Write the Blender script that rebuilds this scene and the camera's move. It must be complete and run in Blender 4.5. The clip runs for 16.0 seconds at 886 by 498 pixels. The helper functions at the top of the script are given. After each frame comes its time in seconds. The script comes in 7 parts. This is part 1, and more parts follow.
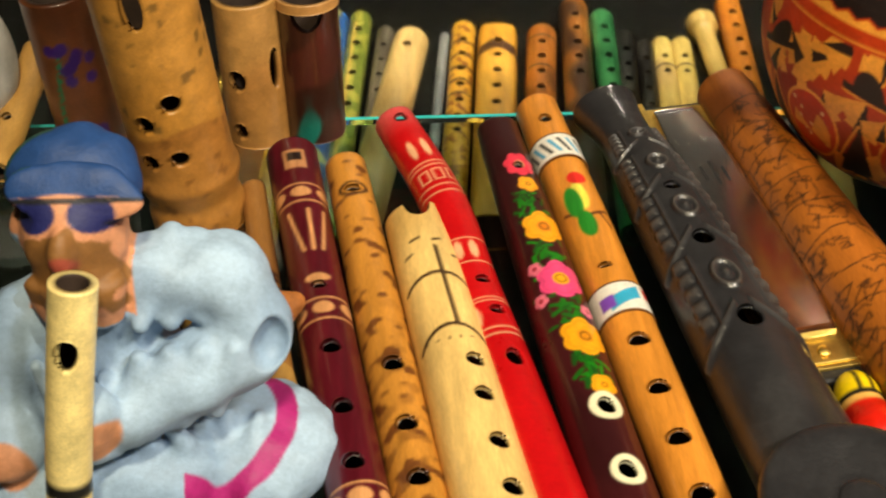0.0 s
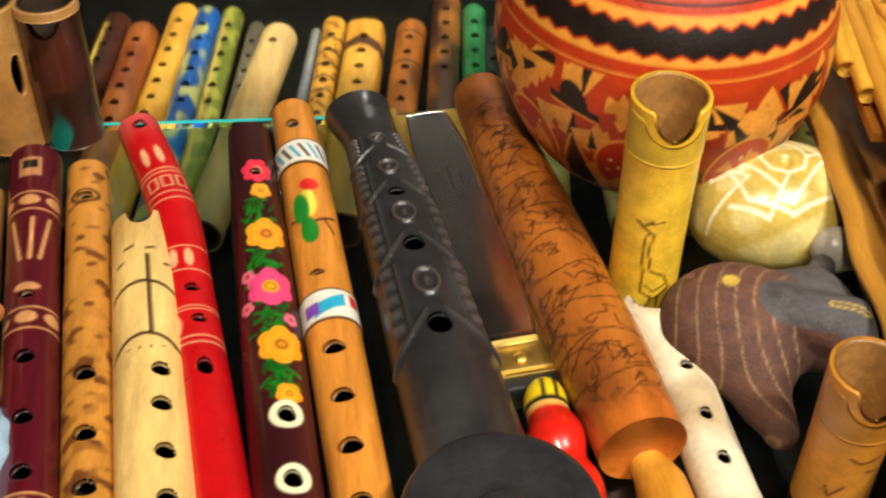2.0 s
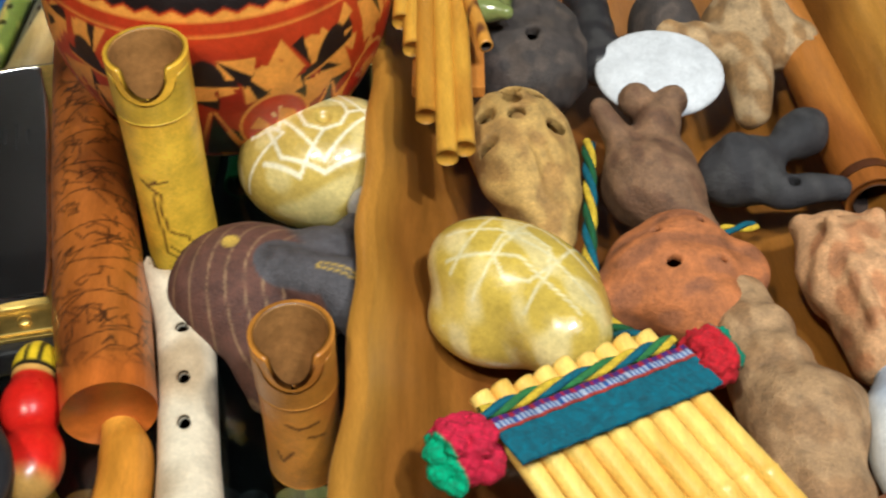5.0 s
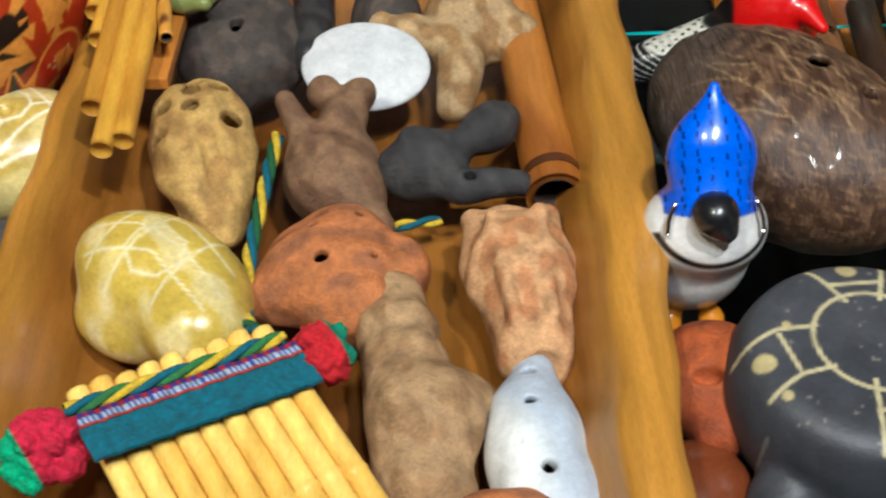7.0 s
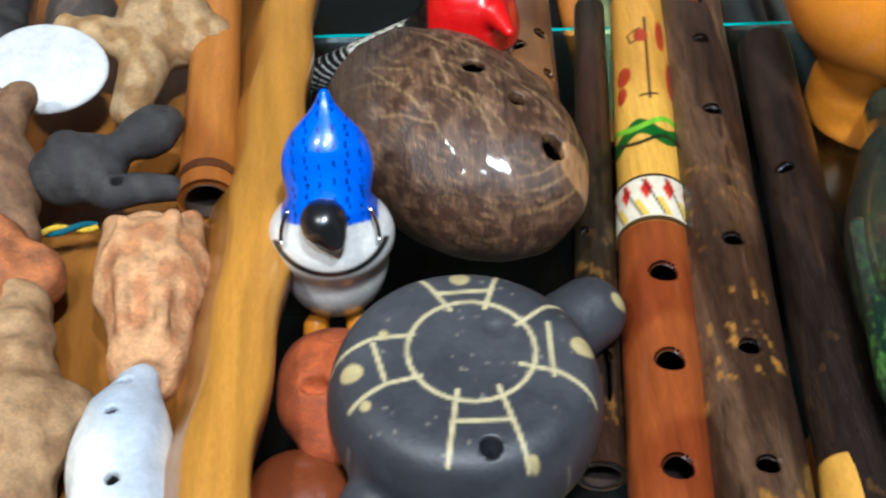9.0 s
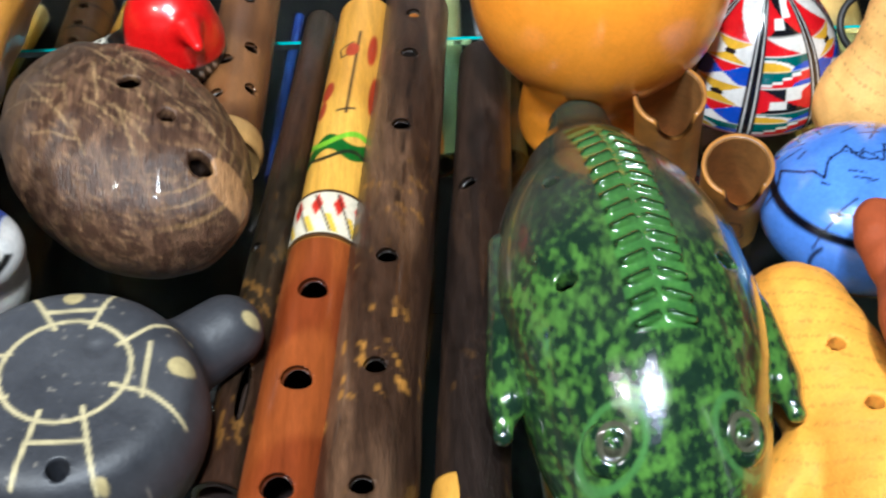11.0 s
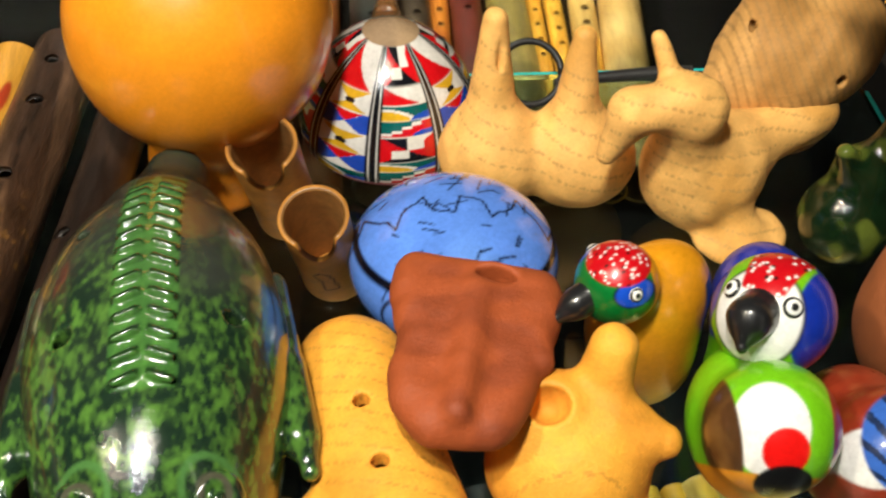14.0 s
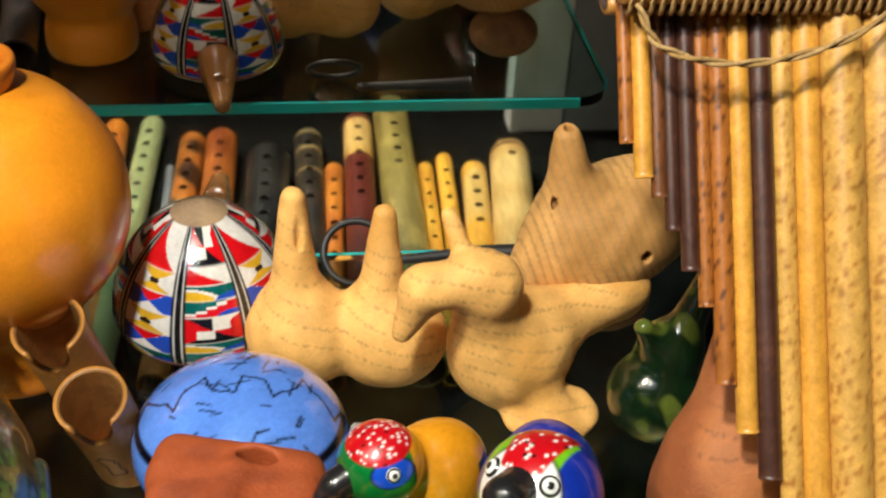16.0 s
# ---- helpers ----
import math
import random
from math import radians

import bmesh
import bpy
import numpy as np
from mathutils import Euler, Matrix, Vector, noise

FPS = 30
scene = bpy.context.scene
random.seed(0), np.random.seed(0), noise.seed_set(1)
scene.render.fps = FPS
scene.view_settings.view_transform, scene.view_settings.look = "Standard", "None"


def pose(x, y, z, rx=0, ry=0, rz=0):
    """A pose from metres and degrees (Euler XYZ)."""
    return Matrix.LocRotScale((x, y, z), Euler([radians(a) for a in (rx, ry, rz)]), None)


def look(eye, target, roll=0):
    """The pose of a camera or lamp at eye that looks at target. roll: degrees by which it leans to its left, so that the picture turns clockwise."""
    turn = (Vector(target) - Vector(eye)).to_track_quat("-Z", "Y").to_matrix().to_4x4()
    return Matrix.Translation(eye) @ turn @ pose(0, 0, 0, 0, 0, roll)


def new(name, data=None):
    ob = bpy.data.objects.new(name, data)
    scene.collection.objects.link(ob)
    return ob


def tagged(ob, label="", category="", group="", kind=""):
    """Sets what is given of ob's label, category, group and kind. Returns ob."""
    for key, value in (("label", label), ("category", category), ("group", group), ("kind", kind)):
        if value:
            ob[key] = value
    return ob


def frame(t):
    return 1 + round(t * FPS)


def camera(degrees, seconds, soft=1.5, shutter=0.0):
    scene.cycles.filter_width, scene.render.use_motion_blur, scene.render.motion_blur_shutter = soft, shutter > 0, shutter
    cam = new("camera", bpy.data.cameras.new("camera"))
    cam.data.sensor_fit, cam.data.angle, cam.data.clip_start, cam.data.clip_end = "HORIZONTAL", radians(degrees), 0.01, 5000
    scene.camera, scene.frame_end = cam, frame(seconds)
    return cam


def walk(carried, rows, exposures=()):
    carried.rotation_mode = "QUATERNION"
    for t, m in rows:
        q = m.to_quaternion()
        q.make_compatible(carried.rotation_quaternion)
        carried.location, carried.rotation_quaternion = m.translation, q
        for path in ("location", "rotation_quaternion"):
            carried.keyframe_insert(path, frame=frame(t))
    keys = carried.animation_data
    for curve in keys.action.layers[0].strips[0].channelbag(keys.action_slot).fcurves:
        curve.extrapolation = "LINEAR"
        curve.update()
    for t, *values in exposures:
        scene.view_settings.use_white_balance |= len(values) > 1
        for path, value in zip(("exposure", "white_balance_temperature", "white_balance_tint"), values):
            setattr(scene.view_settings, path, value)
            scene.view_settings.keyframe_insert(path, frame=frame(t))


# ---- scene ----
cam = camera(39.0, 16.0, soft=2.2, shutter=0.3)
PATH = [
    (0, (0.021, 0.06, 0.448), (0.107, 1.542, -0.891), 0.6),
    (0.5, (0.053, 0.057, 0.447), (0.153, 1.542, -0.888), 0.9),
    (1, (0.085, 0.058, 0.452), (0.189, 1.534, -0.893), 0.9),
    (1.5, (0.124, 0.057, 0.455), (0.226, 1.53, -0.895), 0.8),
    (2, (0.159, 0.057, 0.459), (0.261, 1.524, -0.896), 0.7),
    (2.5, (0.194, 0.058, 0.462), (0.298, 1.516, -0.902), 0.8),
    (3, (0.225, 0.058, 0.462), (0.337, 1.509, -0.91), 0.7),
    (3.5, (0.262, 0.057, 0.461), (0.386, 1.496, -0.922), 1.0),
    (4, (0.303, 0.057, 0.459), (0.423, 1.483, -0.938), 0.9),
    (6.5, (0.521, 0.054, 0.447), (0.57, 1.463, -0.971), -0.9),
    (7, (0.553, 0.053, 0.446), (0.628, 1.464, -0.97), -0.1),
    (7.5, (0.588, 0.052, 0.447), (0.677, 1.459, -0.972), 0.4),
    (8, (0.625, 0.051, 0.446), (0.726, 1.458, -0.972), 0.7),
    (8.5, (0.667, 0.052, 0.447), (0.765, 1.454, -0.977), 0.7),
    (9, (0.708, 0.052, 0.448), (0.811, 1.452, -0.977), 0.8),
    (9.5, (0.75, 0.05, 0.447), (0.855, 1.455, -0.972), 0.9),
    (10, (0.789, 0.049, 0.446), (0.901, 1.461, -0.966), 1.0),
    (12.5, (0.955, 0.045, 0.457), (1.115, 1.441, -0.965), 2.7),
    (13, (0.98, 0.044, 0.457), (1.165, 1.442, -0.96), 3.4),
    (13.5, (1.011, 0.045, 0.457), (1.2, 1.454, -0.95), 3.3),
    (14, (1.039, 0.045, 0.458), (1.24, 1.478, -0.922), 3.4),
    (14.5, (1.07, 0.044, 0.457), (1.27, 1.518, -0.88), 3.2),
    (15, (1.093, 0.043, 0.456), (1.309, 1.564, -0.825), 3.2),
    (15.5, (1.115, 0.04, 0.454), (1.342, 1.615, -0.757), 3.2),
    (16, (1.125, 0.04, 0.454), (1.385, 1.655, -0.696), 3.5),
]
EXPOSURES = [(0, 0, 6600, 10), (1, 0, 8200, 10), (2, 0, 6000, 10), (3.2, -0.08, 5000, 10), (4.2, -0.34, 5200, 10), (7, -0.4, 5200, 10), (9, -0.1, 4850, 10), (10, 0.06, 4900, 10), (12.5, 0.12, 5400, 10), (13.5, 0, 6000, 10), (14.5, -0.15, 6100, 10), (16, -0.1, 5900, 10)]
walk(cam, [(t, look(eye, target, roll)) for t, eye, target, roll in PATH], EXPOSURES)

# ---- light ----
world = bpy.data.worlds.new("room_air")
scene.world = world
world.use_nodes = True
world.node_tree.nodes["Background"].inputs[0].default_value = (1.0, 0.82, 0.62, 1)
world.node_tree.nodes["Background"].inputs[1].default_value = 0.03


def ceiling_lamp(x, y, z, target, watts, size, colour):
    data = bpy.data.lights.new("ceiling_lamp", "AREA")
    data.shape, data.size, data.energy, data.color = "DISK", size, watts, colour
    ob = new("ceiling_lamp", data)
    ob.matrix_world = look((x, y, z), target)
    return ob


WARM = (1.0, 0.86, 0.58)
ceiling_lamp(0.05, -0.12, 1.4, (0.15, 0.5, 0), 19, 0.13, WARM)
ceiling_lamp(0.66, -0.28, 1.4, (0.65, 0.38, 0), 12, 0.13, (1.0, 0.97, 0.9))
ceiling_lamp(0.85, 0.0, 1.25, (1.15, 0.48, 0), 21, 0.09, (1.0, 0.9, 0.7))


# ---- materials ----
def node(nt, kind, **sets):
    n = nt.nodes.new(kind)
    for key, value in sets.items():
        n.inputs[key.replace("_", " ")].default_value = value
    return n


def surface(name, colour=None, rough=0.5, grain=0.25, scale=60, stretch=(1, 1, 1), bump=0.3, metal=0.0, coat=0.0, spots=None, spot_scale=40, spot_level=0.6, fine=400):
    """A worn surface: its own colour, or the painted colours of the mesh, with variation at two scales and fine relief."""
    m = bpy.data.materials.new(name)
    m.use_nodes = True
    nt = m.node_tree
    p = nt.nodes["Principled BSDF"]
    link = nt.links.new
    coord = nt.nodes.new("ShaderNodeTexCoord")
    mapping = nt.nodes.new("ShaderNodeMapping")
    mapping.inputs["Scale"].default_value = stretch
    link(coord.outputs["Object"], mapping.inputs["Vector"])
    big = node(nt, "ShaderNodeTexNoise", Scale=scale, Detail=5.0, Roughness=0.65)
    small = node(nt, "ShaderNodeTexNoise", Scale=fine, Detail=4.0, Roughness=0.7)
    for n in (big, small):
        link(mapping.outputs[0], n.inputs["Vector"])
    if colour is None:
        src = nt.nodes.new("ShaderNodeAttribute")
        src.attribute_name = "paint"
        base = src.outputs["Color"]
    else:
        src = nt.nodes.new("ShaderNodeRGB")
        src.outputs[0].default_value = (*colour, 1)
        base = src.outputs[0]
    ramp = nt.nodes.new("ShaderNodeMapRange")
    ramp.inputs["From Min"].default_value, ramp.inputs["From Max"].default_value = 0.3, 0.7
    ramp.inputs["To Min"].default_value, ramp.inputs["To Max"].default_value = 1 - grain, 1 + grain * 0.6
    link(big.outputs["Fac"], ramp.inputs["Value"])
    ramp2 = nt.nodes.new("ShaderNodeMapRange")
    ramp2.inputs["From Min"].default_value, ramp2.inputs["From Max"].default_value = 0.3, 0.7
    ramp2.inputs["To Min"].default_value, ramp2.inputs["To Max"].default_value = 1 - grain * 0.5, 1 + grain * 0.4
    link(small.outputs["Fac"], ramp2.inputs["Value"])
    mul = nt.nodes.new("ShaderNodeMath")
    mul.operation = "MULTIPLY"
    link(ramp.outputs[0], mul.inputs[0])
    link(ramp2.outputs[0], mul.inputs[1])
    vary = nt.nodes.new("ShaderNodeVectorMath")
    vary.operation = "SCALE"
    link(base, vary.inputs[0])
    link(mul.outputs[0], vary.inputs["Scale"])
    out = vary.outputs[0]
    if spots is not None:
        blot = node(nt, "ShaderNodeTexNoise", Scale=spot_scale, Detail=3.0, Roughness=0.55)
        link(mapping.outputs[0], blot.inputs["Vector"])
        cut = nt.nodes.new("ShaderNodeMapRange")
        cut.inputs["From Min"].default_value, cut.inputs["From Max"].default_value = spot_level - 0.03, spot_level + 0.03
        link(blot.outputs["Fac"], cut.inputs["Value"])
        mix = nt.nodes.new("ShaderNodeMix")
        mix.data_type = "RGBA"
        link(cut.outputs[0], mix.inputs[0])
        link(out, mix.inputs[6])
        mix.inputs[7].default_value = (*spots, 1)
        out = mix.outputs[2]
    link(out, p.inputs["Base Color"])
    rr = nt.nodes.new("ShaderNodeMapRange")
    rr.inputs["To Min"].default_value, rr.inputs["To Max"].default_value = max(0.02, rough * 0.75), min(1, rough * 1.25)
    link(big.outputs["Fac"], rr.inputs["Value"])
    link(rr.outputs[0], p.inputs["Roughness"])
    p.inputs["Metallic"].default_value = metal
    p.inputs["Coat Weight"].default_value = coat
    p.inputs["Coat Roughness"].default_value = 0.08
    if bump:
        b = node(nt, "ShaderNodeBump", Strength=bump, Distance=0.0008)
        add = nt.nodes.new("ShaderNodeMath")
        add.operation = "ADD"
        link(big.outputs["Fac"], add.inputs[0])
        link(small.outputs["Fac"], add.inputs[1])
        link(add.outputs[0], b.inputs["Height"])
        link(b.outputs[0], p.inputs["Normal"])
    return m


PAINT = surface("painted_lacquer", None, 0.3, 0.16, 50, bump=0.12, coat=0.5)
PAINT_DULL = surface("painted_clay", None, 0.6, 0.2, 70, bump=0.35)
FIRED = surface("fired_clay", None, 0.72, 0.42, 120, bump=1.0, fine=700)
SMOOTHCLAY = surface("smooth_clay", None, 0.68, 0.16, 90, bump=0.5, fine=600)
GLAZE = surface("glazed_ceramic", None, 0.12, 0.2, 60, bump=0.25, coat=0.8)
BAMBOO = surface("bamboo", None, 0.4, 0.3, 35, (3, 0.5, 3), bump=0.15, coat=0.25)
WOOD = surface("varnished_wood", None, 0.32, 0.32, 40, (4, 0.35, 4), bump=0.15, coat=0.5)
BARK = surface("bark_wood", None, 0.36, 0.6, 90, (2.5, 0.4, 2.5), bump=0.9, coat=0.45)
BLACKWARE = surface("burnished_blackware", None, 0.33, 0.25, 60, bump=0.25, coat=0.15)
DULLBLACK = surface("dull_blackware", None, 0.5, 0.22, 60, bump=0.3)
BONE = surface("bone", None, 0.55, 0.2, 70, bump=0.5)
STONE = surface("soapstone", None, 0.25, 0.3, 40, bump=0.3, coat=0.4)
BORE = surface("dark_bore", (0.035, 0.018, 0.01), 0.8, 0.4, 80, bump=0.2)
CHROME = surface("chrome", (0.78, 0.77, 0.79), 0.2, 0.08, 30, bump=0.03, metal=1.0)
BRASS = surface("brass", (0.8, 0.56, 0.14), 0.42, 0.2, 60, metal=1.0, bump=0.1)
CASE = surface("black_card", (0.012, 0.011, 0.011), 0.5, 0.3, 90)
WOOL = surface("dyed_wool", None, 0.95, 0.4, 350, bump=1.0)
TRAYWOOD = surface("tray_wood", None, 0.32, 0.35, 14, (5, 0.5, 5), bump=0.12, coat=0.3)
SHELFDARK = surface("dark_lower_shelf", (0.004, 0.004, 0.004), 0.95, 0.3, 20)
SHELFDARK.node_tree.nodes["Principled BSDF"].inputs["Specular IOR Level"].default_value = 0.1
WALLPAINT = surface("room_paint", (0.05, 0.042, 0.036), 0.9, 0.15, 4)
WHITEPOST = surface("white_post_paint", (0.84, 0.85, 0.87), 0.5, 0.1, 20)

MIRROR = bpy.data.materials.new("mirror")
MIRROR.use_nodes = True
MIRROR.node_tree.nodes["Principled BSDF"].inputs["Base Color"].default_value = (0.64, 0.6, 0.54, 1)
MIRROR.node_tree.nodes["Principled BSDF"].inputs["Metallic"].default_value = 1
MIRROR.node_tree.nodes["Principled BSDF"].inputs["Roughness"].default_value = 0.03

GLASS = bpy.data.materials.new("shelf_glass")
GLASS.use_nodes = True
gp = GLASS.node_tree.nodes["Principled BSDF"]
gp.inputs["Base Color"].default_value = (0.72, 0.93, 0.9, 1)
gp.inputs["Roughness"].default_value = 0.02
gp.inputs["IOR"].default_value = 1.5
gp.inputs["Transmission Weight"].default_value = 1.0


# ---- building helpers ----
def mesh_object(name, verts, faces, mats, slots=None, paint=None, smooth=True):
    me = bpy.data.meshes.new(name)
    verts = np.asarray(verts, float)
    low = np.array([(verts[:, 0].min() + verts[:, 0].max()) / 2, (verts[:, 1].min() + verts[:, 1].max()) / 2, verts[:, 2].min()])
    me.from_pydata((verts - low).tolist(), [], [tuple(int(i) for i in f) for f in faces])
    for m in mats:
        me.materials.append(m)
    if slots is not None:
        me.polygons.foreach_set("material_index", np.asarray(slots, np.int32))
    if smooth:
        me.polygons.foreach_set("use_smooth", np.ones(len(me.polygons), bool))
    if paint is not None:
        att = me.attributes.new("paint", "FLOAT_COLOR", "POINT")
        att.data.foreach_set("color", np.c_[np.clip(paint, 0, 1) ** 1.2 * 1.05, np.ones(len(paint))].astype(np.float32).ravel())
    me.update()
    ob = new(name, me)
    ob.location = Vector(low)
    return ob


def under(ob, parent):
    """Makes ob a part of parent, where it stands."""
    ob.parent = parent
    ob.location = Vector(ob.location) - parent.matrix_basis.translation - (parent.parent.matrix_basis.translation if parent.parent else Vector())
    return ob


def thing(name, place, label, category, group=""):
    e = new(name)
    e.empty_display_size = 0.02
    e.location = place
    return tagged(e, label, category, group)


def rgb(*c):
    return np.array(c, float)


def sstep(a, b, x):
    t = np.clip((x - a) / (b - a + 1e-12), 0, 1)
    return t * t * (3 - 2 * t)


def blend(base, colour, mask):
    mask = np.clip(np.asarray(mask, float), 0, 1)[:, None]
    return base * (1 - mask) + np.asarray(colour, float) * mask


def inside(d, soft=0.0006):
    """1 where the distance d is negative."""
    return 1 - sstep(-soft, soft, d)


def band(x, a, b, soft=0.0006):
    return sstep(a - soft, a + soft, x) * (1 - sstep(b - soft, b + soft, x))


def wobble(p, scale, seed=0):
    """Smooth noise of about -1 to 1, from a sum of turned waves."""
    rs = np.random.RandomState(seed)
    out = np.zeros(len(p))
    for n in range(9):
        d = rs.normal(size=p.shape[1])
        d = d / np.linalg.norm(d) * scale * rs.uniform(0.6, 1.9)
        out += np.sin(p @ d + rs.uniform(0, 6.28))
    return out / 3.2


def curve(points, n):
    """A smooth line through points, n places evenly in parameter."""
    p = np.asarray(points, float)
    if len(p) == 2:
        return p[0] + np.linspace(0, 1, n)[:, None] * (p[1] - p[0])
    q = np.vstack([2 * p[0] - p[1], p, 2 * p[-1] - p[-2]])
    t = np.linspace(0, len(p) - 1 - 1e-9, n)
    i, f = t.astype(int), (t % 1)[:, None]
    a, b, c, d = q[i], q[i + 1], q[i + 2], q[i + 3]
    return 0.5 * (2 * b + (c - a) * f + (2 * a - 5 * b + 4 * c - d) * f**2 + (3 * b - a - 3 * c + d) * f**3)


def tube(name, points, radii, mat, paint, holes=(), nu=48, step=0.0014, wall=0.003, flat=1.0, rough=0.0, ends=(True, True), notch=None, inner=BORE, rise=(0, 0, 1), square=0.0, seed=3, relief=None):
    """A hollow pipe along points, from its head (s = 0). holes: (metres from the head, degrees from its upper side, radius along, radius across).
    paint(s, a, p): colours from metres along, angle and place. notch: depth and half angle of a cut in the head's rim."""
    rough_line = curve(points, 40)
    length = np.linalg.norm(np.diff(rough_line, axis=0), axis=1).sum()
    nv = max(8, int(length / step))
    line = curve(points, nv)
    rad = np.interp(np.linspace(0, 1, nv), np.linspace(0, 1, len(radii)), radii) if not callable(radii) else radii(np.linspace(0, length, nv))
    tan = np.gradient(line, axis=0)
    tan /= np.linalg.norm(tan, axis=1)[:, None]
    side = np.cross(tan, np.asarray(rise, float))
    side /= np.linalg.norm(side, axis=1)[:, None]
    up = np.cross(side, tan)
    s = np.linspace(0, length, nv)
    S, A = np.meshgrid(s, np.arange(nu) / nu * 2 * np.pi, indexing="ij")
    A = A.copy()
    S = S.copy()
    gone = np.zeros((nv - 1, nu), bool)
    sc, ac = (S[:-1] + S[1:]) / 2, A[:-1] + np.pi / nu
    rmid = (rad[:-1] + rad[1:])[:, None] / 2

    def wrap(a):
        return (a + np.pi) % (2 * np.pi) - np.pi

    for hs, deg, rl, rw in holes:
        d = np.hypot((sc - hs) / rl, wrap(ac - radians(deg)) * rmid / rw)
        hit = d < 1
        gone |= hit
        touch = np.zeros((nv, nu), bool)
        keep = np.zeros((nv, nu), bool)
        for di in (0, 1):
            for dj in (0, 1):
                touch[di : nv - 1 + di] |= np.roll(hit, dj, 1)
                keep[di : nv - 1 + di] |= np.roll(~hit, dj, 1)
        rim = touch & keep
        us, ua = (S - hs) / rl, wrap(A - radians(deg)) * rad[:, None] / rw
        k = np.hypot(us, ua)
        k[k == 0] = 1
        S = np.where(rim, hs + us / k * rl, S)
        A = np.where(rim, radians(deg) + ua / k * rw / rad[:, None], A)

    def place(S, A, shrink):
        out = np.empty(S.shape + (3,))
        c = np.stack([np.interp(S, s, line[:, n]) for n in range(3)], -1)
        sd = np.stack([np.interp(S, s, side[:, n]) for n in range(3)], -1)
        u = np.stack([np.interp(S, s, up[:, n]) for n in range(3)], -1)
        r = np.interp(S, s, rad)
        if rough:
            w = wobble(np.stack([S.ravel() * 60, np.cos(A).ravel() * 1.5, np.sin(A).ravel() * 1.5], -1), 1.0, seed).reshape(S.shape)
            r = r * (1 + rough * w)
        if square:
            r = r * (1 + square * (1 / np.maximum(np.abs(np.cos(A)), np.abs(np.sin(A))) - 1))
        if relief and shrink == 0:
            r = r + relief(S, wrap(A))
        r = r - shrink
        return c + (np.sin(A) * r)[..., None] * sd + (np.cos(A) * r * flat)[..., None] * u

    SS = S
    if notch:
        depth, half = notch
        cut = depth * np.clip(1 - (wrap(A) / half) ** 2, 0, 1) ** 0.5
        SS = np.maximum(S, cut)
    outer, within = place(SS, A, 0.0), place(SS, A, wall)
    idx = np.arange(nv * nu).reshape(nv, nu)
    nxt = np.roll(idx, -1, 1)
    quads = np.stack([idx[:-1], idx[1:], nxt[1:], nxt[:-1]], -1)
    n0 = nv * nu
    faces = quads[~gone].tolist()
    slots = [0] * len(faces)
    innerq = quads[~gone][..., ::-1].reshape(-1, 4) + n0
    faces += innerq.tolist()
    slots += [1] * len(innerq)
    # walls of the holes
    g = gone
    vert = g[:-1] != g[1:]
    for i, j in np.argwhere(vert):
        a, b = idx[i + 1, j], nxt[i + 1, j]
        faces.append((a, b, b + n0, a + n0))
        slots.append(0)
    horiz = g != np.roll(g, 1, 1)
    for i, j in np.argwhere(horiz):
        a, b = idx[i, j], idx[i + 1, j]
        faces.append((a, b, b + n0, a + n0))
        slots.append(0)
    for end, row in ((0, 0), (1, nv - 1)):
        for j in range(nu if ends[end] else 0):
            a, b = idx[row, j], nxt[row, j]
            faces.append((a, b, b + n0, a + n0))
            slots.append(0)
        if not ends[end]:
            faces.append([int(v) for v in idx[row]] if end else [int(v) for v in idx[row]][::-1])
            slots.append(0)
    verts = np.concatenate([outer.reshape(-1, 3), within.reshape(-1, 3)])
    col = paint(SS.ravel(), wrap(A).ravel(), outer.reshape(-1, 3))
    # inner vertices painted at a fifth of the colour, as shade inside holes
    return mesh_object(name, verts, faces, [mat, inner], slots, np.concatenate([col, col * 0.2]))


def plain(colour, other=None, scale=80, seed=5, level=0.3):
    """Paint of one colour, with blotches of another."""

    def paint(s, a, p):
        c = np.tile(np.asarray(colour, float), (len(p), 1))
        if other is not None:
            c = blend(c, other, sstep(level - 0.35, level + 0.35, wobble(p, scale, seed)))
        return c

    return paint


def turned(deg):
    return np.array(Euler([radians(v) for v in deg]).to_matrix())


def ell(c, r, deg=(0, 0, 0), k=0.006):
    return ("e", np.array(c, float), np.array(r, float), turned(deg), k)


def cap(a, b, ra, rb, k=0.006):
    return ("c", np.array(a, float), np.array(b, float), (ra, rb), k)


def cut(prim):
    return ("-", prim)


def distance(prim, p):
    kind = prim[0]
    if kind == "e":
        _, c, r, R, k = prim
        q = (p - c) @ R
        k0 = np.linalg.norm(q / r, axis=-1)
        k1 = np.linalg.norm(q / r**2, axis=-1) + 1e-9
        return k0 * (k0 - 1) / k1
    _, a, b, (ra, rb), k = prim
    ab = b - a
    h = np.clip(((p - a) @ ab) / (ab @ ab), 0, 1)
    return np.linalg.norm(p - a - h[..., None] * ab, axis=-1) - (ra + (rb - ra) * h)


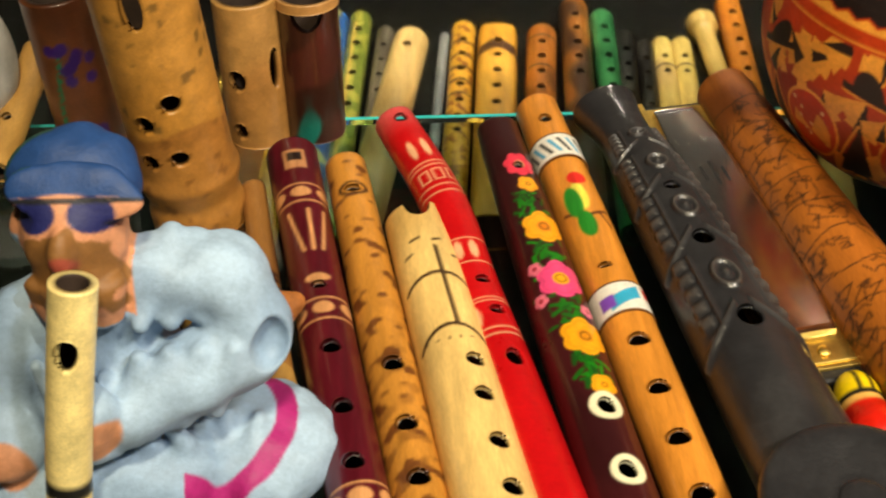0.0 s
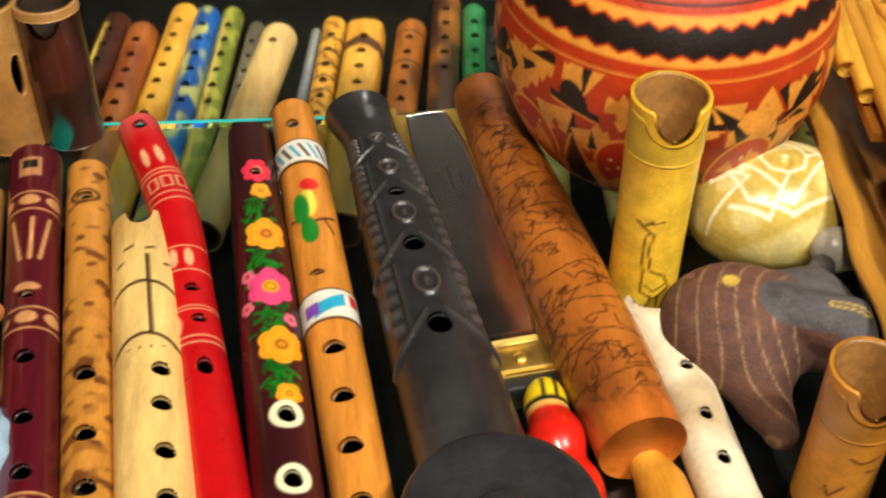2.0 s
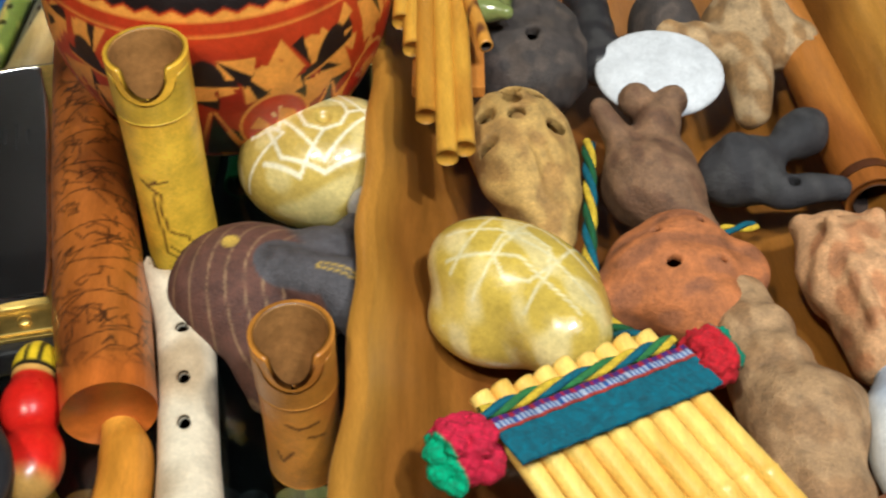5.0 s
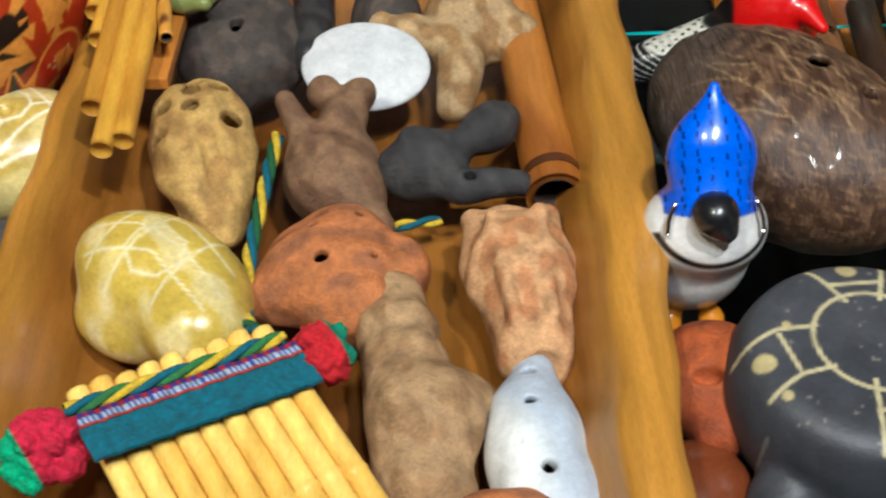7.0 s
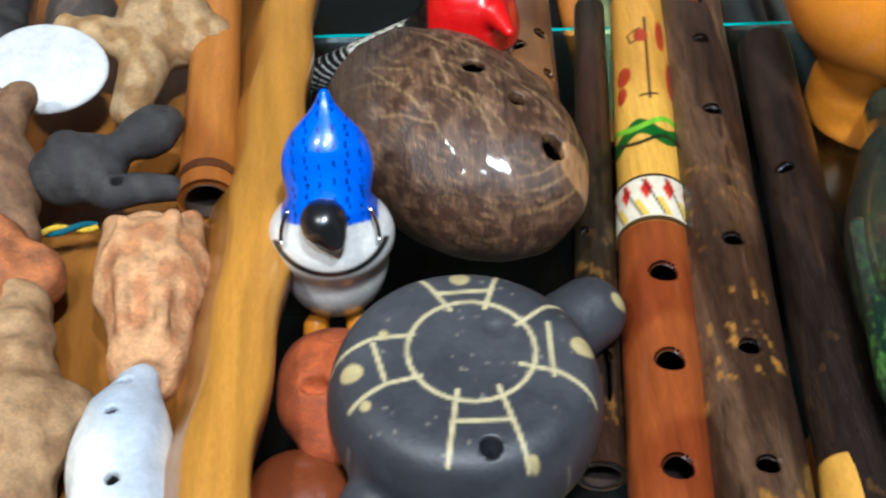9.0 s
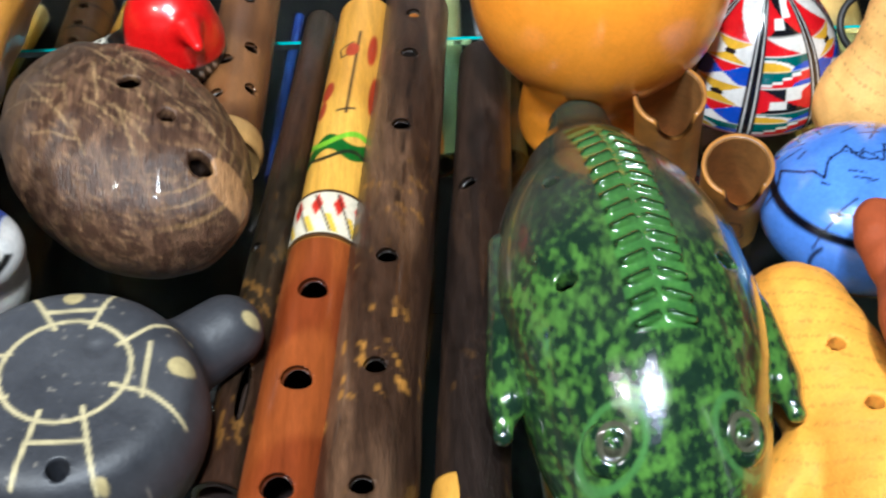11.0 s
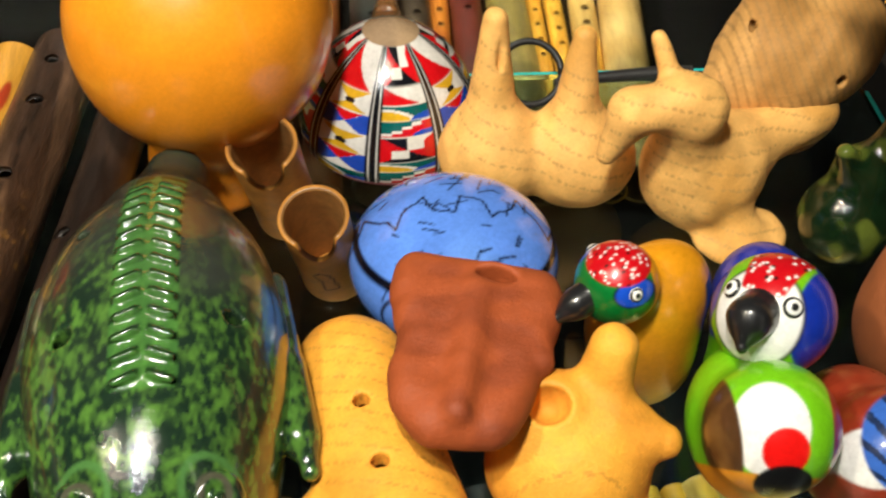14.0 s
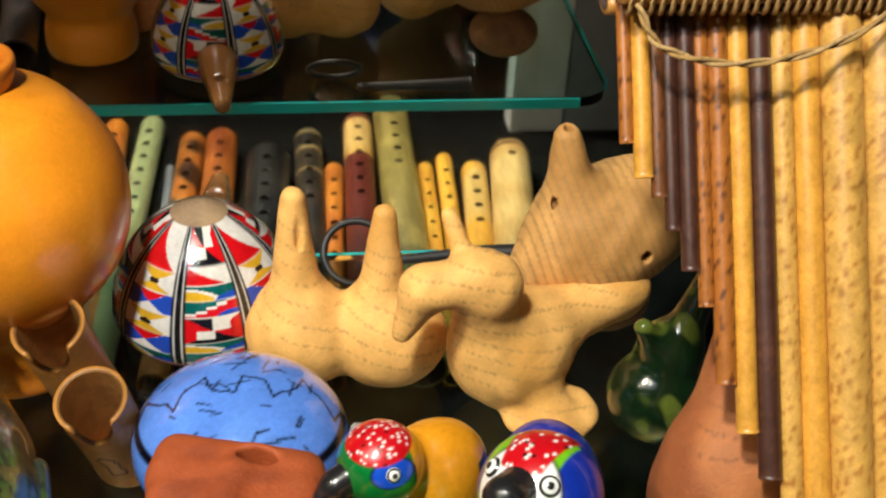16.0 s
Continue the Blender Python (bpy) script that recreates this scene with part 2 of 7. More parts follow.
def sculpt(name, prims, mat, paint, at=(0, 0, 0), deg=(0, 0, 0), vox=0.0014, lumps=0.0, lump_scale=150, floor=None, seed=1):
    """A modelled body: forms that melt into one another, with hollows cut out, as one mesh."""
    lo, hi = np.full(3, 9.0), np.full(3, -9.0)
    for q in prims:
        if q[0] == "e":
            m = np.abs(q[3]) @ q[2]
            lo, hi = np.minimum(lo, q[1] - m), np.maximum(hi, q[1] + m)
        elif q[0] == "c":
            for e, r in ((q[1], q[3][0]), (q[2], q[3][1])):
                lo, hi = np.minimum(lo, e - r), np.maximum(hi, e + r)
    lo, hi = lo - 4 * vox, hi + 4 * vox
    n = np.ceil((hi - lo) / vox).astype(int) + 1
    ax = [lo[i] + vox * np.arange(n[i]) for i in range(3)]
    P = np.stack(np.meshgrid(*ax, indexing="ij"), -1)
    d = np.full(P.shape[:3], 9.0)
    for q in prims:
        if q[0] == "-":
            e = distance(q[1], P)
            k = q[1][-1] * 0.25
            h = np.clip(0.5 - 0.5 * (d + e) / k, 0, 1)
            d = d * (1 - h) - e * h + k * h * (1 - h)
        else:
            e = distance(q, P)
            k = q[-1]
            h = np.clip(0.5 + 0.5 * (d - e) / k, 0, 1)
            d = np.where(d > 8, e, d * (1 - h) + e * h - k * h * (1 - h))
    if lumps:
        d = d + lumps * wobble(P.reshape(-1, 3), lump_scale, seed).reshape(d.shape)
    if floor is not None:
        d = np.maximum(d, floor - P[..., 2])
    neg = d < 0
    corner = [(i, j, k) for i in (0, 1) for j in (0, 1) for k in (0, 1)]
    shape = tuple(n - 1)

    def at_corner(v, c):
        return v[c[0] : c[0] + shape[0], c[1] : c[1] + shape[1], c[2] : c[2] + shape[2]]

    count = sum(at_corner(neg, c).astype(int) for c in corner)
    live = (count > 0) & (count < 8)
    cells = np.argwhere(live)
    acc, num = np.zeros((len(cells), 3)), np.zeros(len(cells))
    for c in corner:
        for axis in range(3):
            if c[axis]:
                continue
            e = list(c)
            e[axis] = 1
            a = d[tuple((cells + c).T)]
            b = d[tuple((cells + e).T)]
            cross = (a < 0) != (b < 0)
            t = np.where(cross, a / (a - b + 1e-15), 0)
            pos = np.tile(np.array(c, float), (len(cells), 1))
            pos[:, axis] += t
            acc += pos * cross[:, None]
            num += cross
    verts = lo + (cells + acc / num[:, None]) * vox
    index = np.full(shape, -1)
    index[tuple(cells.T)] = np.arange(len(cells))
    faces = []
    for axis in range(3):
        u, w = (axis + 1) % 3, (axis + 2) % 3
        sl0 = [slice(1, -1)] * 3
        sl0[axis] = slice(0, -1)
        sl1 = list(sl0)
        sl1[axis] = slice(1, None)
        a, b = neg[tuple(sl0)], neg[tuple(sl1)]
        for flip, mask in ((False, a & ~b), (True, ~a & b)):
            e = np.argwhere(mask)
            off = np.ones(3, int)
            off[axis] = 0
            e = e + off
            du, dw = np.eye(3, dtype=int)[u], np.eye(3, dtype=int)[w]
            q = np.stack([index[tuple((e - x).T)] for x in (du + dw, dw, 0 * du, du)], -1)
            faces.append(q[:, ::-1] if flip else q)
    faces = np.concatenate(faces)
    faces = faces[(faces >= 0).all(1)]
    col = paint(verts)
    R = turned(deg)
    return mesh_object(name, verts @ R.T + np.array(at), faces, [mat], None, col)


def clay(colour, other=None, scale=90, seed=2, level=0.2):
    f = plain(colour, other, scale, seed, level)
    return lambda p: f(None, None, p)


def lathe(name, profile, mat, paint, at, nu=64, nv=120, deg=(0, 0, 0)):
    """A turned form from (radius, height) places, smoothed."""
    pr = curve([(r, 0, z) for r, z in profile], nv)
    r, z = np.maximum(pr[:, 0], 0.0002), pr[:, 2]
    A = np.arange(nu) / nu * 2 * np.pi
    v = np.stack([r[:, None] * np.cos(A), r[:, None] * np.sin(A), np.repeat(z[:, None], nu, 1)], -1)
    idx = np.arange(nv * nu).reshape(nv, nu)
    nxt = np.roll(idx, -1, 1)
    faces = np.stack([idx[:-1], nxt[:-1], nxt[1:], idx[1:]], -1).reshape(-1, 4).tolist()
    faces.append([int(i) for i in idx[0]][::-1])
    faces.append([int(i) for i in idx[-1]])
    local = v.reshape(-1, 3)
    ang = np.tile((A + np.pi) % (2 * np.pi) - np.pi, nv)
    col = paint(np.repeat(np.linspace(0, 1, nv), nu), ang, local)
    return mesh_object(name, local @ turned(deg).T + np.array(at), faces, [mat], None, col)


def box(name, lo, hi, mat, bevel=0.002, paint=(0.5, 0.5, 0.5), turn_z=0.0):
    bm = bmesh.new()
    bmesh.ops.create_cube(bm, size=1)
    c, d = (np.array(lo) + hi) / 2, np.array(hi, float) - lo
    for v in bm.verts:
        v.co = Vector([v.co[i] * d[i] for i in range(3)])
    if bevel:
        bmesh.ops.bevel(bm, geom=bm.edges[:], offset=bevel, segments=2, affect="EDGES", profile=0.6)
    verts = np.array([v.co[:] for v in bm.verts])
    bm.verts.index_update()
    faces = [[v.index for v in f.verts] for f in bm.faces]
    bm.free()
    R = turned((0, 0, turn_z))
    return mesh_object(name, verts @ R.T + c, faces, [mat], None, np.tile(paint, (len(verts), 1)), smooth=False)


# ---- the place ----
SHELF_BACK, SHELF_END, MIRROR_Y = 0.675, 1.384, 0.775


def slab(name, outline, z0, z1, mat):
    n = len(outline)
    verts = [(x, y, z0) for x, y in outline] + [(x, y, z1) for x, y in outline]
    faces = [list(range(n))[::-1], list(range(n, 2 * n))] + [[i, (i + 1) % n, n + (i + 1) % n, n + i] for i in range(n)]
    return mesh_object(name, verts, faces, [mat], smooth=False)


corner = [(SHELF_END - 0.025 + 0.025 * math.cos(a), SHELF_BACK - 0.025 + 0.025 * math.sin(a)) for a in np.linspace(0, math.pi / 2, 9)]
glass_shelf = slab("glass_shelf", [(-0.6, 0.05), (SHELF_END, 0.05)] + corner + [(-0.6, SHELF_BACK)], -0.009, -0.0005, GLASS)
glass_shelf.visible_shadow = False
tagged(glass_shelf, "clear glass display shelf with a green polished edge", "shelf", kind="structure")
EDGE = bpy.data.materials.new("polished_glass_edge")
EDGE.use_nodes = True
ep = EDGE.node_tree.nodes["Principled BSDF"]
ep.inputs["Base Color"].default_value = (0.05, 0.62, 0.62, 1)
ep.inputs["Roughness"].default_value = 0.12
ep.inputs["Transmission Weight"].default_value = 0.35
under(slab("polished_edge", [(-0.6, SHELF_BACK + 0.0005), (SHELF_END - 0.025, SHELF_BACK + 0.0005), (SHELF_END - 0.025, SHELF_BACK + 0.003), (-0.6, SHELF_BACK + 0.003)], -0.0088, -0.0007, EDGE), glass_shelf)
under(slab("polished_edge", [(SHELF_END + 0.0005, 0.05), (SHELF_END + 0.003, 0.05), (SHELF_END + 0.003, SHELF_BACK - 0.025), (SHELF_END + 0.0005, SHELF_BACK - 0.025)], -0.0088, -0.0007, EDGE), glass_shelf)
tagged(box("back_mirror", (-0.8, MIRROR_Y, -0.39), (1.7, MIRROR_Y + 0.006, 0.2), MIRROR, 0), "tall mirror panel behind the glass shelf", "mirror", kind="structure")
tagged(box("lower_shelf", (-0.8, -0.1, -0.39), (1.7, MIRROR_Y - 0.0005, -0.365), SHELFDARK, 0), "dark lower display shelf under the glass", "shelf", kind="structure")
tagged(box("cabinet_front", (-0.8, 0.0, -0.3645), (1.7, 0.02, -0.02), SHELFDARK, 0), "dark front panel of the display cabinet", "panel", kind="structure")
tagged(box("floor", (-3, -3, -0.9), (4, 2, -0.86), WALLPAINT, 0), "dark shop floor", "floor", kind="structure")
tagged(box("ceiling", (-3, -3, 1.9), (4, 2, 1.95), WALLPAINT, 0), "plain dim shop ceiling", "ceiling", kind="structure")
for nm, lo, hi in (("wall_south", (-3, -3.05, -0.9), (4, -3, 1.9)), ("wall_north", (-3, 2, -0.9), (4, 2.05, 1.9)), ("wall_west", (-3.05, -3, -0.9), (-3, 2, 1.9)), ("wall_east", (4, -3, -0.9), (4.05, 2, 1.9))):
    tagged(box(nm, lo, hi, WALLPAINT, 0), "plain dim shop wall", "wall", kind="structure")


# ---- flutes on the glass ----
TAN, DARKB, CREAMC = rgb(0.62, 0.33, 0.08), rgb(0.09, 0.035, 0.015), rgb(0.8, 0.58, 0.24)


def line_at(p0, p1, y):
    """The point of a straight flute at the depth y."""
    f = (y - p0[1]) / (p1[1] - p0[1])
    return tuple(np.array(p0) + f * (np.array(p1) - np.array(p0)))


def flute(name, points, radii, mat, paint, label, holes=(), **kw):
    t = thing(name, tuple(points[-1][:2]) + (0,), label, "flute", "flutes on the glass shelf")
    under(tube("body", points, radii, mat, paint, holes, **kw), t)
    return t


def sleeve(t, name, p0, p1, s0, s1, r, paint, nu=90, mat=None):
    """A band that sits on a straight flute between two distances from its head."""
    p0, p1 = np.array(p0), np.array(p1)
    d = (p1 - p0) / np.linalg.norm(p1 - p0)
    return under(tube(name, [tuple(p0 + d * s0), tuple(p0 + d * s1)], [r, r], mat or PAINT, lambda s, a, p: paint(s + s0, a, p), nu=nu, step=0.0008, wall=0.0007), t)


def oval(s, a, s0, a0, rs, ra, r):
    """Distance-like value of an oval mark on a pipe, negative inside."""
    return (np.hypot((s - s0) / rs, (a - radians(a0)) * r / ra) - 1) * min(rs, ra)


def stroke(s, a, pts, r, w):
    """Distance to a line drawn on a pipe through (metres along, metres across), less half its width."""
    x, y = s, a * r
    d = np.full(len(s), 9.0)
    for (x0, y0), (x1, y1) in zip(pts[:-1], pts[1:]):
        dx, dy = x1 - x0, y1 - y0
        h = np.clip(((x - x0) * dx + (y - y0) * dy) / (dx * dx + dy * dy + 1e-12), 0, 1)
        d = np.minimum(d, np.hypot(x - x0 - h * dx, y - y0 - h * dy))
    return d - w / 2


def crimson_paint(s, a, p):
    c = np.tile(rgb(0.12, 0.008, 0.02), (len(s), 1))
    pale, r = rgb(0.62, 0.33, 0.15), 0.0135
    c = blend(c, pale, inside(np.maximum(np.abs(s - 0.019) - 0.008, np.abs(a * r) - 0.006)) * 0.8)
    c = blend(c, rgb(0.02, 0.01, 0.01), inside(np.maximum(np.abs(s - 0.017) - 0.0035, np.abs(a * r) - 0.004)))
    for s0 in (0.04, 0.128, 0.24):
        c = blend(c, pale, band(s, s0, s0 + 0.0012))
        for a0 in (-60, 0, 60):
            c = blend(c, pale, inside(oval(s, a, s0 + 0.007, a0, 0.004, 0.0055, r)))
        c = blend(c, pale, band(s, s0 + 0.014, s0 + 0.0152))
    c = blend(c, pale, inside(oval(s, a, 0.114, 0, 0.003, 0.0065, r)))
    for a0, a1 in ((-0.001, -0.002), (0.004, 0.009), (-0.006, -0.011)):
        c = blend(c, pale, inside(stroke(s, a, [(0.093, a0), (0.062, a1)], r, 0.0022)))
    return c


flute("crimson_flute", [(-0.032, 0.62, 0.0145), (0.023, 0.27, 0.0145)], [0.0145, 0.0135, 0.0135, 0.0135, 0.0135, 0.015], WOOD, crimson_paint, "dark crimson lacquered wooden flute with carved pale petals", [(0.119, 0, 0.0028, 0.004), (0.161, 0, 0.0045, 0.005), (0.198, 0, 0.0045, 0.005), (0.229, 0, 0.0045, 0.005), (0.27, 0, 0.0045, 0.005)], nu=80, step=0.0009)


def mottled_paint(s, a, p):
    c = plain(rgb(0.56, 0.27, 0.05), rgb(0.2, 0.075, 0.018), 480, 8, 0.75)(s, a, p)
    c = blend(c, rgb(0.16, 0.06, 0.015), sstep(0.3, 0.9, wobble(p, 420, 4)) * sstep(0.1, 0.9, s / 0.36) * 0.8)
    return blend(c, rgb(0.07, 0.03, 0.012), inside(np.abs(oval(s, a, 0.032, 0, 0.005, 0.008, 0.0125)) - 0.0008))


flute("mottled_flute", [(-0.002, 0.612, 0.0125), (0.048, 0.27, 0.0125)], [0.0115, 0.0125, 0.0125, 0.013], BAMBOO, mottled_paint, "mottled brown and yellow bamboo flute lying on the glass", [(0.032, 0, 0.003, 0.005), (0.162, 0, 0.0045, 0.0055), (0.198, 0, 0.0045, 0.0055), (0.228, 0, 0.0045, 0.0055), (0.258, 0, 0.0045, 0.0055)], nu=64)


def quena_paint(s, a, p):
    c = plain(rgb(0.78, 0.55, 0.22), rgb(0.66, 0.43, 0.15), 40, 4)(s, a, p)
    ink, r = rgb(0.05, 0.02, 0.008), 0.0175
    c = blend(c, ink, inside(stroke(s, a, [(0.036, -0.003), (0.07, -0.003), (0.09, -0.003)], r, 0.0022)))
    for s0, lift in ((0.055, 0.006), (0.091, 0.01)):
        pts = [(s0 + lift * (u / 0.019) ** 2, u) for u in np.linspace(-0.019, 0.019, 11)]
        c = blend(c, ink, inside(stroke(s, a, pts, r, 0.0022)))
    for s0, a0, b0 in ((0.03, -0.007, -0.003), (0.028, 0.004, 0.009), (0.038, 0.01, 0.014), (0.04, -0.015, -0.012)):
        c = blend(c, ink, inside(stroke(s, a, [(s0, a0), (s0 + 0.001, b0)], r, 0.0016)))
    for u in np.linspace(-0.014, 0.014, 6):
        c = blend(c, ink, inside(np.hypot(s - 0.1 + 8 * u * u, a * r - u) - 0.0007))
    return c


flute("notched_flute", [(0.0355, 0.556, 0.0175), (0.078, 0.27, 0.0175)], [0.0165, 0.0175, 0.0185, 0.019], BAMBOO, quena_paint, "pale cane notched flute with inked markings", [(0.114, -22, 0.0043, 0.0048), (0.135, -20, 0.0043, 0.005), (0.162, -21, 0.0045, 0.005), (0.187, -20, 0.0045, 0.005), (0.213, -20, 0.0045, 0.005)], nu=84, step=0.001, notch=(0.011, 0.42))


def red_paint(s, a, p):
    c = np.tile(rgb(0.52, 0.008, 0.012), (len(s), 1))
    c = blend(c, rgb(0.62, 0.1, 0.1), 1 - sstep(0.0, 0.03, s))
    pale, r = rgb(0.74, 0.42, 0.24), 0.0135
    for s0 in (0.063, 0.067, 0.089, 0.096, 0.15, 0.176, 0.218, 0.222, 0.249, 0.254):
        c = blend(c, pale, band(s, s0, s0 + 0.0011))
    for u in (-0.010, -0.001, 0.008):
        d = np.maximum(np.abs(s - 0.078) - 0.006, np.abs(a * r - u) - 0.0035)
        c = blend(c, pale, inside(np.abs(d + 0.0006) - 0.0006))
    for s0, u in ((0.048, -0.003), (0.048, 0.006), (0.163, -0.004), (0.163, 0.004), (0.237, 0.007)):
        c = blend(c, pale, inside(oval(s, a, s0, math.degrees(u / r), 0.0095, 0.0023, r)))
    return c


flute("red_flute", [(0.026, 0.63, 0.03), (0.05, 0.568, 0.022), (0.062, 0.51, 0.0145), (0.076, 0.44, 0.0145), (0.108, 0.27, 0.0145)], [0.0115, 0.0125, 0.0135, 0.0138, 0.014, 0.0145], PAINT, red_paint, "bright red lacquered bent flute with carved bands", [(0.012, 0, 0.0048, 0.004), (0.196, -14, 0.0048, 0.0042), (0.233, -18, 0.0048, 0.0042), (0.27, -14, 0.0048, 0.0042)], nu=72, step=0.001)


def flowers_paint(s, a, p):
    c = plain(rgb(0.075, 0.014, 0.016), rgb(0.05, 0.01, 0.012), 60, 3)(s, a, p)
    r = 0.0155
    x, y = s, a * r
    rs = np.random.RandomState(4)
    for n in range(150):
        x0 = rs.uniform(0.07, 0.212)
        y0 = rs.normal(0, 0.0045)
        th = rs.uniform(0, 6.28)
        ln = rs.uniform(0.003, 0.008)
        g = rgb(0.02, rs.uniform(0.08, 0.24), 0.015)
        c = blend(c, g, inside(stroke(s, a, [(x0, y0), (x0 + ln * math.cos(th), y0 + ln * math.sin(th))], r, rs.uniform(0.0008, 0.0028)), 0.0004))

    def bloom(x0, y0, rad, petals, colour, heart, c):
        ang, d = np.arctan2(y - y0, x - x0), np.hypot(x - x0, y - y0)
        edge = rad * (0.82 + 0.18 * np.abs(np.cos(ang * petals / 2)))
        c = blend(c, np.asarray(colour), inside(d - edge))
        c = blend(c, np.asarray(colour) * 0.55, inside(np.abs(d - edge * 0.8) - 0.0004) * 0.5)
        c = blend(c, heart, inside(d - rad * 0.33))
        return blend(c, np.asarray(heart) * 0.3, inside(np.abs(d - rad * 0.2) - 0.0004))

    pink, yellow, rose = rgb(0.75, 0.09, 0.24), rgb(0.85, 0.4, 0.02), rgb(0.75, 0.05, 0.1)
    c = bloom(0.046, -0.003, 0.0105, 7, rose, rgb(0.8, 0.35, 0.2), c)
    c = bloom(0.064, -0.004, 0.0068, 5, yellow, yellow, c)
    c = bloom(0.1, -0.004, 0.0125, 6, yellow, rgb(0.7, 0.25, 0.02), c)
    c = bloom(0.14, -0.003, 0.0135, 6, pink, rgb(0.8, 0.4, 0.02), c)
    for x0, y0 in ((0.13, 0.009), (0.152, 0.011), (0.162, -0.012)):
        c = bloom(x0, y0, 0.0045, 5, rgb(0.75, 0.2, 0.28), rgb(0.7, 0.1, 0.15), c)
    c = bloom(0.18, -0.005, 0.0125, 6, yellow, rgb(0.7, 0.3, 0.02), c)
    c = bloom(0.211, -0.006, 0.0068, 5, yellow, yellow, c)
    for s0 in (0.223, 0.259, 0.295):
        c = blend(c, rgb(0.75, 0.7, 0.5), inside(np.hypot(x - s0, y + 0.0035) - 0.0082))
    return c


flute("flowered_flute", [(0.0855, 0.642, 0.0135), (0.13, 0.27, 0.0135)], [0.012, 0.0145, 0.0155, 0.0155, 0.0155], PAINT, flowers_paint, "maroon flute painted with yellow and pink flowers", [(0.047, -8, 0.003, 0.0032), (0.223, -14, 0.0048, 0.0045), (0.259, -12, 0.0048, 0.0045), (0.295, -12, 0.0048, 0.0045)], nu=110, step=0.00075, flat=0.85)


def bird_recorder_paint(s, a, p):
    c = plain(rgb(0.66, 0.29, 0.05), rgb(0.5, 0.19, 0.03), 45, 6)(s, a, p)
    r = 0.0138
    x, y = s, a * r
    for s0 in (0.042, 0.164):
        c = blend(c, rgb(0.8, 0.76, 0.68), band(s, s0, s0 + 0.019))
        c = blend(c, rgb(0.07, 0.04, 0.03), band(s, s0 - 0.001, s0) + band(s, s0 + 0.019, s0 + 0.02))
    rs = np.random.RandomState(2)
    for n in range(16):
        u = -0.019 + n * 0.0025
        col = [rgb(0.65, 0.04, 0.03), rgb(0.08, 0.4, 0.6), rgb(0.25, 0.06, 0.3), rgb(0.05, 0.05, 0.05)][n % 4]
        c = blend(c, col, inside(np.maximum(np.abs(x - 0.0515) - 0.006, np.abs(y - u + 0.4 * (x - 0.051)) - 0.0011)) * (n % 2))
    c = blend(c, rgb(0.06, 0.42, 0.62), inside(np.maximum(np.abs(y) - 0.008, np.abs(x - 0.174 - y * 0.4) - 0.004)))
    c = blend(c, rgb(0.25, 0.1, 0.5), inside(np.maximum(np.abs(y - 0.009) - 0.004, np.abs(x - 0.175) - 0.004)))
    c = blend(c, rgb(0.65, 0.05, 0.03), inside(np.maximum(np.abs(y + 0.014) - 0.003, np.abs(x - 0.17) - 0.004)))
    # a painted parrot on a branch
    c = blend(c, rgb(0.16, 0.05, 0.02), inside(stroke(s, a, [(0.107, -0.013), (0.112, 0.0), (0.106, 0.013)], r, 0.002)))
    c = blend(c, rgb(0.16, 0.05, 0.02), inside(stroke(s, a, [(0.110, -0.006), (0.12, -0.01)], r, 0.0016)))
    c = blend(c, rgb(0.75, 0.66, 0.1), inside(oval(s, a, 0.096, 4, 0.011, 0.0042, r)))
    c = blend(c, rgb(0.04, 0.3, 0.04), inside(oval(s, a, 0.100, 24, 0.012, 0.0048, r)))
    c = blend(c, rgb(0.03, 0.25, 0.03), inside(oval(s, a, 0.118, 12, 0.01, 0.0048, r)))
    c = blend(c, rgb(0.65, 0.03, 0.02), inside(oval(s, a, 0.081, -4, 0.005, 0.0055, r)))
    return c


orange_recorder = flute("painted_recorder", [(0.1105, 0.66, 0.0138), (0.1635, 0.27, 0.0138)], [0.0125, 0.0138, 0.0138, 0.0135, 0.014], WOOD, bird_recorder_paint, "orange wooden recorder painted with a parrot", [(0.024, 8, 0.004, 0.0038), (0.15, 12, 0.002, 0.004), (0.202, 6, 0.0043, 0.0058), (0.232, 6, 0.0043, 0.0058), (0.261, 8, 0.0045, 0.006), (0.291, 8, 0.0045, 0.006), (0.32, 8, 0.0048, 0.006)], nu=100, step=0.0008)

for s0 in (0.042, 0.164):
    sleeve(orange_recorder, "painted_band", (0.1105, 0.66, 0.0138), (0.1635, 0.27, 0.0138), s0 - 0.001, s0 + 0.02, 0.0144, bird_recorder_paint)


def blackware_paint(p):
    return plain(rgb(0.036, 0.035, 0.038), rgb(0.056, 0.054, 0.056), 90, 7)(None, None, p)


RELIEF_AT = (0.118, 0.158, 0.193, 0.229)


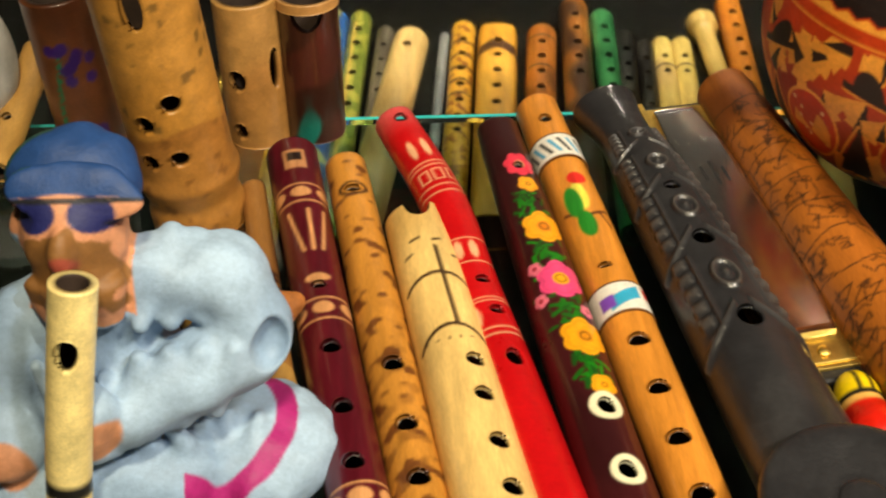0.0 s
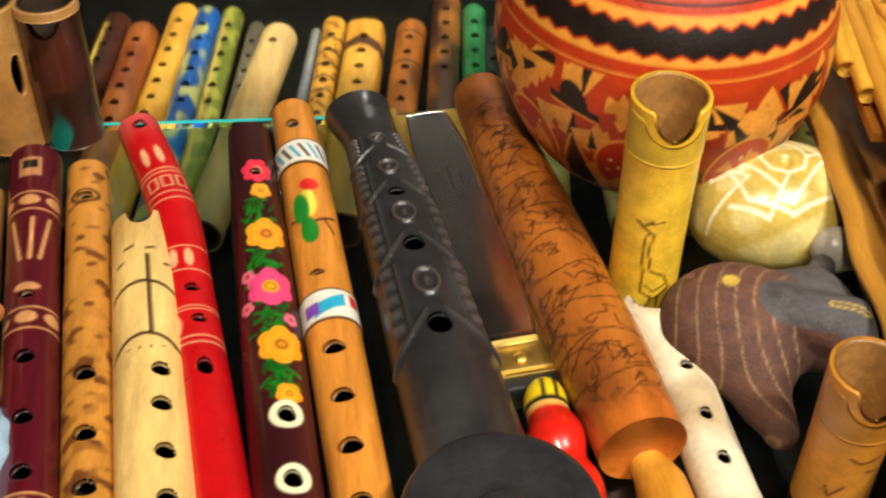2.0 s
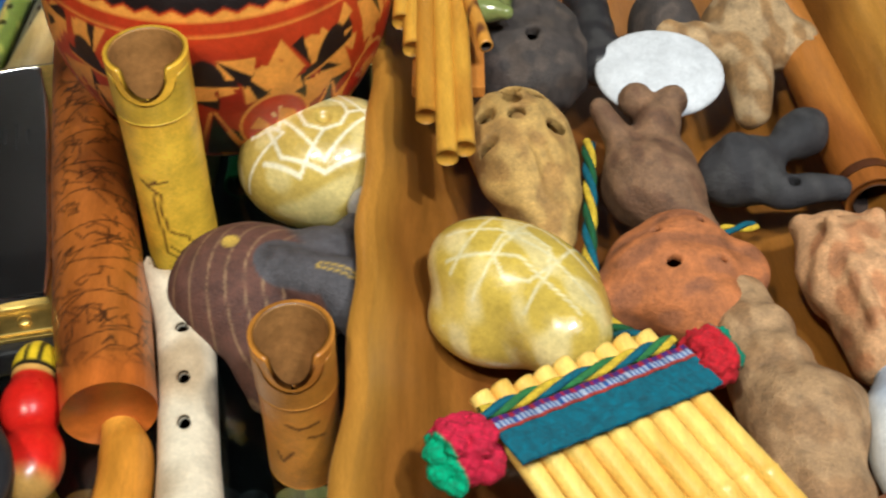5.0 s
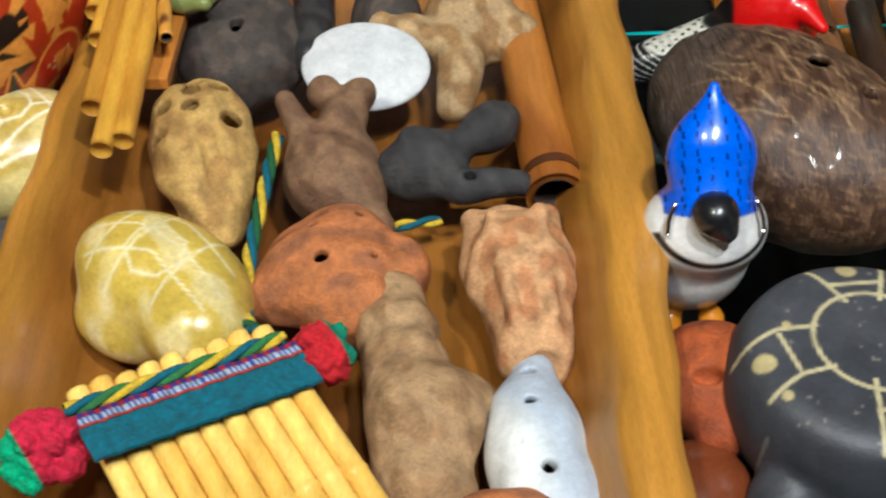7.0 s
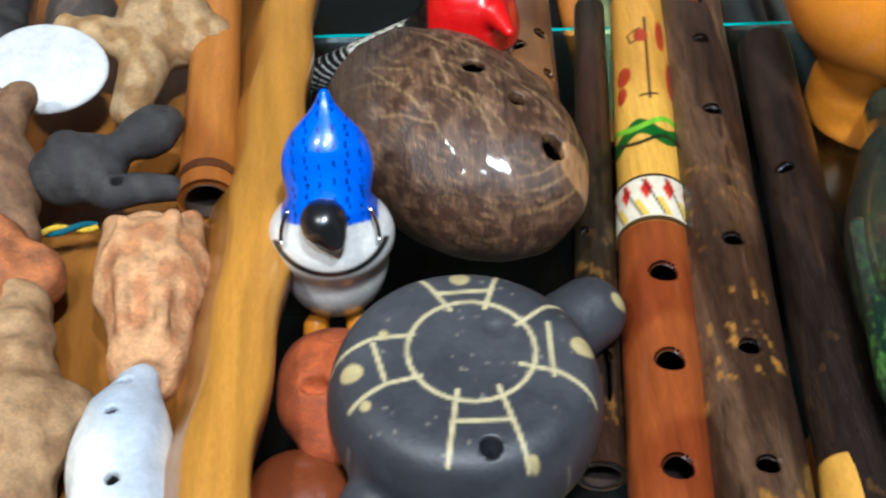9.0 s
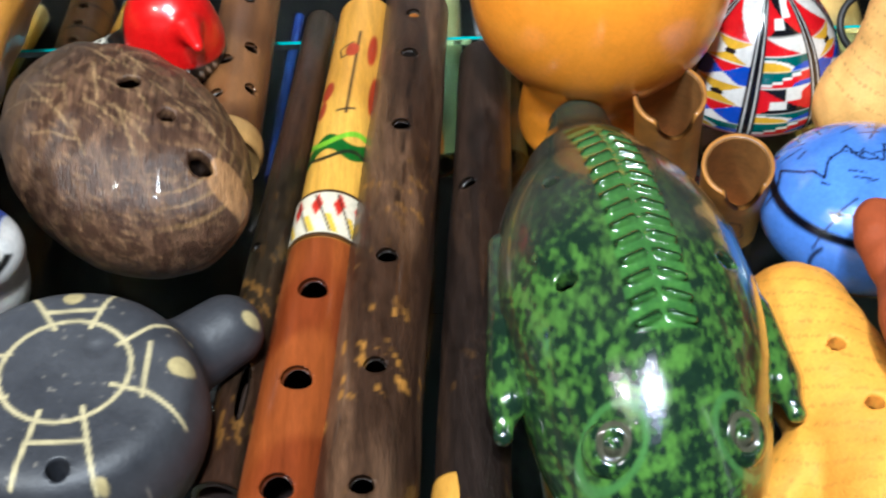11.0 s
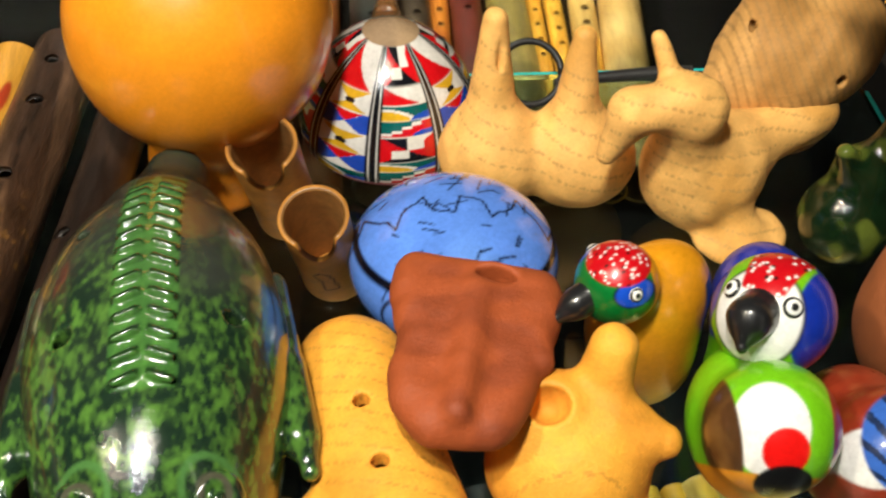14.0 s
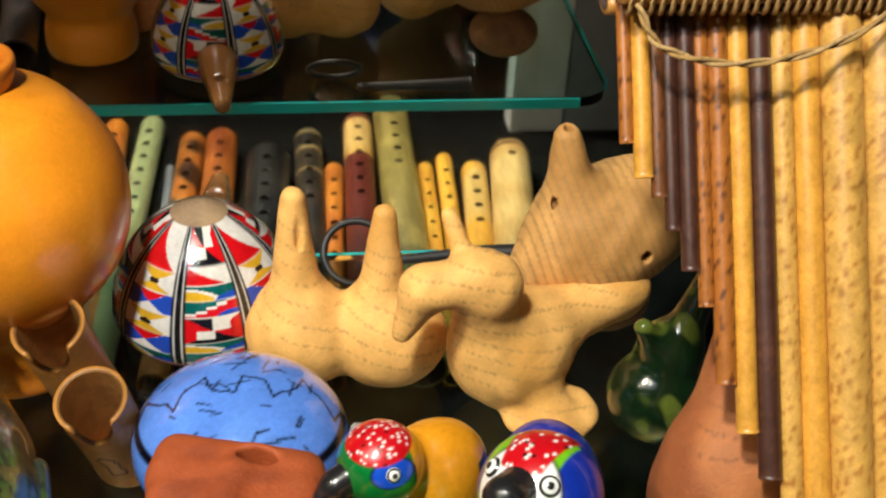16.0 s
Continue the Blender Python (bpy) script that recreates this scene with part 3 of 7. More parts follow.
def ornament(s, a):
    """Height of the raised arches, scallops and rings, from 0 to 1."""
    u = np.abs(a) * 0.022
    out = np.zeros_like(s)
    for s0 in RELIEF_AT:
        arch = s - s0 - 0.009 - 0.9 * u + 10 * u * u
        out = np.maximum(out, 0.8 * np.exp(-(arch / 0.0014) ** 2) * (u > 0.0035) * (u < 0.032))
        scallop = np.abs(np.sin(np.pi * (s - s0) / 0.0062))
        out = np.maximum(out, 1.1 * scallop * np.exp(-((u - 0.0185) / 0.0042) ** 4) * (np.abs(s - s0 - 0.004) < 0.0155))
        out = np.maximum(out, 0.7 * np.exp(-((u - 0.0125) / 0.0011) ** 2) * (np.abs(s - s0 - 0.004) < 0.016))
        d = np.hypot(s - s0, u)
        out = np.maximum(out, 1.1 * np.exp(-((d - 0.0055) / 0.0011) ** 2))
        out = np.maximum(out, 0.9 * np.exp(-(d / 0.0022) ** 2))
    return out


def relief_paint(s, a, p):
    # crests painted a rubbed grey, a highlight put into the colour
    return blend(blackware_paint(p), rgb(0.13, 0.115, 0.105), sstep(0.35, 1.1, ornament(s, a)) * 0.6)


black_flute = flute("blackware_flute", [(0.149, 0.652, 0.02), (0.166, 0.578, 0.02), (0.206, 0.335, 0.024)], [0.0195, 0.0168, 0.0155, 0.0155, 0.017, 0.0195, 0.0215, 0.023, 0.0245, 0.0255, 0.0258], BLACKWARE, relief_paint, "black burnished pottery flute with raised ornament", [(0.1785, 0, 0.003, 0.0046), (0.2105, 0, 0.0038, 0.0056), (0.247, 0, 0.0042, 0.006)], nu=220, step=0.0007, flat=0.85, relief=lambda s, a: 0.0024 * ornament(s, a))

# harmonica in its open case
harm = thing("harmonica", (0.206, 0.545, 0.0), "chrome harmonica in a gold-lined black open case", "harmonica")
HT = 9.0
under(box("reed_plate", (0.1835, 0.4445, 0.0152), (0.2285, 0.657, 0.0172), BRASS, 0.0006, turn_z=HT), harm)
case = under(box("case", (0.183, 0.438, 0.0), (0.229, 0.662, 0.015), CASE, 0.002, turn_z=HT), harm)
for k in (-1, 1):
    under(box("case_lining", (0.206 + k * 0.0205 - 0.0016, 0.452, 0.015), (0.206 + k * 0.0205 + 0.0016, 0.655, 0.0215), BRASS, 0.0005, turn_z=HT), harm)
hl = under(tube("cover_plate", [(0.189, 0.648, 0.016), (0.2215, 0.466, 0.016)], [0.013, 0.0165, 0.0168, 0.0168, 0.0168, 0.0165, 0.013], CHROME, plain(rgb(0.7, 0.7, 0.7)), nu=64, flat=0.45, ends=(False, False), step=0.004, square=0.75, inner=CHROME), harm)
under(box("end_plate", (0.2085, 0.449, 0.014), (0.2405, 0.463, 0.018), BRASS, 0.001, turn_z=HT), harm)
under(lathe("screw", [(0.0, 0.0), (0.003, 0.0), (0.003, 0.0012), (0.0005, 0.002)], BRASS, plain(rgb(0.7, 0.5, 0.2)), (0.2245, 0.456, 0.018), 16, 10), harm)
for n, (u, ln) in enumerate(((0.0, 0.022), (0.006, 0.012), (-0.006, 0.012))):
    under(box("maker_mark", (0.1995 + u - 0.0006, 0.585 - ln / 2, 0.0234), (0.1995 + u + 0.0006, 0.585 + ln / 2, 0.0238), CASE, 0, turn_z=HT), harm)


def engraved_paint(s, a, p):
    c = plain(rgb(0.42, 0.15, 0.022), rgb(0.26, 0.085, 0.014), 70, 9)(s, a, p)
    r = 0.02
    ink = rgb(0.05, 0.018, 0.006)
    rs = np.random.RandomState(11)
    for s0 in np.arange(0.03, 0.25, 0.024):
        wave = 0.0016 * np.sin(a * 3 + s0 * 90)
        c = blend(c, ink, band(s + wave, s0, s0 + 0.0008, 0.0005))
        for n in range(22):
            u, v = rs.uniform(-0.04, 0.04), s0 + rs.uniform(0.005, 0.019)
            pts = [(v, u)]
            for m in range(4):
                pts.append((pts[-1][0] + rs.normal(0, 0.0035), pts[-1][1] + rs.normal(0, 0.004)))
            c = blend(c, ink, inside(stroke(s, a, pts, r, 0.0009), 0.0005) * 0.85)
    return blend(c, rgb(0.5, 0.16, 0.02), sstep(0.252, 0.27, s))


flute("engraved_rainstick", [(0.222, 0.667, 0.02), (0.272, 0.396, 0.022)], [0.016, 0.0175, 0.0185, 0.0195, 0.0205, 0.021, 0.0212, 0.0225, 0.0215, 0.0205], BAMBOO, engraved_paint, "orange bamboo rain stick engraved with small black figures", nu=120, step=0.001, ends=(True, False))

# ---- gourd bowl and the things round it ----


def bowl_paint(s, a, p):
    red, dark, gold = rgb(0.5, 0.06, 0.006), rgb(0.022, 0.012, 0.01), rgb(0.78, 0.36, 0.06)
    z, r = p[:, 2] / 1.2, 0.09
    c = plain(red, rgb(0.34, 0.03, 0.005), 60, 3)(s, a, p)
    x = a * r
    rs = np.random.RandomState(6)
    c = blend(c, dark, 1 - sstep(0.028, 0.029, z + 0.008 * np.abs(np.sin(a * 5))))
    # fans of carved leaves
    for n in range(120):
        x0, z0, th0 = rs.uniform(-0.29, 0.29), rs.uniform(0.03, 0.095), rs.uniform(0, 6.28)
        for m in range(4):
            th, ln = th0 + 0.38 * m, rs.uniform(0.011, 0.019)
            dx, dz = (x - x0) * math.cos(th) + (z - z0) * math.sin(th), -(x - x0) * math.sin(th) + (z - z0) * math.cos(th)
            leaf = np.maximum(np.abs(dz) - 0.0034 * dx / 0.014, np.abs(dx - ln / 2) - ln / 2)
            c = blend(c, gold if (n + m) % 5 else dark, inside(leaf, 0.0004))
    # round red fields with a thin gold edge and small pale dots
    for n in range(9):
        x0, z0 = -0.283 + n * 0.0629, 0.05
        d = np.hypot(x - x0, z - z0) - 0.019
        c = blend(c, rgb(0.56, 0.05, 0.006), inside(d))
        c = blend(c, gold, inside(np.abs(d) - 0.0009, 0.0004))
        for m in range(9):
            q = np.hypot(x - x0 - rs.uniform(-0.012, 0.012), z - z0 - rs.uniform(-0.011, 0.011)) - 0.0012
            c = blend(c, rgb(0.8, 0.55, 0.3), inside(q, 0.0004))
        for m in range(4):
            th, ln = rs.uniform(0, 6.28), 0.014
            dx, dz = (x - x0) * math.cos(th) + (z - z0 + 0.004) * math.sin(th), -(x - x0) * math.sin(th) + (z - z0 + 0.004) * math.cos(th)
            c = blend(c, gold, inside(np.maximum(np.abs(dz) - 0.004 * dx / 0.012, np.abs(dx - ln / 2) - ln / 2), 0.0004))
        # black peak between two fields, and a black hat shape over it
        xm = x - x0 - 0.03145
        c = blend(c, dark, inside(np.maximum(np.abs(xm) - 0.012 * (0.062 - z) / 0.034, np.abs(z - 0.045) - 0.017)))
        c = blend(c, gold, inside(np.abs(np.abs(xm) - 0.014 * (0.066 - z) / 0.034) - 0.0009, 0.0004) * band(z, 0.028, 0.064))
        tilt = 0.3 * math.sin(n * 2.3)
        hx, hz = xm + tilt * (z - 0.08), z - 0.08 + tilt * xm
        c = blend(c, dark, inside(np.minimum(np.maximum(np.hypot(hx, hz * 0.85) - 0.0085, -hz), np.maximum(np.abs(hx) - 0.014, np.abs(hz + 0.0008) - 0.0017))))
        c = blend(c, gold, inside(np.maximum(np.abs(hx) - 0.014, np.abs(hz + 0.0032) - 0.0005), 0.0004))
    for n in range(60):
        x0, z0 = rs.uniform(-0.29, 0.29), rs.uniform(0.01, 0.032)
        th, ln = rs.uniform(-0.5, 0.5), rs.uniform(0.008, 0.016)
        dx, dz = (x - x0) * math.cos(th) + (z - z0) * math.sin(th), -(x - x0) * math.sin(th) + (z - z0) * math.cos(th)
        c = blend(c, gold, inside(np.maximum(np.abs(dz) - (0.0006 if n % 3 else 0.003 * (1 - dx / ln)), np.abs(dx - ln / 2) - ln / 2), 0.0004))
    tooth = 0.0022 * np.abs((x * 160) % 2 - 1)
    c = blend(c, red, band(z, 0.098, 0.107))
    c = blend(c, gold, band(z, 0.1055, 0.1075 + tooth))
    c = blend(c, dark, band(z + 0 * tooth, 0.1085 + tooth, 0.1205 - tooth))
    c = blend(c, gold, band(z, 0.1215 - tooth, 0.124))
    c = blend(c, gold, band(z, 0.0995, 0.1003))
    for s0 in (0.127, 0.131):
        c = blend(c, dark, band(z, s0, s0 + 0.001))
    return c


bowl = thing("carved_gourd_bowl", (0.314, 0.62, 0), "round gourd vessel carved in red, black and gold", "gourd")
under(lathe("body", [(0.004, 0.004), (0.035, 0.009), (0.066, 0.032), (0.085, 0.068), (0.0895, 0.1), (0.083, 0.135), (0.062, 0.168), (0.038, 0.186), (0.03, 0.2)], surface("carved_gourd", None, 0.42, 0.25, 60, bump=0.3, coat=0.04), bowl_paint, (0.314, 0.62, 0), 560, 280, (0, 0, -90)), bowl)


def spout_paint(base, other, marks=()):
    def paint(s, a, p):
        c = plain(base, other, 50, 3)(s, a, p)
        for pts, w, col in marks:
            c = blend(c, col, inside(stroke(s, a, pts, 0.0185, w * 1.4), 0.0004))
        return c

    return paint


INK = rgb(0.16, 0.05, 0.012)
LONGBIRD = [([(0.062, 0.004), (0.066, 0.009), (0.063, 0.012)], 0.001, INK), ([(0.064, 0.006), (0.062, -0.002)], 0.0007, INK), ([(0.066, 0.009), (0.07, 0.003), (0.082, 0.004), (0.094, 0.002), (0.098, -0.006), (0.107, -0.01), (0.113, -0.002), (0.108, 0.006), (0.094, 0.006), (0.08, 0.0075), (0.07, 0.006)], 0.0009, INK), ([(0.112, -0.004), (0.13, -0.006), (0.134, -0.01)], 0.0009, INK), ([(0.112, 0.0), (0.132, 0.003), (0.138, -0.002)], 0.0009, INK), ([(0.104, -0.008), (0.108, -0.001), (0.104, 0.003)], 0.0008, INK)]


def whistle_tube(name, x, y, h, r, base, other, label, marks=(), lean=(0, 0)):
    t = thing(name, (x, y, 0), label, "bamboo whistle", "standing bamboo whistles")
    under(tube("body", [(x + lean[0], y + lean[1], h), (x, y, 0.001)], [r * 1.04, r, r * 0.98, r], BAMBOO, spout_paint(base, other, marks), nu=84, step=0.0011, wall=0.0025, rise=(0, -1, 0), ends=(True, False), notch=(0.015, 0.6), inner=surface("bamboo_inside", (0.42, 0.2, 0.05), 0.6, 0.3, 90)), t)
    f0, f1 = (h - 0.005) / h, (h - 0.028) / h
    if lean[1]:
        return t
    under(tube("mouth_rim", [(x + lean[0] * f0, y + lean[1] * f0 - 0.0006, h * f0), (x + lean[0] * f1, y + lean[1] * f1 - 0.0006, h * f1)], [r * 1.03, r * 1.02], BAMBOO, plain(base * 0.75), nu=60, step=0.0012, wall=0.001, rise=(0, -1, 0), notch=(0.012, 0.85)), t)
    return t


whistle_tube("bamboo_whistle", 0.293, 0.511, 0.13, 0.0178, rgb(0.95, 0.64, 0.06), rgb(0.9, 0.55, 0.045), "yellow bamboo whistle burnt with a long-legged bird", LONGBIRD)
whistle_tube("bamboo_whistle", 0.3555, 0.383, 0.085, 0.0165, rgb(0.66, 0.3, 0.04), rgb(0.5, 0.19, 0.025), "orange bamboo whistle standing upright with burnt marks", [([(0.04, -0.01), (0.042, 0.0), (0.039, 0.006)], 0.001, INK), ([(0.05, -0.012), (0.048, -0.004)], 0.001, INK), ([(0.058, 0.004), (0.066, 0.01), (0.06, 0.013)], 0.001, INK)])
whistle_tube("bamboo_whistle", 1.026, 0.55, 0.07, 0.0172, rgb(0.6, 0.3, 0.07), rgb(0.48, 0.21, 0.05), "brown bamboo whistle standing by a painted egg ocarina", lean=(-0.012, -0.024))
whistle_tube("bamboo_whistle", 1.048, 0.503, 0.064, 0.0162, rgb(0.6, 0.3, 0.07), rgb(0.48, 0.21, 0.05), "brown bamboo whistle with a burnt small bird", [([(0.034, 0.008), (0.03, 0.004), (0.033, -0.001), (0.04, -0.003), (0.05, -0.004), (0.05, 0.004), (0.04, 0.004), (0.034, 0.008)], 0.001, INK)], (-0.01, -0.024))


def sketch(paths, w, ink, base, seed=2, top_only=True):
    """Lines carved on a form, seen from above: paths of (x, y)."""

    def paint(p):
        c = base(p)
        for pts in paths:
            c = blend(c, ink, inside(stroke(p[:, 0], p[:, 1], pts, 1.0, w), 0.0005) * ((p[:, 2] > 0.0) | (not top_only)))
        return c

    return paint


def ring(x, y, r, n=18, r2=None, a0=0, a1=360):
    return [(x + r * math.cos(radians(a)), y + (r2 or r) * math.sin(radians(a))) for a in np.linspace(a0, a1, n)]


rs = np.random.RandomState(3)
turtle_lines = [ring(0, 0, 0.012, 9), ring(0, 0, 0.03, 9), ring(0.0, 0.0, 0.022, 5, 0.026), [(-0.04, -0.02), (-0.02, -0.01), (-0.035, 0.005), (-0.02, 0.01), (-0.032, 0.024)], [(-0.03, -0.02), (-0.012, -0.03), (0.0, -0.012)], [(0.012, 0.0), (0.035, 0.012), (0.02, 0.022), (0.012, 0.036)], [(-0.012, 0), (-0.02, 0.03)], [(-0.036, -0.004), (-0.022, -0.006), (-0.022, 0.008), (-0.036, 0.01), (-0.036, -0.004)]]
STONEY = clay(rgb(0.56, 0.42, 0.11), rgb(0.7, 0.58, 0.25), 200, 4)
white_line = rgb(0.82, 0.76, 0.55)


def stone_turtle(x, y, z, size, turn, label, lines):
    return tagged(sculpt("soapstone_turtle", [ell((0, 0, 0.002), (0.046, 0.037, 0.034)), ell((0.036, -0.018, -0.008), (0.018, 0.016, 0.016), k=0.012), cut(ell((0, -0.004, 0.0365), (0.004, 0.004, 0.004)))], STONE, sketch(lines, 0.0017, white_line, STONEY), (x, y, z), (0, 0, turn), vox=0.0012, floor=-0.028), label, "turtle ocarina", "carved soapstone turtles")


stone_turtle(0.366, 0.545, 0.029, 1, 0, "yellow soapstone turtle ocarina with white carved lines", turtle_lines)
tagged(sculpt("grey_stone_bead", [ell((0, 0, 0), (0.0125, 0.0115, 0.0125))], STONE, clay(rgb(0.3, 0.28, 0.27), rgb(0.55, 0.52, 0.5), 60, 8), (0.388, 0.507, 0.0335), vox=0.001), "small grey stone knob beside a soapstone turtle", "stone")


def shell_paint(p):
    c = clay(rgb(0.17, 0.08, 0.055), rgb(0.11, 0.05, 0.035), 60, 5)(p)
    for n in range(7):
        d = np.abs(np.hypot(p[:, 0] - 0.03, p[:, 1] + 0.01) - 0.026 - 0.0085 * n) - 0.0004
        c = blend(c, rgb(0.45, 0.3, 0.16), inside(d, 0.0005) * 0.7)
    c = blend(c, rgb(0.12, 0.11, 0.115), np.maximum(sstep(0.012, 0.02, p[:, 0] + 0.4 * p[:, 1]), inside(stroke(p[:, 0], p[:, 1], [(0.004, 0.0), (0.03, -0.012), (0.049, -0.04)], 1, 0.026)) * (p[:, 2] > 0.008)))
    return blend(c, rgb(0.6, 0.42, 0.08), inside(np.minimum(np.hypot(p[:, 0] + 0.02, p[:, 1] - 0.012) - 0.004, np.abs(stroke(p[:, 0], p[:, 1], [(0.022, -0.01), (0.036, -0.016)], 1, 0.003)) - 0.0005)))


tagged(sculpt("clay_shell_ocarina", [ell((-0.012, 0.008, 0), (0.04, 0.034, 0.026)), cap((-0.012, -0.012, -0.008), (-0.005, -0.048, -0.012), 0.018, 0.009, k=0.014), ell((0.022, 0.006, 0.004), (0.022, 0.03, 0.022), (0, 0, 20), k=0.005), cap((0.004, 0.0, 0.016), (0.03, -0.012, 0.016), 0.0125, 0.0145, k=0.003), cap((0.03, -0.012, 0.016), (0.049, -0.04, 0.006), 0.0145, 0.0085, k=0.004), cap((0.026, 0.025, 0.006), (0.036, 0.04, 0.006), 0.008, 0.006), cut(ell((-0.034, 0.026, 0.018), (0.003, 0.003, 0.004)))], FIRED, shell_paint, (0.343, 0.457, 0.0265), vox=0.0013, lumps=0.0006, floor=-0.0255), "brown and grey fired clay animal ocarina with scratched rings", "ocarina")


def bone_paint(s, a, p):
    return plain(rgb(0.75, 0.66, 0.5), rgb(0.55, 0.43, 0.28), 110, 3, 0.6)(s, a, p)


flute("bone_flute", [(0.2935, 0.488, 0.016), (0.3, 0.44, 0.0135), (0.309, 0.35, 0.0135), (0.316, 0.29, 0.014)], [0.0178, 0.0162, 0.014, 0.0132, 0.0135, 0.015, 0.0168, 0.0185], BONE, bone_paint, "off-white old bone flute with a broken notched end", [(0.066, 0, 0.0028, 0.0033), (0.089, 0, 0.0026, 0.003), (0.106, 0, 0.0026, 0.003)], nu=60, step=0.0012, rough=0.03, notch=(0.022, 0.8))

tagged(lathe("blackware_dish_ocarina", [(0.012, 0.001), (0.028, 0.012), (0.038, 0.034), (0.041, 0.045), (0.0395, 0.05), (0.034, 0.0515), (0.02, 0.05), (0.012, 0.0492), (0.009, 0.0505), (0.002, 0.0508)], BLACKWARE, lambda s, a, p: blackware_paint(p), (0.204, 0.347, 0), 72, 90), "round black burnished pottery ocarina with a dished top", "ocarina")


def toy_paint(p):
    c = np.tile(rgb(0.7, 0.42, 0.12), (len(p), 1))
    c = blend(c, rgb(0.75, 0.55, 0.01), sstep(0.012, 0.014, p[:, 1]))
    c = blend(c, rgb(0.02, 0.02, 0.015), band(np.abs(p[:, 0] - 0.001), 0.002, 0.004) * sstep(0.012, 0.014, p[:, 1]))
    c = blend(c, rgb(0.02, 0.02, 0.015), band(p[:, 1], 0.011, 0.0135))
    c = blend(c, rgb(0.65, 0.025, 0.01), (1 - sstep(0.006, 0.009, p[:, 1])) * sstep(-0.05, -0.04, p[:, 1]) * sstep(-0.01, -0.006, 0.012 - np.abs(p[:, 0])))
    return c


tagged(sculpt("small_painted_whistle", [ell((0, 0.016, 0), (0.0105, 0.015, 0.0115)), ell((0.002, -0.006, 0.001), (0.0135, 0.017, 0.014)), ell((0.006, -0.034, -0.001), (0.014, 0.02, 0.014))], PAINT, toy_paint, (0.2335, 0.413, 0.0145), vox=0.001, floor=-0.0145), "small yellow and red painted clay whistle", "whistle")
flute("yellow_cane_whistle", [(0.2735, 0.4, 0.012), (0.28, 0.37, 0.012), (0.276, 0.3, 0.012)], [0.007, 0.0115, 0.0125, 0.012], BAMBOO, plain(rgb(0.7, 0.37, 0.05), rgb(0.6, 0.28, 0.03)), "short yellow cane whistle with a slanted end", nu=40, ends=(False, True))

# ---- wooden tray and the clay pieces in it ----


def tray_mesh():
    ys = np.linspace(0.2, 0.72, 90)
    prof = [(-0.1, 0.0), (-0.13, 0.03), (-0.1455, 0.056), (-0.145, 0.062), (-0.139, 0.063), (-0.134, 0.058), (-0.116, 0.035), (-0.098, 0.02), (-0.06, 0.012), (0.0, 0.0105), (0.06, 0.013), (0.084, 0.021), (0.1, 0.036), (0.111, 0.055), (0.117, 0.067), (0.123, 0.07), (0.132, 0.0685), (0.139, 0.065), (0.142, 0.057), (0.135, 0.03), (0.112, 0.0)]
    prof = curve([(x, 0, z) for x, z in prof], 120)[:, [0, 2]]
    verts, n = [], len(prof)
    for y in ys:
        mid = 0.541 - 0.075 * (0.64 - y) + 0.002 * math.sin(y * 30)
        for x, z in prof:
            w = 0.0022 * math.sin(y * 34 + 1.2) + 0.0012 * math.sin(y * 90)
            if x > 0.07:
                w += 0.005 * math.exp(-(((y - 0.47) / 0.05) ** 2)) * (1 if x > 0.12 else 0) - 0.006 * (y - 0.45)
            verts.append((mid + x + w, y, z + (0.0012 * math.sin(y * 55 + x * 20) if z > 0.03 else 0)))
    faces = [(i * n + j, i * n + j + 1, (i + 1) * n + j + 1, (i + 1) * n + j) for i in range(len(ys) - 1) for j in range(n - 1)]
    faces += [(i * n + n - 1, i * n, (i + 1) * n, (i + 1) * n + n - 1) for i in range(len(ys) - 1)]
    faces += [list(range(n))[::-1], list(range((len(ys) - 1) * n, len(ys) * n))]
    v = np.array(verts)
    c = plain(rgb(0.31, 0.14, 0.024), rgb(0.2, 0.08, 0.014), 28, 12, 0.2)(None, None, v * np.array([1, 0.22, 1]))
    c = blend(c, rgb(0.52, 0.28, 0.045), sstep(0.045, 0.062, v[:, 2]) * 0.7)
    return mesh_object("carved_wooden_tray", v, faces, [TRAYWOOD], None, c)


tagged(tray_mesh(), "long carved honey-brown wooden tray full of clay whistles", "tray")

CLAYS = {"tan": (rgb(0.4, 0.22, 0.09), rgb(0.28, 0.14, 0.055)), "brown": (rgb(0.27, 0.16, 0.085), rgb(0.2, 0.11, 0.058)), "orange": (rgb(0.5, 0.2, 0.065), rgb(0.38, 0.16, 0.065)), "grey": (rgb(0.085, 0.068, 0.058), rgb(0.13, 0.1, 0.08)), "black": (rgb(0.05, 0.046, 0.047), rgb(0.075, 0.07, 0.068)), "peach": (rgb(0.6, 0.36, 0.18), rgb(0.5, 0.25, 0.11)), "cream": (rgb(0.48, 0.34, 0.18), rgb(0.36, 0.22, 0.09)), "white": (rgb(0.74, 0.74, 0.71), rgb(0.46, 0.5, 0.56))}


def ocarina(name, kind, prims, at, label, deg=(0, 0, 0), mat=None, lumps=0.0006, category="ocarina", paint=None, vox=0.0013, seed=1, floor=None):
    return tagged(sculpt(name, prims, mat or FIRED, paint or clay(*CLAYS[kind], 330, seed, 0.3), at, deg, vox, lumps, 260, floor, seed), label, category, "clay whistles in the tray" if 0.39 < at[0] < 0.67 else "")


def hole(x, y, z, r=0.003, deep=0.02):
    return cut(cap((x, y, z + 0.008), (x, y, z - deep), r, r, 0.001))


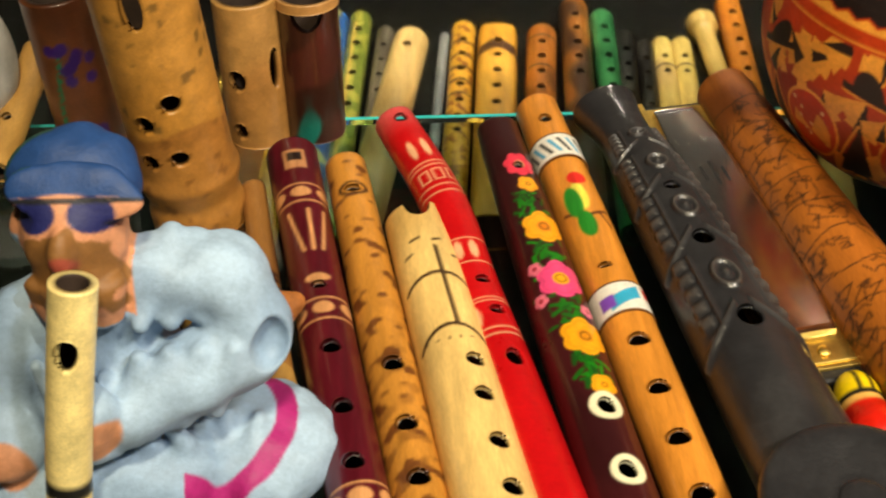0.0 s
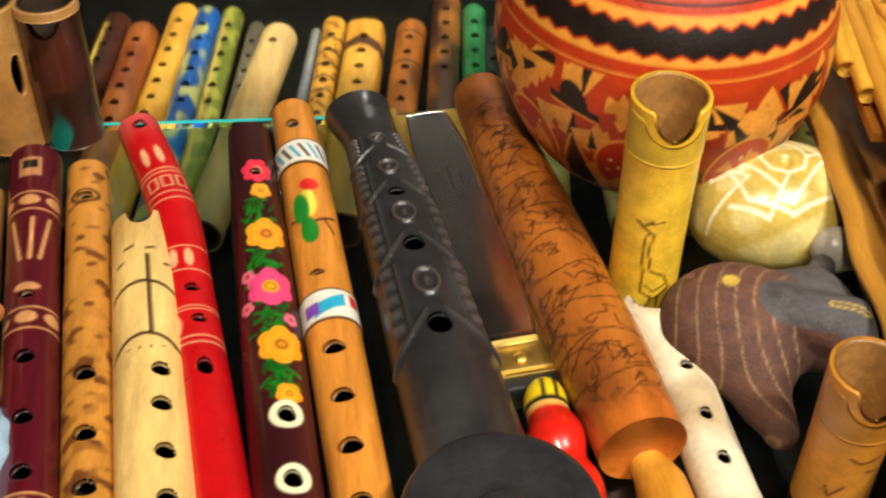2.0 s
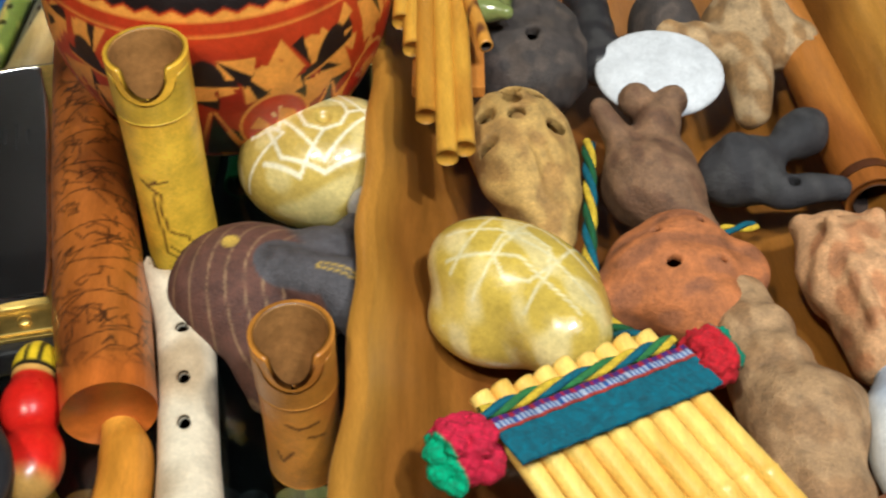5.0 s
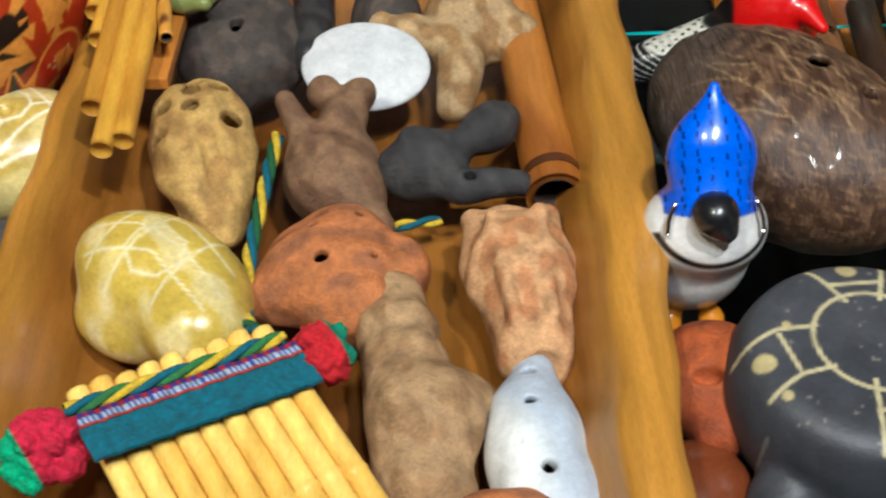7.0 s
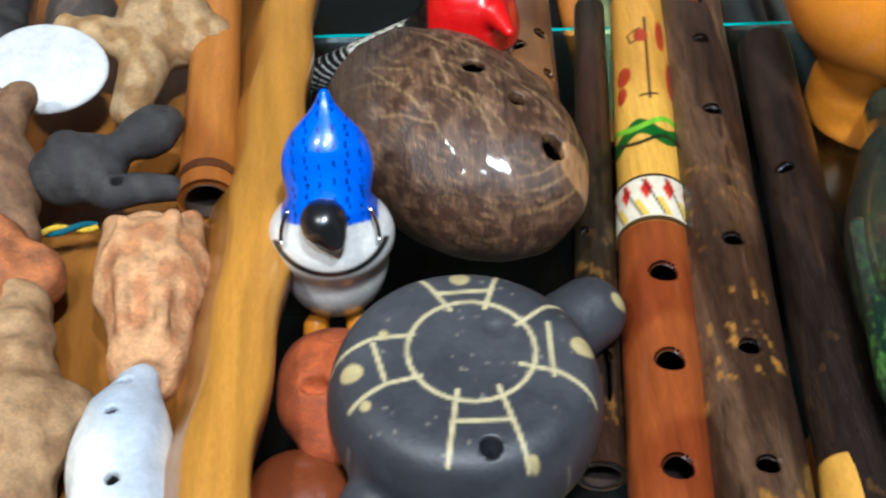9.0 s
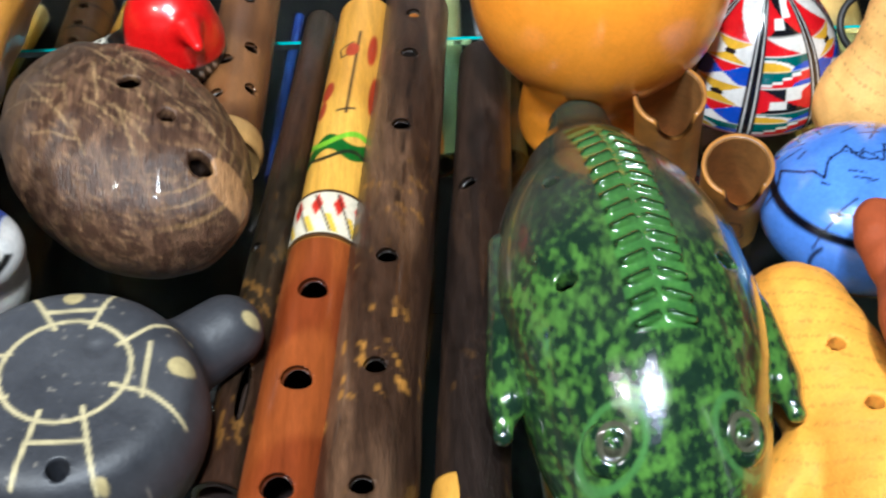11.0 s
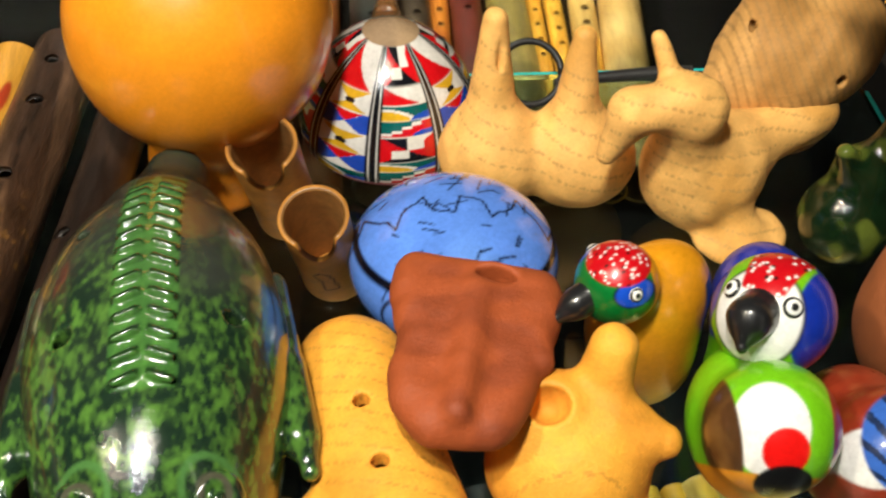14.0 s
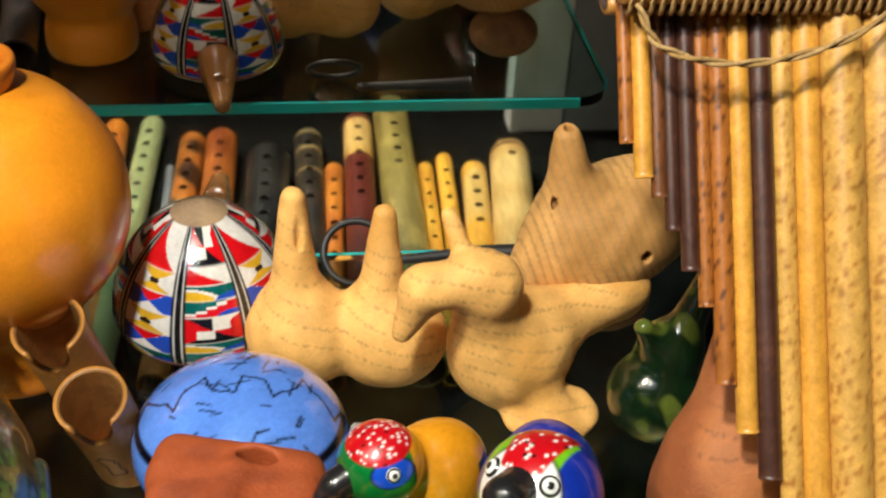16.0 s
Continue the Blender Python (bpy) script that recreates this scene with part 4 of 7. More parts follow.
ylines = [ring(0.0, 0.0, 0.013, 8), [(-0.035, 0.012), (0.0, 0.022), (0.03, 0.012)], [(-0.036, 0.0), (-0.015, 0.008), (0.012, 0.006), (0.036, -0.004)], [(-0.03, -0.012), (0.0, -0.002), (0.034, -0.014)], [(-0.012, -0.022), (-0.006, 0.026)], [(0.012, -0.022), (0.016, 0.024)], [(-0.026, -0.016), (-0.022, 0.02)]]
ocarina("soapstone_turtle", "tan", [ell((-0.003, 0.004, 0.0), (0.043, 0.029, 0.026), (0, 8, 0)), ell((0.026, -0.012, 0.0), (0.022, 0.02, 0.02), k=0.012), ell((-0.01, -0.016, -0.012), (0.026, 0.017, 0.016), k=0.01)], (0.452, 0.43, 0.05), "yellow polished soapstone turtle with faint carved plates", (0, 0, -32), STONE, 0.0, "turtle ocarina", sketch(ylines, 0.0014, rgb(0.74, 0.66, 0.4), clay(rgb(0.6, 0.45, 0.09), rgb(0.72, 0.6, 0.28), 200, 9)), floor=-0.036)
ocarina("pierced_clay_flute", "tan", [ell((0, 0.004, 0), (0.0255, 0.041, 0.022)), ell((0.004, -0.032, -0.002), (0.014, 0.022, 0.015), k=0.014), cut(cap((0.003, -0.006, 0.024), (0.007, -0.034, 0.018), 0.0062, 0.0052, 0.002))] + [cut(ell((0, 0.006, -0.001), (0.0205, 0.035, 0.0165), k=0.002))] + [hole(x, y, 0.016, 0.0046) for x, y in ((-0.016, 0.02), (-0.002, 0.026), (-0.018, 0.002), (-0.003, 0.014), (0.016, 0.006), (0.012, 0.03), (0.0, 0.036))], (0.463, 0.513, 0.055), "rough tan clay flute pierced with many holes", (12, 0, 8), seed=3, lumps=0.0011, paint=clay(rgb(0.56, 0.37, 0.12), rgb(0.44, 0.27, 0.085), 330, 3))
ocarina("animal_face_ocarina", "orange", [ell((0, 0, 0), (0.034, 0.03, 0.022)), ell((-0.028, -0.012, -0.006), (0.014, 0.013, 0.012), k=0.008), ell((0.002, 0.02, 0.008), (0.018, 0.012, 0.013), k=0.006), ell((0.012, -0.02, 0.0), (0.02, 0.015, 0.017), k=0.008), ell((0.03, 0.006, 0.0), (0.012, 0.015, 0.014)), cut(ell((0, 0, 0), (0.027, 0.023, 0.0165), k=0.002)), hole(-0.004, -0.008, 0.021, 0.0026), hole(-0.012, 0.011, 0.02, 0.0022), hole(0.008, 0.019, 0.021, 0.0022), hole(0.018, -0.003, 0.019, 0.0022)], (0.526, 0.443, 0.041), "orange-brown fired clay animal face ocarina", (0, 0, -10), seed=4)
ocarina("long_clay_figure", "brown", [cap((-0.006, 0.052, 0.0), (0.0, -0.05, -0.002), 0.0155, 0.0205), ell((-0.003, 0.032, 0.004), (0.0165, 0.01, 0.016)), ell((-0.001, 0.012, 0.003), (0.018, 0.014, 0.018)), ell((0.016, -0.006, 0.0), (0.018, 0.015, 0.014)), ell((0.004, -0.018, 0.006), (0.0235, 0.026, 0.02))], (0.558, 0.374, 0.0395), "long lumpy brown fired clay figure whistle", (0, 0, 3), seed=5, paint=clay(rgb(0.44, 0.29, 0.15), rgb(0.34, 0.21, 0.1), 330, 5))
ocarina("vase_shaped_ocarina", "peach", [ell((0, 0.008, 0), (0.026, 0.034, 0.021)), cap((0, -0.02, -0.002), (0.0, -0.036, -0.003), 0.018, 0.0175), cap((-0.017, 0.038, 0.004), (-0.015, 0.028, 0.002), 0.006, 0.008), cap((0.017, 0.038, 0.004), (0.015, 0.028, 0.002), 0.006, 0.008), cap((0, 0.034, 0.0), (0, 0.02, 0), 0.013, 0.02), cut(ell((0, 0.046, 0.008), (0.01, 0.006, 0.008))), cut(ell((0.002, -0.054, 0.004), (0.01, 0.008, 0.009)))] + [cap((k * 0.011, 0.026, 0.019), (k * 0.008, -0.03, 0.0145), 0.0035, 0.003, 0.003) for k in (-1, 1)], (0.608, 0.43, 0.043), "peach-coloured fired clay vase-shaped ocarina", (0, 0, 3), seed=6, lumps=0.0008)
ocarina("white_fish_ocarina", "white", [ell((0, 0.0, 0), (0.0205, 0.036, 0.02)), cap((0, 0.024, 0.0), (0.002, 0.04, 0.0), 0.014, 0.009), ell((0.004, -0.022, 0), (0.02, 0.022, 0.018)), cut(ell((0, 0, 0), (0.0155, 0.03, 0.0155), k=0.002)), hole(0.0, 0.033, 0.014, 0.0025), hole(-0.002, 0.013, 0.019, 0.0027), hole(0.002, -0.018, 0.019, 0.0027), hole(-0.008, -0.006, 0.0165, 0.0012)], (0.605, 0.34, 0.042), "white-washed clay fish ocarina with blue stains", (0, 0, 0), mat=PAINT_DULL, seed=7, paint=clay(*CLAYS["white"], 70, 3, 0.75))
ocarina("rust_clay_piece", "orange", [ell((0, 0, 0), (0.03, 0.02, 0.02)), ell((-0.02, -0.01, -0.004), (0.018, 0.016, 0.015))], (0.583, 0.295, 0.05), "rust-coloured rounded clay whistle", (0, 0, 20), seed=8)
ocarina("bear_ocarina", "brown", [ell((0, 0, 0), (0.024, 0.027, 0.022)), ell((0.004, 0.026, 0.016), (0.012, 0.012, 0.012)), ell((-0.006, 0.036, 0.021), (0.0085, 0.0085, 0.0085), k=0.003), ell((0.012, 0.036, 0.021), (0.0085, 0.0085, 0.0085), k=0.003), cap((-0.014, 0.012, 0.012), (-0.024, 0.03, 0.021), 0.007, 0.0055), cap((0.01, -0.012, -0.002), (0.022, -0.03, -0.006), 0.015, 0.009, k=0.012)], (0.524, 0.505, 0.046), "dark brown fired clay bear-shaped ocarina", (0, 0, -4), seed=9)
ocarina("white_oval_disc", "white", [ell((0, 0, 0), (0.034, 0.026, 0.006))], (0.541, 0.578, 0.055), "thin matte white oval plate", (24, 0, -12), mat=PAINT_DULL, lumps=0.0, category="plate", paint=clay(rgb(0.62, 0.62, 0.62)))
ocarina("owl_ocarina", "black", [ell((-0.008, 0.002, 0), (0.023, 0.017, 0.018), (0, 0, 15)), ell((-0.012, 0.004, 0.015), (0.008, 0.008, 0.006), k=0.003), cut(ell((-0.012, 0.004, 0.0215), (0.0055, 0.0055, 0.002))), ell((0.026, 0.017, 0.008), (0.018, 0.012, 0.012), (0, 0, 40), k=0.008), cap((0.006, -0.014, 0.0), (0.036, -0.016, 0.0), 0.009, 0.0065, k=0.008), hole(0.012, -0.016, 0.008, 0.003)], (0.576, 0.503, 0.05), "matte black clay bird-shaped ocarina in the tray", (0, 0, 4), seed=10)
ocarina("round_grey_ocarina", "grey", [ell((0, 0, 0), (0.034, 0.03, 0.027)), ell((0.0, 0.02, 0.005), (0.03, 0.024, 0.022)), cut(ell((0, 0.006, 0), (0.028, 0.026, 0.021), k=0.002)), hole(0.0, -0.004, 0.0265, 0.0038), hole(-0.022, 0.026, 0.02, 0.003)], (0.476, 0.6, 0.046), "large rough grey-brown clay ocarina", seed=11, lumps=0.0012)
ocarina("pale_clay_figure", "cream", [ell((0.006, 0.022, 0.002), (0.026, 0.024, 0.02)), cap((0.0, 0.0, 0), (-0.006, -0.044, -0.004), 0.015, 0.009), cap((-0.012, 0.004, 0.004), (-0.04, 0.01, 0.006), 0.01, 0.011), cap((0.016, 0.004, 0), (0.03, 0.012, 0), 0.012, 0.012)], (0.592, 0.596, 0.052), "pale cream clay figure with stubby limbs", seed=12)
ocarina("round_grey_ocarina", "grey", [ell((0, 0, 0), (0.02, 0.03, 0.022)), hole(0, 0.004, 0.021)], (0.553, 0.622, 0.05), "dark grey clay ocarina behind a white plate", seed=13)
ocarina("dark_clay_stick", "black", [cap((0, -0.035, 0), (0, 0.03, 0), 0.012, 0.012)], (0.513, 0.63, 0.05), "short dark clay stick whistle", mat=BLACKWARE, seed=14)
orange_cane = thing("bamboo_flute", (0.63, 0.49, 0.04), "orange-brown bamboo flute lying in the tray's corner", "flute")
under(tube("body", [(0.622, 0.72, 0.046), (0.629, 0.484, 0.046)], [0.0135, 0.013, 0.0135, 0.014], BAMBOO, plain(rgb(0.46, 0.2, 0.035), rgb(0.34, 0.13, 0.022), 60, 3), [(0.12, 0, 0.003, 0.004)], nu=48, wall=0.004), orange_cane)
under(tube("burnt_ring", [(0.6287, 0.499, 0.046), (0.6289, 0.4935, 0.046)], [0.0143, 0.0144], BAMBOO, plain(rgb(0.12, 0.045, 0.015)), nu=40, wall=0.0008), orange_cane)


# panpipes with a woven band
def cord(name, pts, r, colours, label, category="cord", parent=None, turns=60):
    """A twisted cord of two or three strands."""
    t = parent or thing(name, tuple(pts[0]), label, category)
    n = len(colours)
    line = curve(pts, 140)
    ph = np.linspace(0, turns * 0.35, 140) * 2
    tan = np.gradient(line, axis=0)
    tan /= np.linalg.norm(tan, axis=1)[:, None]
    side = np.cross(tan, (0, 0, 1.0))
    side /= np.linalg.norm(side, axis=1)[:, None] + 1e-9
    up = np.cross(side, tan)
    for k, col in enumerate(colours):
        a = ph + k * 2 * np.pi / n
        p = line + r * 0.55 * (np.cos(a)[:, None] * side + np.sin(a)[:, None] * up)
        under(tube("strand", p, [r * 0.6, r * 0.6], WOOL, plain(col), nu=8, step=0.0015, wall=0.0003, inner=WOOL), t)
    return t


TEAL, YEL, PURP, HOT = rgb(0.008, 0.14, 0.19), rgb(0.62, 0.45, 0.02), rgb(0.08, 0.015, 0.16), rgb(0.55, 0.008, 0.06)
pan = thing("woven_panpipes", (0.47, 0.36, 0.06), "yellow cane panpipes with a teal woven band and pompoms", "panpipes")
a0, a1 = np.array([0.4365, 0.338]), np.array([0.514, 0.369])
way = np.array([0.5, -0.866]) * 1.0
for n in range(9):
    f = (n + 0.5) / 9
    p = a0 + f * (a1 - a0)
    ln = 0.022 + 0.092 * f
    z = 0.066
    h = p - way * (0.0255 + 0.0012 * math.sin(n * 2.1))
    e = p + way * ln
    under(tube("cane", [(h[0], h[1], z), (e[0], e[1], z - 0.012)], lambda s, L=ln: 0.0046 + 0.0005 * np.exp(-((((s - 0.0255 - 0.025) % 0.05) - 0.025) / 0.0012) ** 2), BAMBOO, plain(rgb(0.88, 0.63, 0.17), rgb(0.8, 0.52, 0.11), 60, n), nu=22, step=0.0012, wall=0.0012, inner=surface("cane_bore", (0.2, 0.1, 0.03), 0.8, 0.2, 90) if n == 0 else bpy.data.materials["cane_bore"]), pan)


def ribbon(name, d0, d1, colour, lift, pattern=None):
    n, m = 90, 8
    verts, cols = [], []
    for i in range(n):
        f = i / (n - 1)
        p = a0 + (f * 1.06 - 0.03) * (a1 - a0)
        for j in range(m):
            d = d0 + (d1 - d0) * j / (m - 1)
            q = p + way * d
            bulge = 0.0016 * abs(math.sin(f * 1.06 * 9 * math.pi))
            verts.append((q[0], q[1], 0.066 + 0.0048 + bulge * 0.5 + lift))
            cols.append(pattern(f, j / (m - 1)) if pattern else colour)
    top = len(verts)
    verts += [(x, y, z - 0.0012) for x, y, z in verts]
    faces = [(i * m + j, i * m + j + 1, (i + 1) * m + j + 1, (i + 1) * m + j) for i in range(n - 1) for j in range(m - 1)]
    faces += [tuple(top + v for v in f[::-1]) for f in faces]
    under(mesh_object(name, verts, faces, [WOOL], None, np.array(cols + cols)), pan)


ribbon("band", -0.002, 0.014, TEAL, 0.0006)
ribbon("band_trim", -0.009, -0.002, PURP, 0.001, lambda f, v: PURP if v < 0.35 and int(f * 60) % 3 else (HOT * 0.6 if v < 0.35 else (rgb(0.45, 0.5, 0.6) if int(f * 80) % 2 else rgb(0.03, 0.1, 0.3)) if v < 0.75 else rgb(0.35, 0.05, 0.03)))
for k in (0,):
    off = -0.0125 - 0.004 * k
    cord("", [(*(a0 + f * (a1 - a0) + way * off), 0.0725 + 0.001 * k) for f in (-0.04, 0.3, 0.7, 1.0)], 0.0028, [TEAL, YEL, rgb(0.05, 0.2, 0.06)], "", parent=pan, turns=26)


def pompom(x, y, z, r, col, other, seed):
    rs = np.random.RandomState(seed)
    prims = [ell((0, 0, 0), (r * 0.75,) * 3)]
    for n in range(34):
        d = rs.normal(size=3)
        d /= np.linalg.norm(d)
        prims.append(ell(d * r * 0.72, (r * 0.3,) * 3, k=0.001))

    def paint(p):
        return blend(np.tile(col, (len(p), 1)), other, sstep(r * 0.3, r * 0.36, p @ np.array([-0.75, -0.5, -0.1]) * (1 if seed == 1 else -1)))

    under(sculpt("pompom", prims, WOOL, paint, (x, y, z), vox=0.0009, lumps=0.0006, lump_scale=1500), pan)


pompom(0.42, 0.334, 0.066, 0.0165, HOT, rgb(0.03, 0.4, 0.2), 1)
pompom(0.523, 0.376, 0.066, 0.0135, rgb(0.5, 0.006, 0.02), rgb(0.02, 0.25, 0.15), 2)
cord("braided_cord", [(0.498, 0.385, 0.066), (0.488, 0.412, 0.05), (0.487, 0.45, 0.045), (0.492, 0.49, 0.05), (0.497, 0.53, 0.05)], 0.0032, [TEAL, YEL, rgb(0.02, 0.12, 0.04)], "twisted teal and yellow woollen cord", turns=36)
cord("braided_cord", [(0.535, 0.476, 0.03), (0.555, 0.48, 0.034), (0.575, 0.487, 0.03)], 0.0025, [TEAL, YEL], "short end of teal and yellow cord", turns=14)

# small cane panpipes leaning over the tray's rim
pan2 = thing("cane_panpipes", (0.435, 0.6, 0.06), "honey-coloured cane panpipes leaning over the tray rim", "panpipes")
for n, (x, y) in enumerate(((0.407, 0.588), (0.4115, 0.566), (0.4155, 0.514), (0.4235, 0.485), (0.432, 0.492))):
    under(tube("cane", [(x, y, 0.086 - 0.001 * n), (x + 0.01, 0.74, 0.1)], [0.005, 0.0047], BAMBOO, plain(rgb(0.66, 0.38, 0.05), rgb(0.54, 0.28, 0.035), 60, n), nu=22, step=0.003, wall=0.0012, ends=(False, True), inner=bpy.data.materials["cane_bore"]), pan2)
under(box("back_strip", (0.416, 0.545, 0.07), (0.452, 0.72, 0.077), TRAYWOOD, 0.001, rgb(0.5, 0.22, 0.04), -4), pan2)
under(tube("cross_cane", [(0.447, 0.555, 0.093), (0.43, 0.68, 0.098)], [0.0035, 0.0035], BAMBOO, plain(rgb(0.62, 0.32, 0.05), rgb(0.16, 0.06, 0.02), 400, 4, 0.8), nu=16, step=0.002, wall=0.001), pan2)
tagged(sculpt("green_leaf_whistle", [ell((0, 0, 0), (0.022, 0.03, 0.008), (0, 20, 0)), cap((0.0, -0.02, 0), (0.014, -0.03, 0.002), 0.008, 0.004)], GLAZE, clay(rgb(0.12, 0.16, 0.04), rgb(0.25, 0.28, 0.1), 100, 3), (0.447, 0.625, 0.083), vox=0.0013), "olive green glazed leaf-shaped whistle", "whistle")

# ---- between the tray and the wooden flutes ----


def bluebird_paint(p):
    c = np.tile(rgb(0.72, 0.71, 0.68), (len(p), 1))
    x, y, z = p.T
    along = (y + 0.012) * 0.64 + (z - 0.04) * 0.767
    blue = inside(np.maximum(np.abs(x) - 0.0205, -0.004 - along + 0.16 * np.abs(x))) * (z > 0.024)
    c = blend(c, rgb(0.02, 0.15, 0.75), blue)
    dots = (np.abs(np.sin(x * 560)) > 0.93) & (np.abs(np.sin(along * 420 + np.round(x * 178) * 1.3)) > 0.85)
    c = blend(c, rgb(0.005, 0.01, 0.05), dots * blue)
    v = 0.7 * y + 0.7 * z
    smile = np.abs(np.hypot(x * 0.9, v - 0.019) - 0.0225) - 0.0011
    c = blend(c, rgb(0.01, 0.01, 0.01), inside(np.maximum(smile, v - 0.012)) * (y < 0.01))
    return blend(c, rgb(0.6, 0.25, 0.01), 1 - sstep(-0.026, -0.023, z))


bird = thing("blue_crested_bird_whistle", (0.688, 0.44, 0), "glossy white bird whistle with a spotted blue crest", "bird whistle")
under(sculpt("body", [ell((0, 0.004, 0.002), (0.0245, 0.021, 0.034)), ell((0, 0.0, 0.02), (0.0275, 0.023, 0.021)), cap((0, 0.0, 0.036), (0.0, 0.013, 0.056), 0.0185, 0.0145, k=0.006), ell((0, 0.008, 0.052), (0.0195, 0.013, 0.02), (-30, 0, 0), k=0.004), cap((0.0, 0.014, 0.06), (0.0, 0.022, 0.079), 0.012, 0.0025, k=0.008), cap((-0.01, -0.006, -0.034), (-0.01, -0.012, -0.04), 0.006, 0.006), cap((0.01, -0.006, -0.034), (0.01, -0.012, -0.04), 0.006, 0.006)], PAINT, bluebird_paint, (0.688, 0.44, 0.0455), vox=0.001), bird)
under(sculpt("beak", [ell((0, 0, 0), (0.0098, 0.0098, 0.0095)), cap((0, -0.004, 0), (0.004, -0.008, -0.004), 0.006, 0.004)], PAINT, clay(rgb(0.02, 0.02, 0.022)), (0.686, 0.424, 0.0885), vox=0.0008), bird)
for k in (-1, 1):
    under(tube("silver_trim", [(0.688 + k * 0.0168, 0.4315, 0.0885), (0.688 + k * 0.0198, 0.4275, 0.082), (0.688 + k * 0.0205, 0.424, 0.0765)], [0.0011, 0.0011], CHROME, plain(rgb(0.7, 0.7, 0.7)), nu=8, step=0.0015, wall=0.0003), bird)


def coconut_paint(p):
    x, y, z = p.T
    c = clay(rgb(0.1, 0.055, 0.034), rgb(0.17, 0.1, 0.06), 420, 6, 0.2)(p)
    c = blend(c, rgb(0.3, 0.19, 0.1), sstep(0.3, 1.2, wobble(p * np.array([2.2, 0.7, 1]), 1100, 5)) * 0.55)
    rs = np.random.RandomState(8)
    for n in range(46):
        x0, y0, th = rs.uniform(-0.03, 0.05), rs.uniform(-0.06, 0.06), 1.57 + rs.normal(0, 0.3)
        ln = rs.uniform(0.008, 0.03)
        c = blend(c, rgb(0.42, 0.29, 0.15), inside(stroke(x, y, [(x0, y0), (x0 + ln * math.cos(th), y0 + ln * math.sin(th))], 1, rs.uniform(0.0006, 0.0014)), 0.0005) * (z > -0.02) * 0.65)
    edge = np.hypot(x / 0.053, y / 0.078)
    c = blend(c, rgb(0.34, 0.22, 0.1), inside(np.abs(np.sin(edge * 46)) * 0.004 - 0.0012) * sstep(0.72, 0.8, edge) * sstep(-0.01, 0.02, x - 0.3 * y) * 0.8)
    c = blend(c, rgb(0.44, 0.26, 0.12), inside(np.hypot(x - 0.018, y + 0.066) - 0.009) * (z > -0.02))
    return blend(c, rgb(0.1, 0.085, 0.075), sstep(0.02, 0.06, y - 0.5 * x) * 0.75)


COCO = surface("coconut_shell", None, 0.42, 0.55, 160, (3, 0.3, 1), bump=0.8, coat=0.1)
tagged(sculpt("coconut_ocarina", [ell((0, 0, 0), (0.053, 0.078, 0.046)), cut(ell((0, 0, 0), (0.047, 0.071, 0.04), k=0.002)), hole(0.008, -0.004, 0.038, 0.0048), hole(0.0105, -0.032, 0.037, 0.0048), hole(0.011, -0.057, 0.026, 0.005), hole(0.0, 0.066, 0.02, 0.006)], COCO, coconut_paint, (0.747, 0.52, 0.047), (0, 0, 36), 0.0014, 0.0006, 200, -0.046), "brown polished coconut shell ocarina with finger holes", "ocarina")

tl = [ring(0.002, 0.003, 0.0255, 30, 0.0255)]
for x0, y0, x1, y1 in ((-0.021, 0.011, -0.054, 0.0), (-0.018, -0.01, -0.045, -0.024), (0.0205, 0.016, 0.045, 0.03), (0.021, -0.004, 0.05, -0.018), (-0.004, -0.017, -0.008, -0.05), (0.012, -0.015, 0.022, -0.049), (-0.006, 0.024, -0.018, 0.042), (0.008, 0.025, 0.014, 0.046)):
    tl.append([(x0, y0), ((x0 + x1) / 2, (y0 + y1) / 2 + (0.003 if abs(x0) > 0.015 else 0)), (x1, y1)])
tl += [[(-0.037, 0.006), (-0.032, -0.012)], [(0.033, 0.017), (0.034, -0.01)], [(-0.006, -0.032), (0.016, -0.031)], [(-0.011, 0.033), (0.011, 0.035)]]


def turtle_paint(p):
    c = plain(rgb(0.055, 0.057, 0.066), rgb(0.075, 0.077, 0.086), 60, 8)(None, None, p)
    for pts in tl:
        c = blend(c, rgb(0.5, 0.44, 0.27), inside(stroke(p[:, 0], p[:, 1], pts, 1, 0.0019), 0.0005) * (p[:, 2] > 0.005))
    for x, y, r in ((-0.045, -0.008, 0.0045), (0.0465, 0.006, 0.005), (-0.002, 0.042, 0.0042), (-0.039, -0.024, 0.0022), (0.024, -0.047, 0.0022), (-0.033, 0.011, 0.002), (0.068, 0.05, 0.0035)):
        c = blend(c, rgb(0.45, 0.38, 0.2), inside(np.hypot(p[:, 0] - x, p[:, 1] - y) - r))
    rs = np.random.RandomState(9)
    for n in range(60):
        x, y = rs.uniform(-0.05, 0.05, 2)
        c = blend(c, rgb(0.25, 0.23, 0.2), inside(np.hypot(p[:, 0] - x, p[:, 1] - y) - rs.uniform(0.0004, 0.001), 0.0004) * 0.7)
    return c


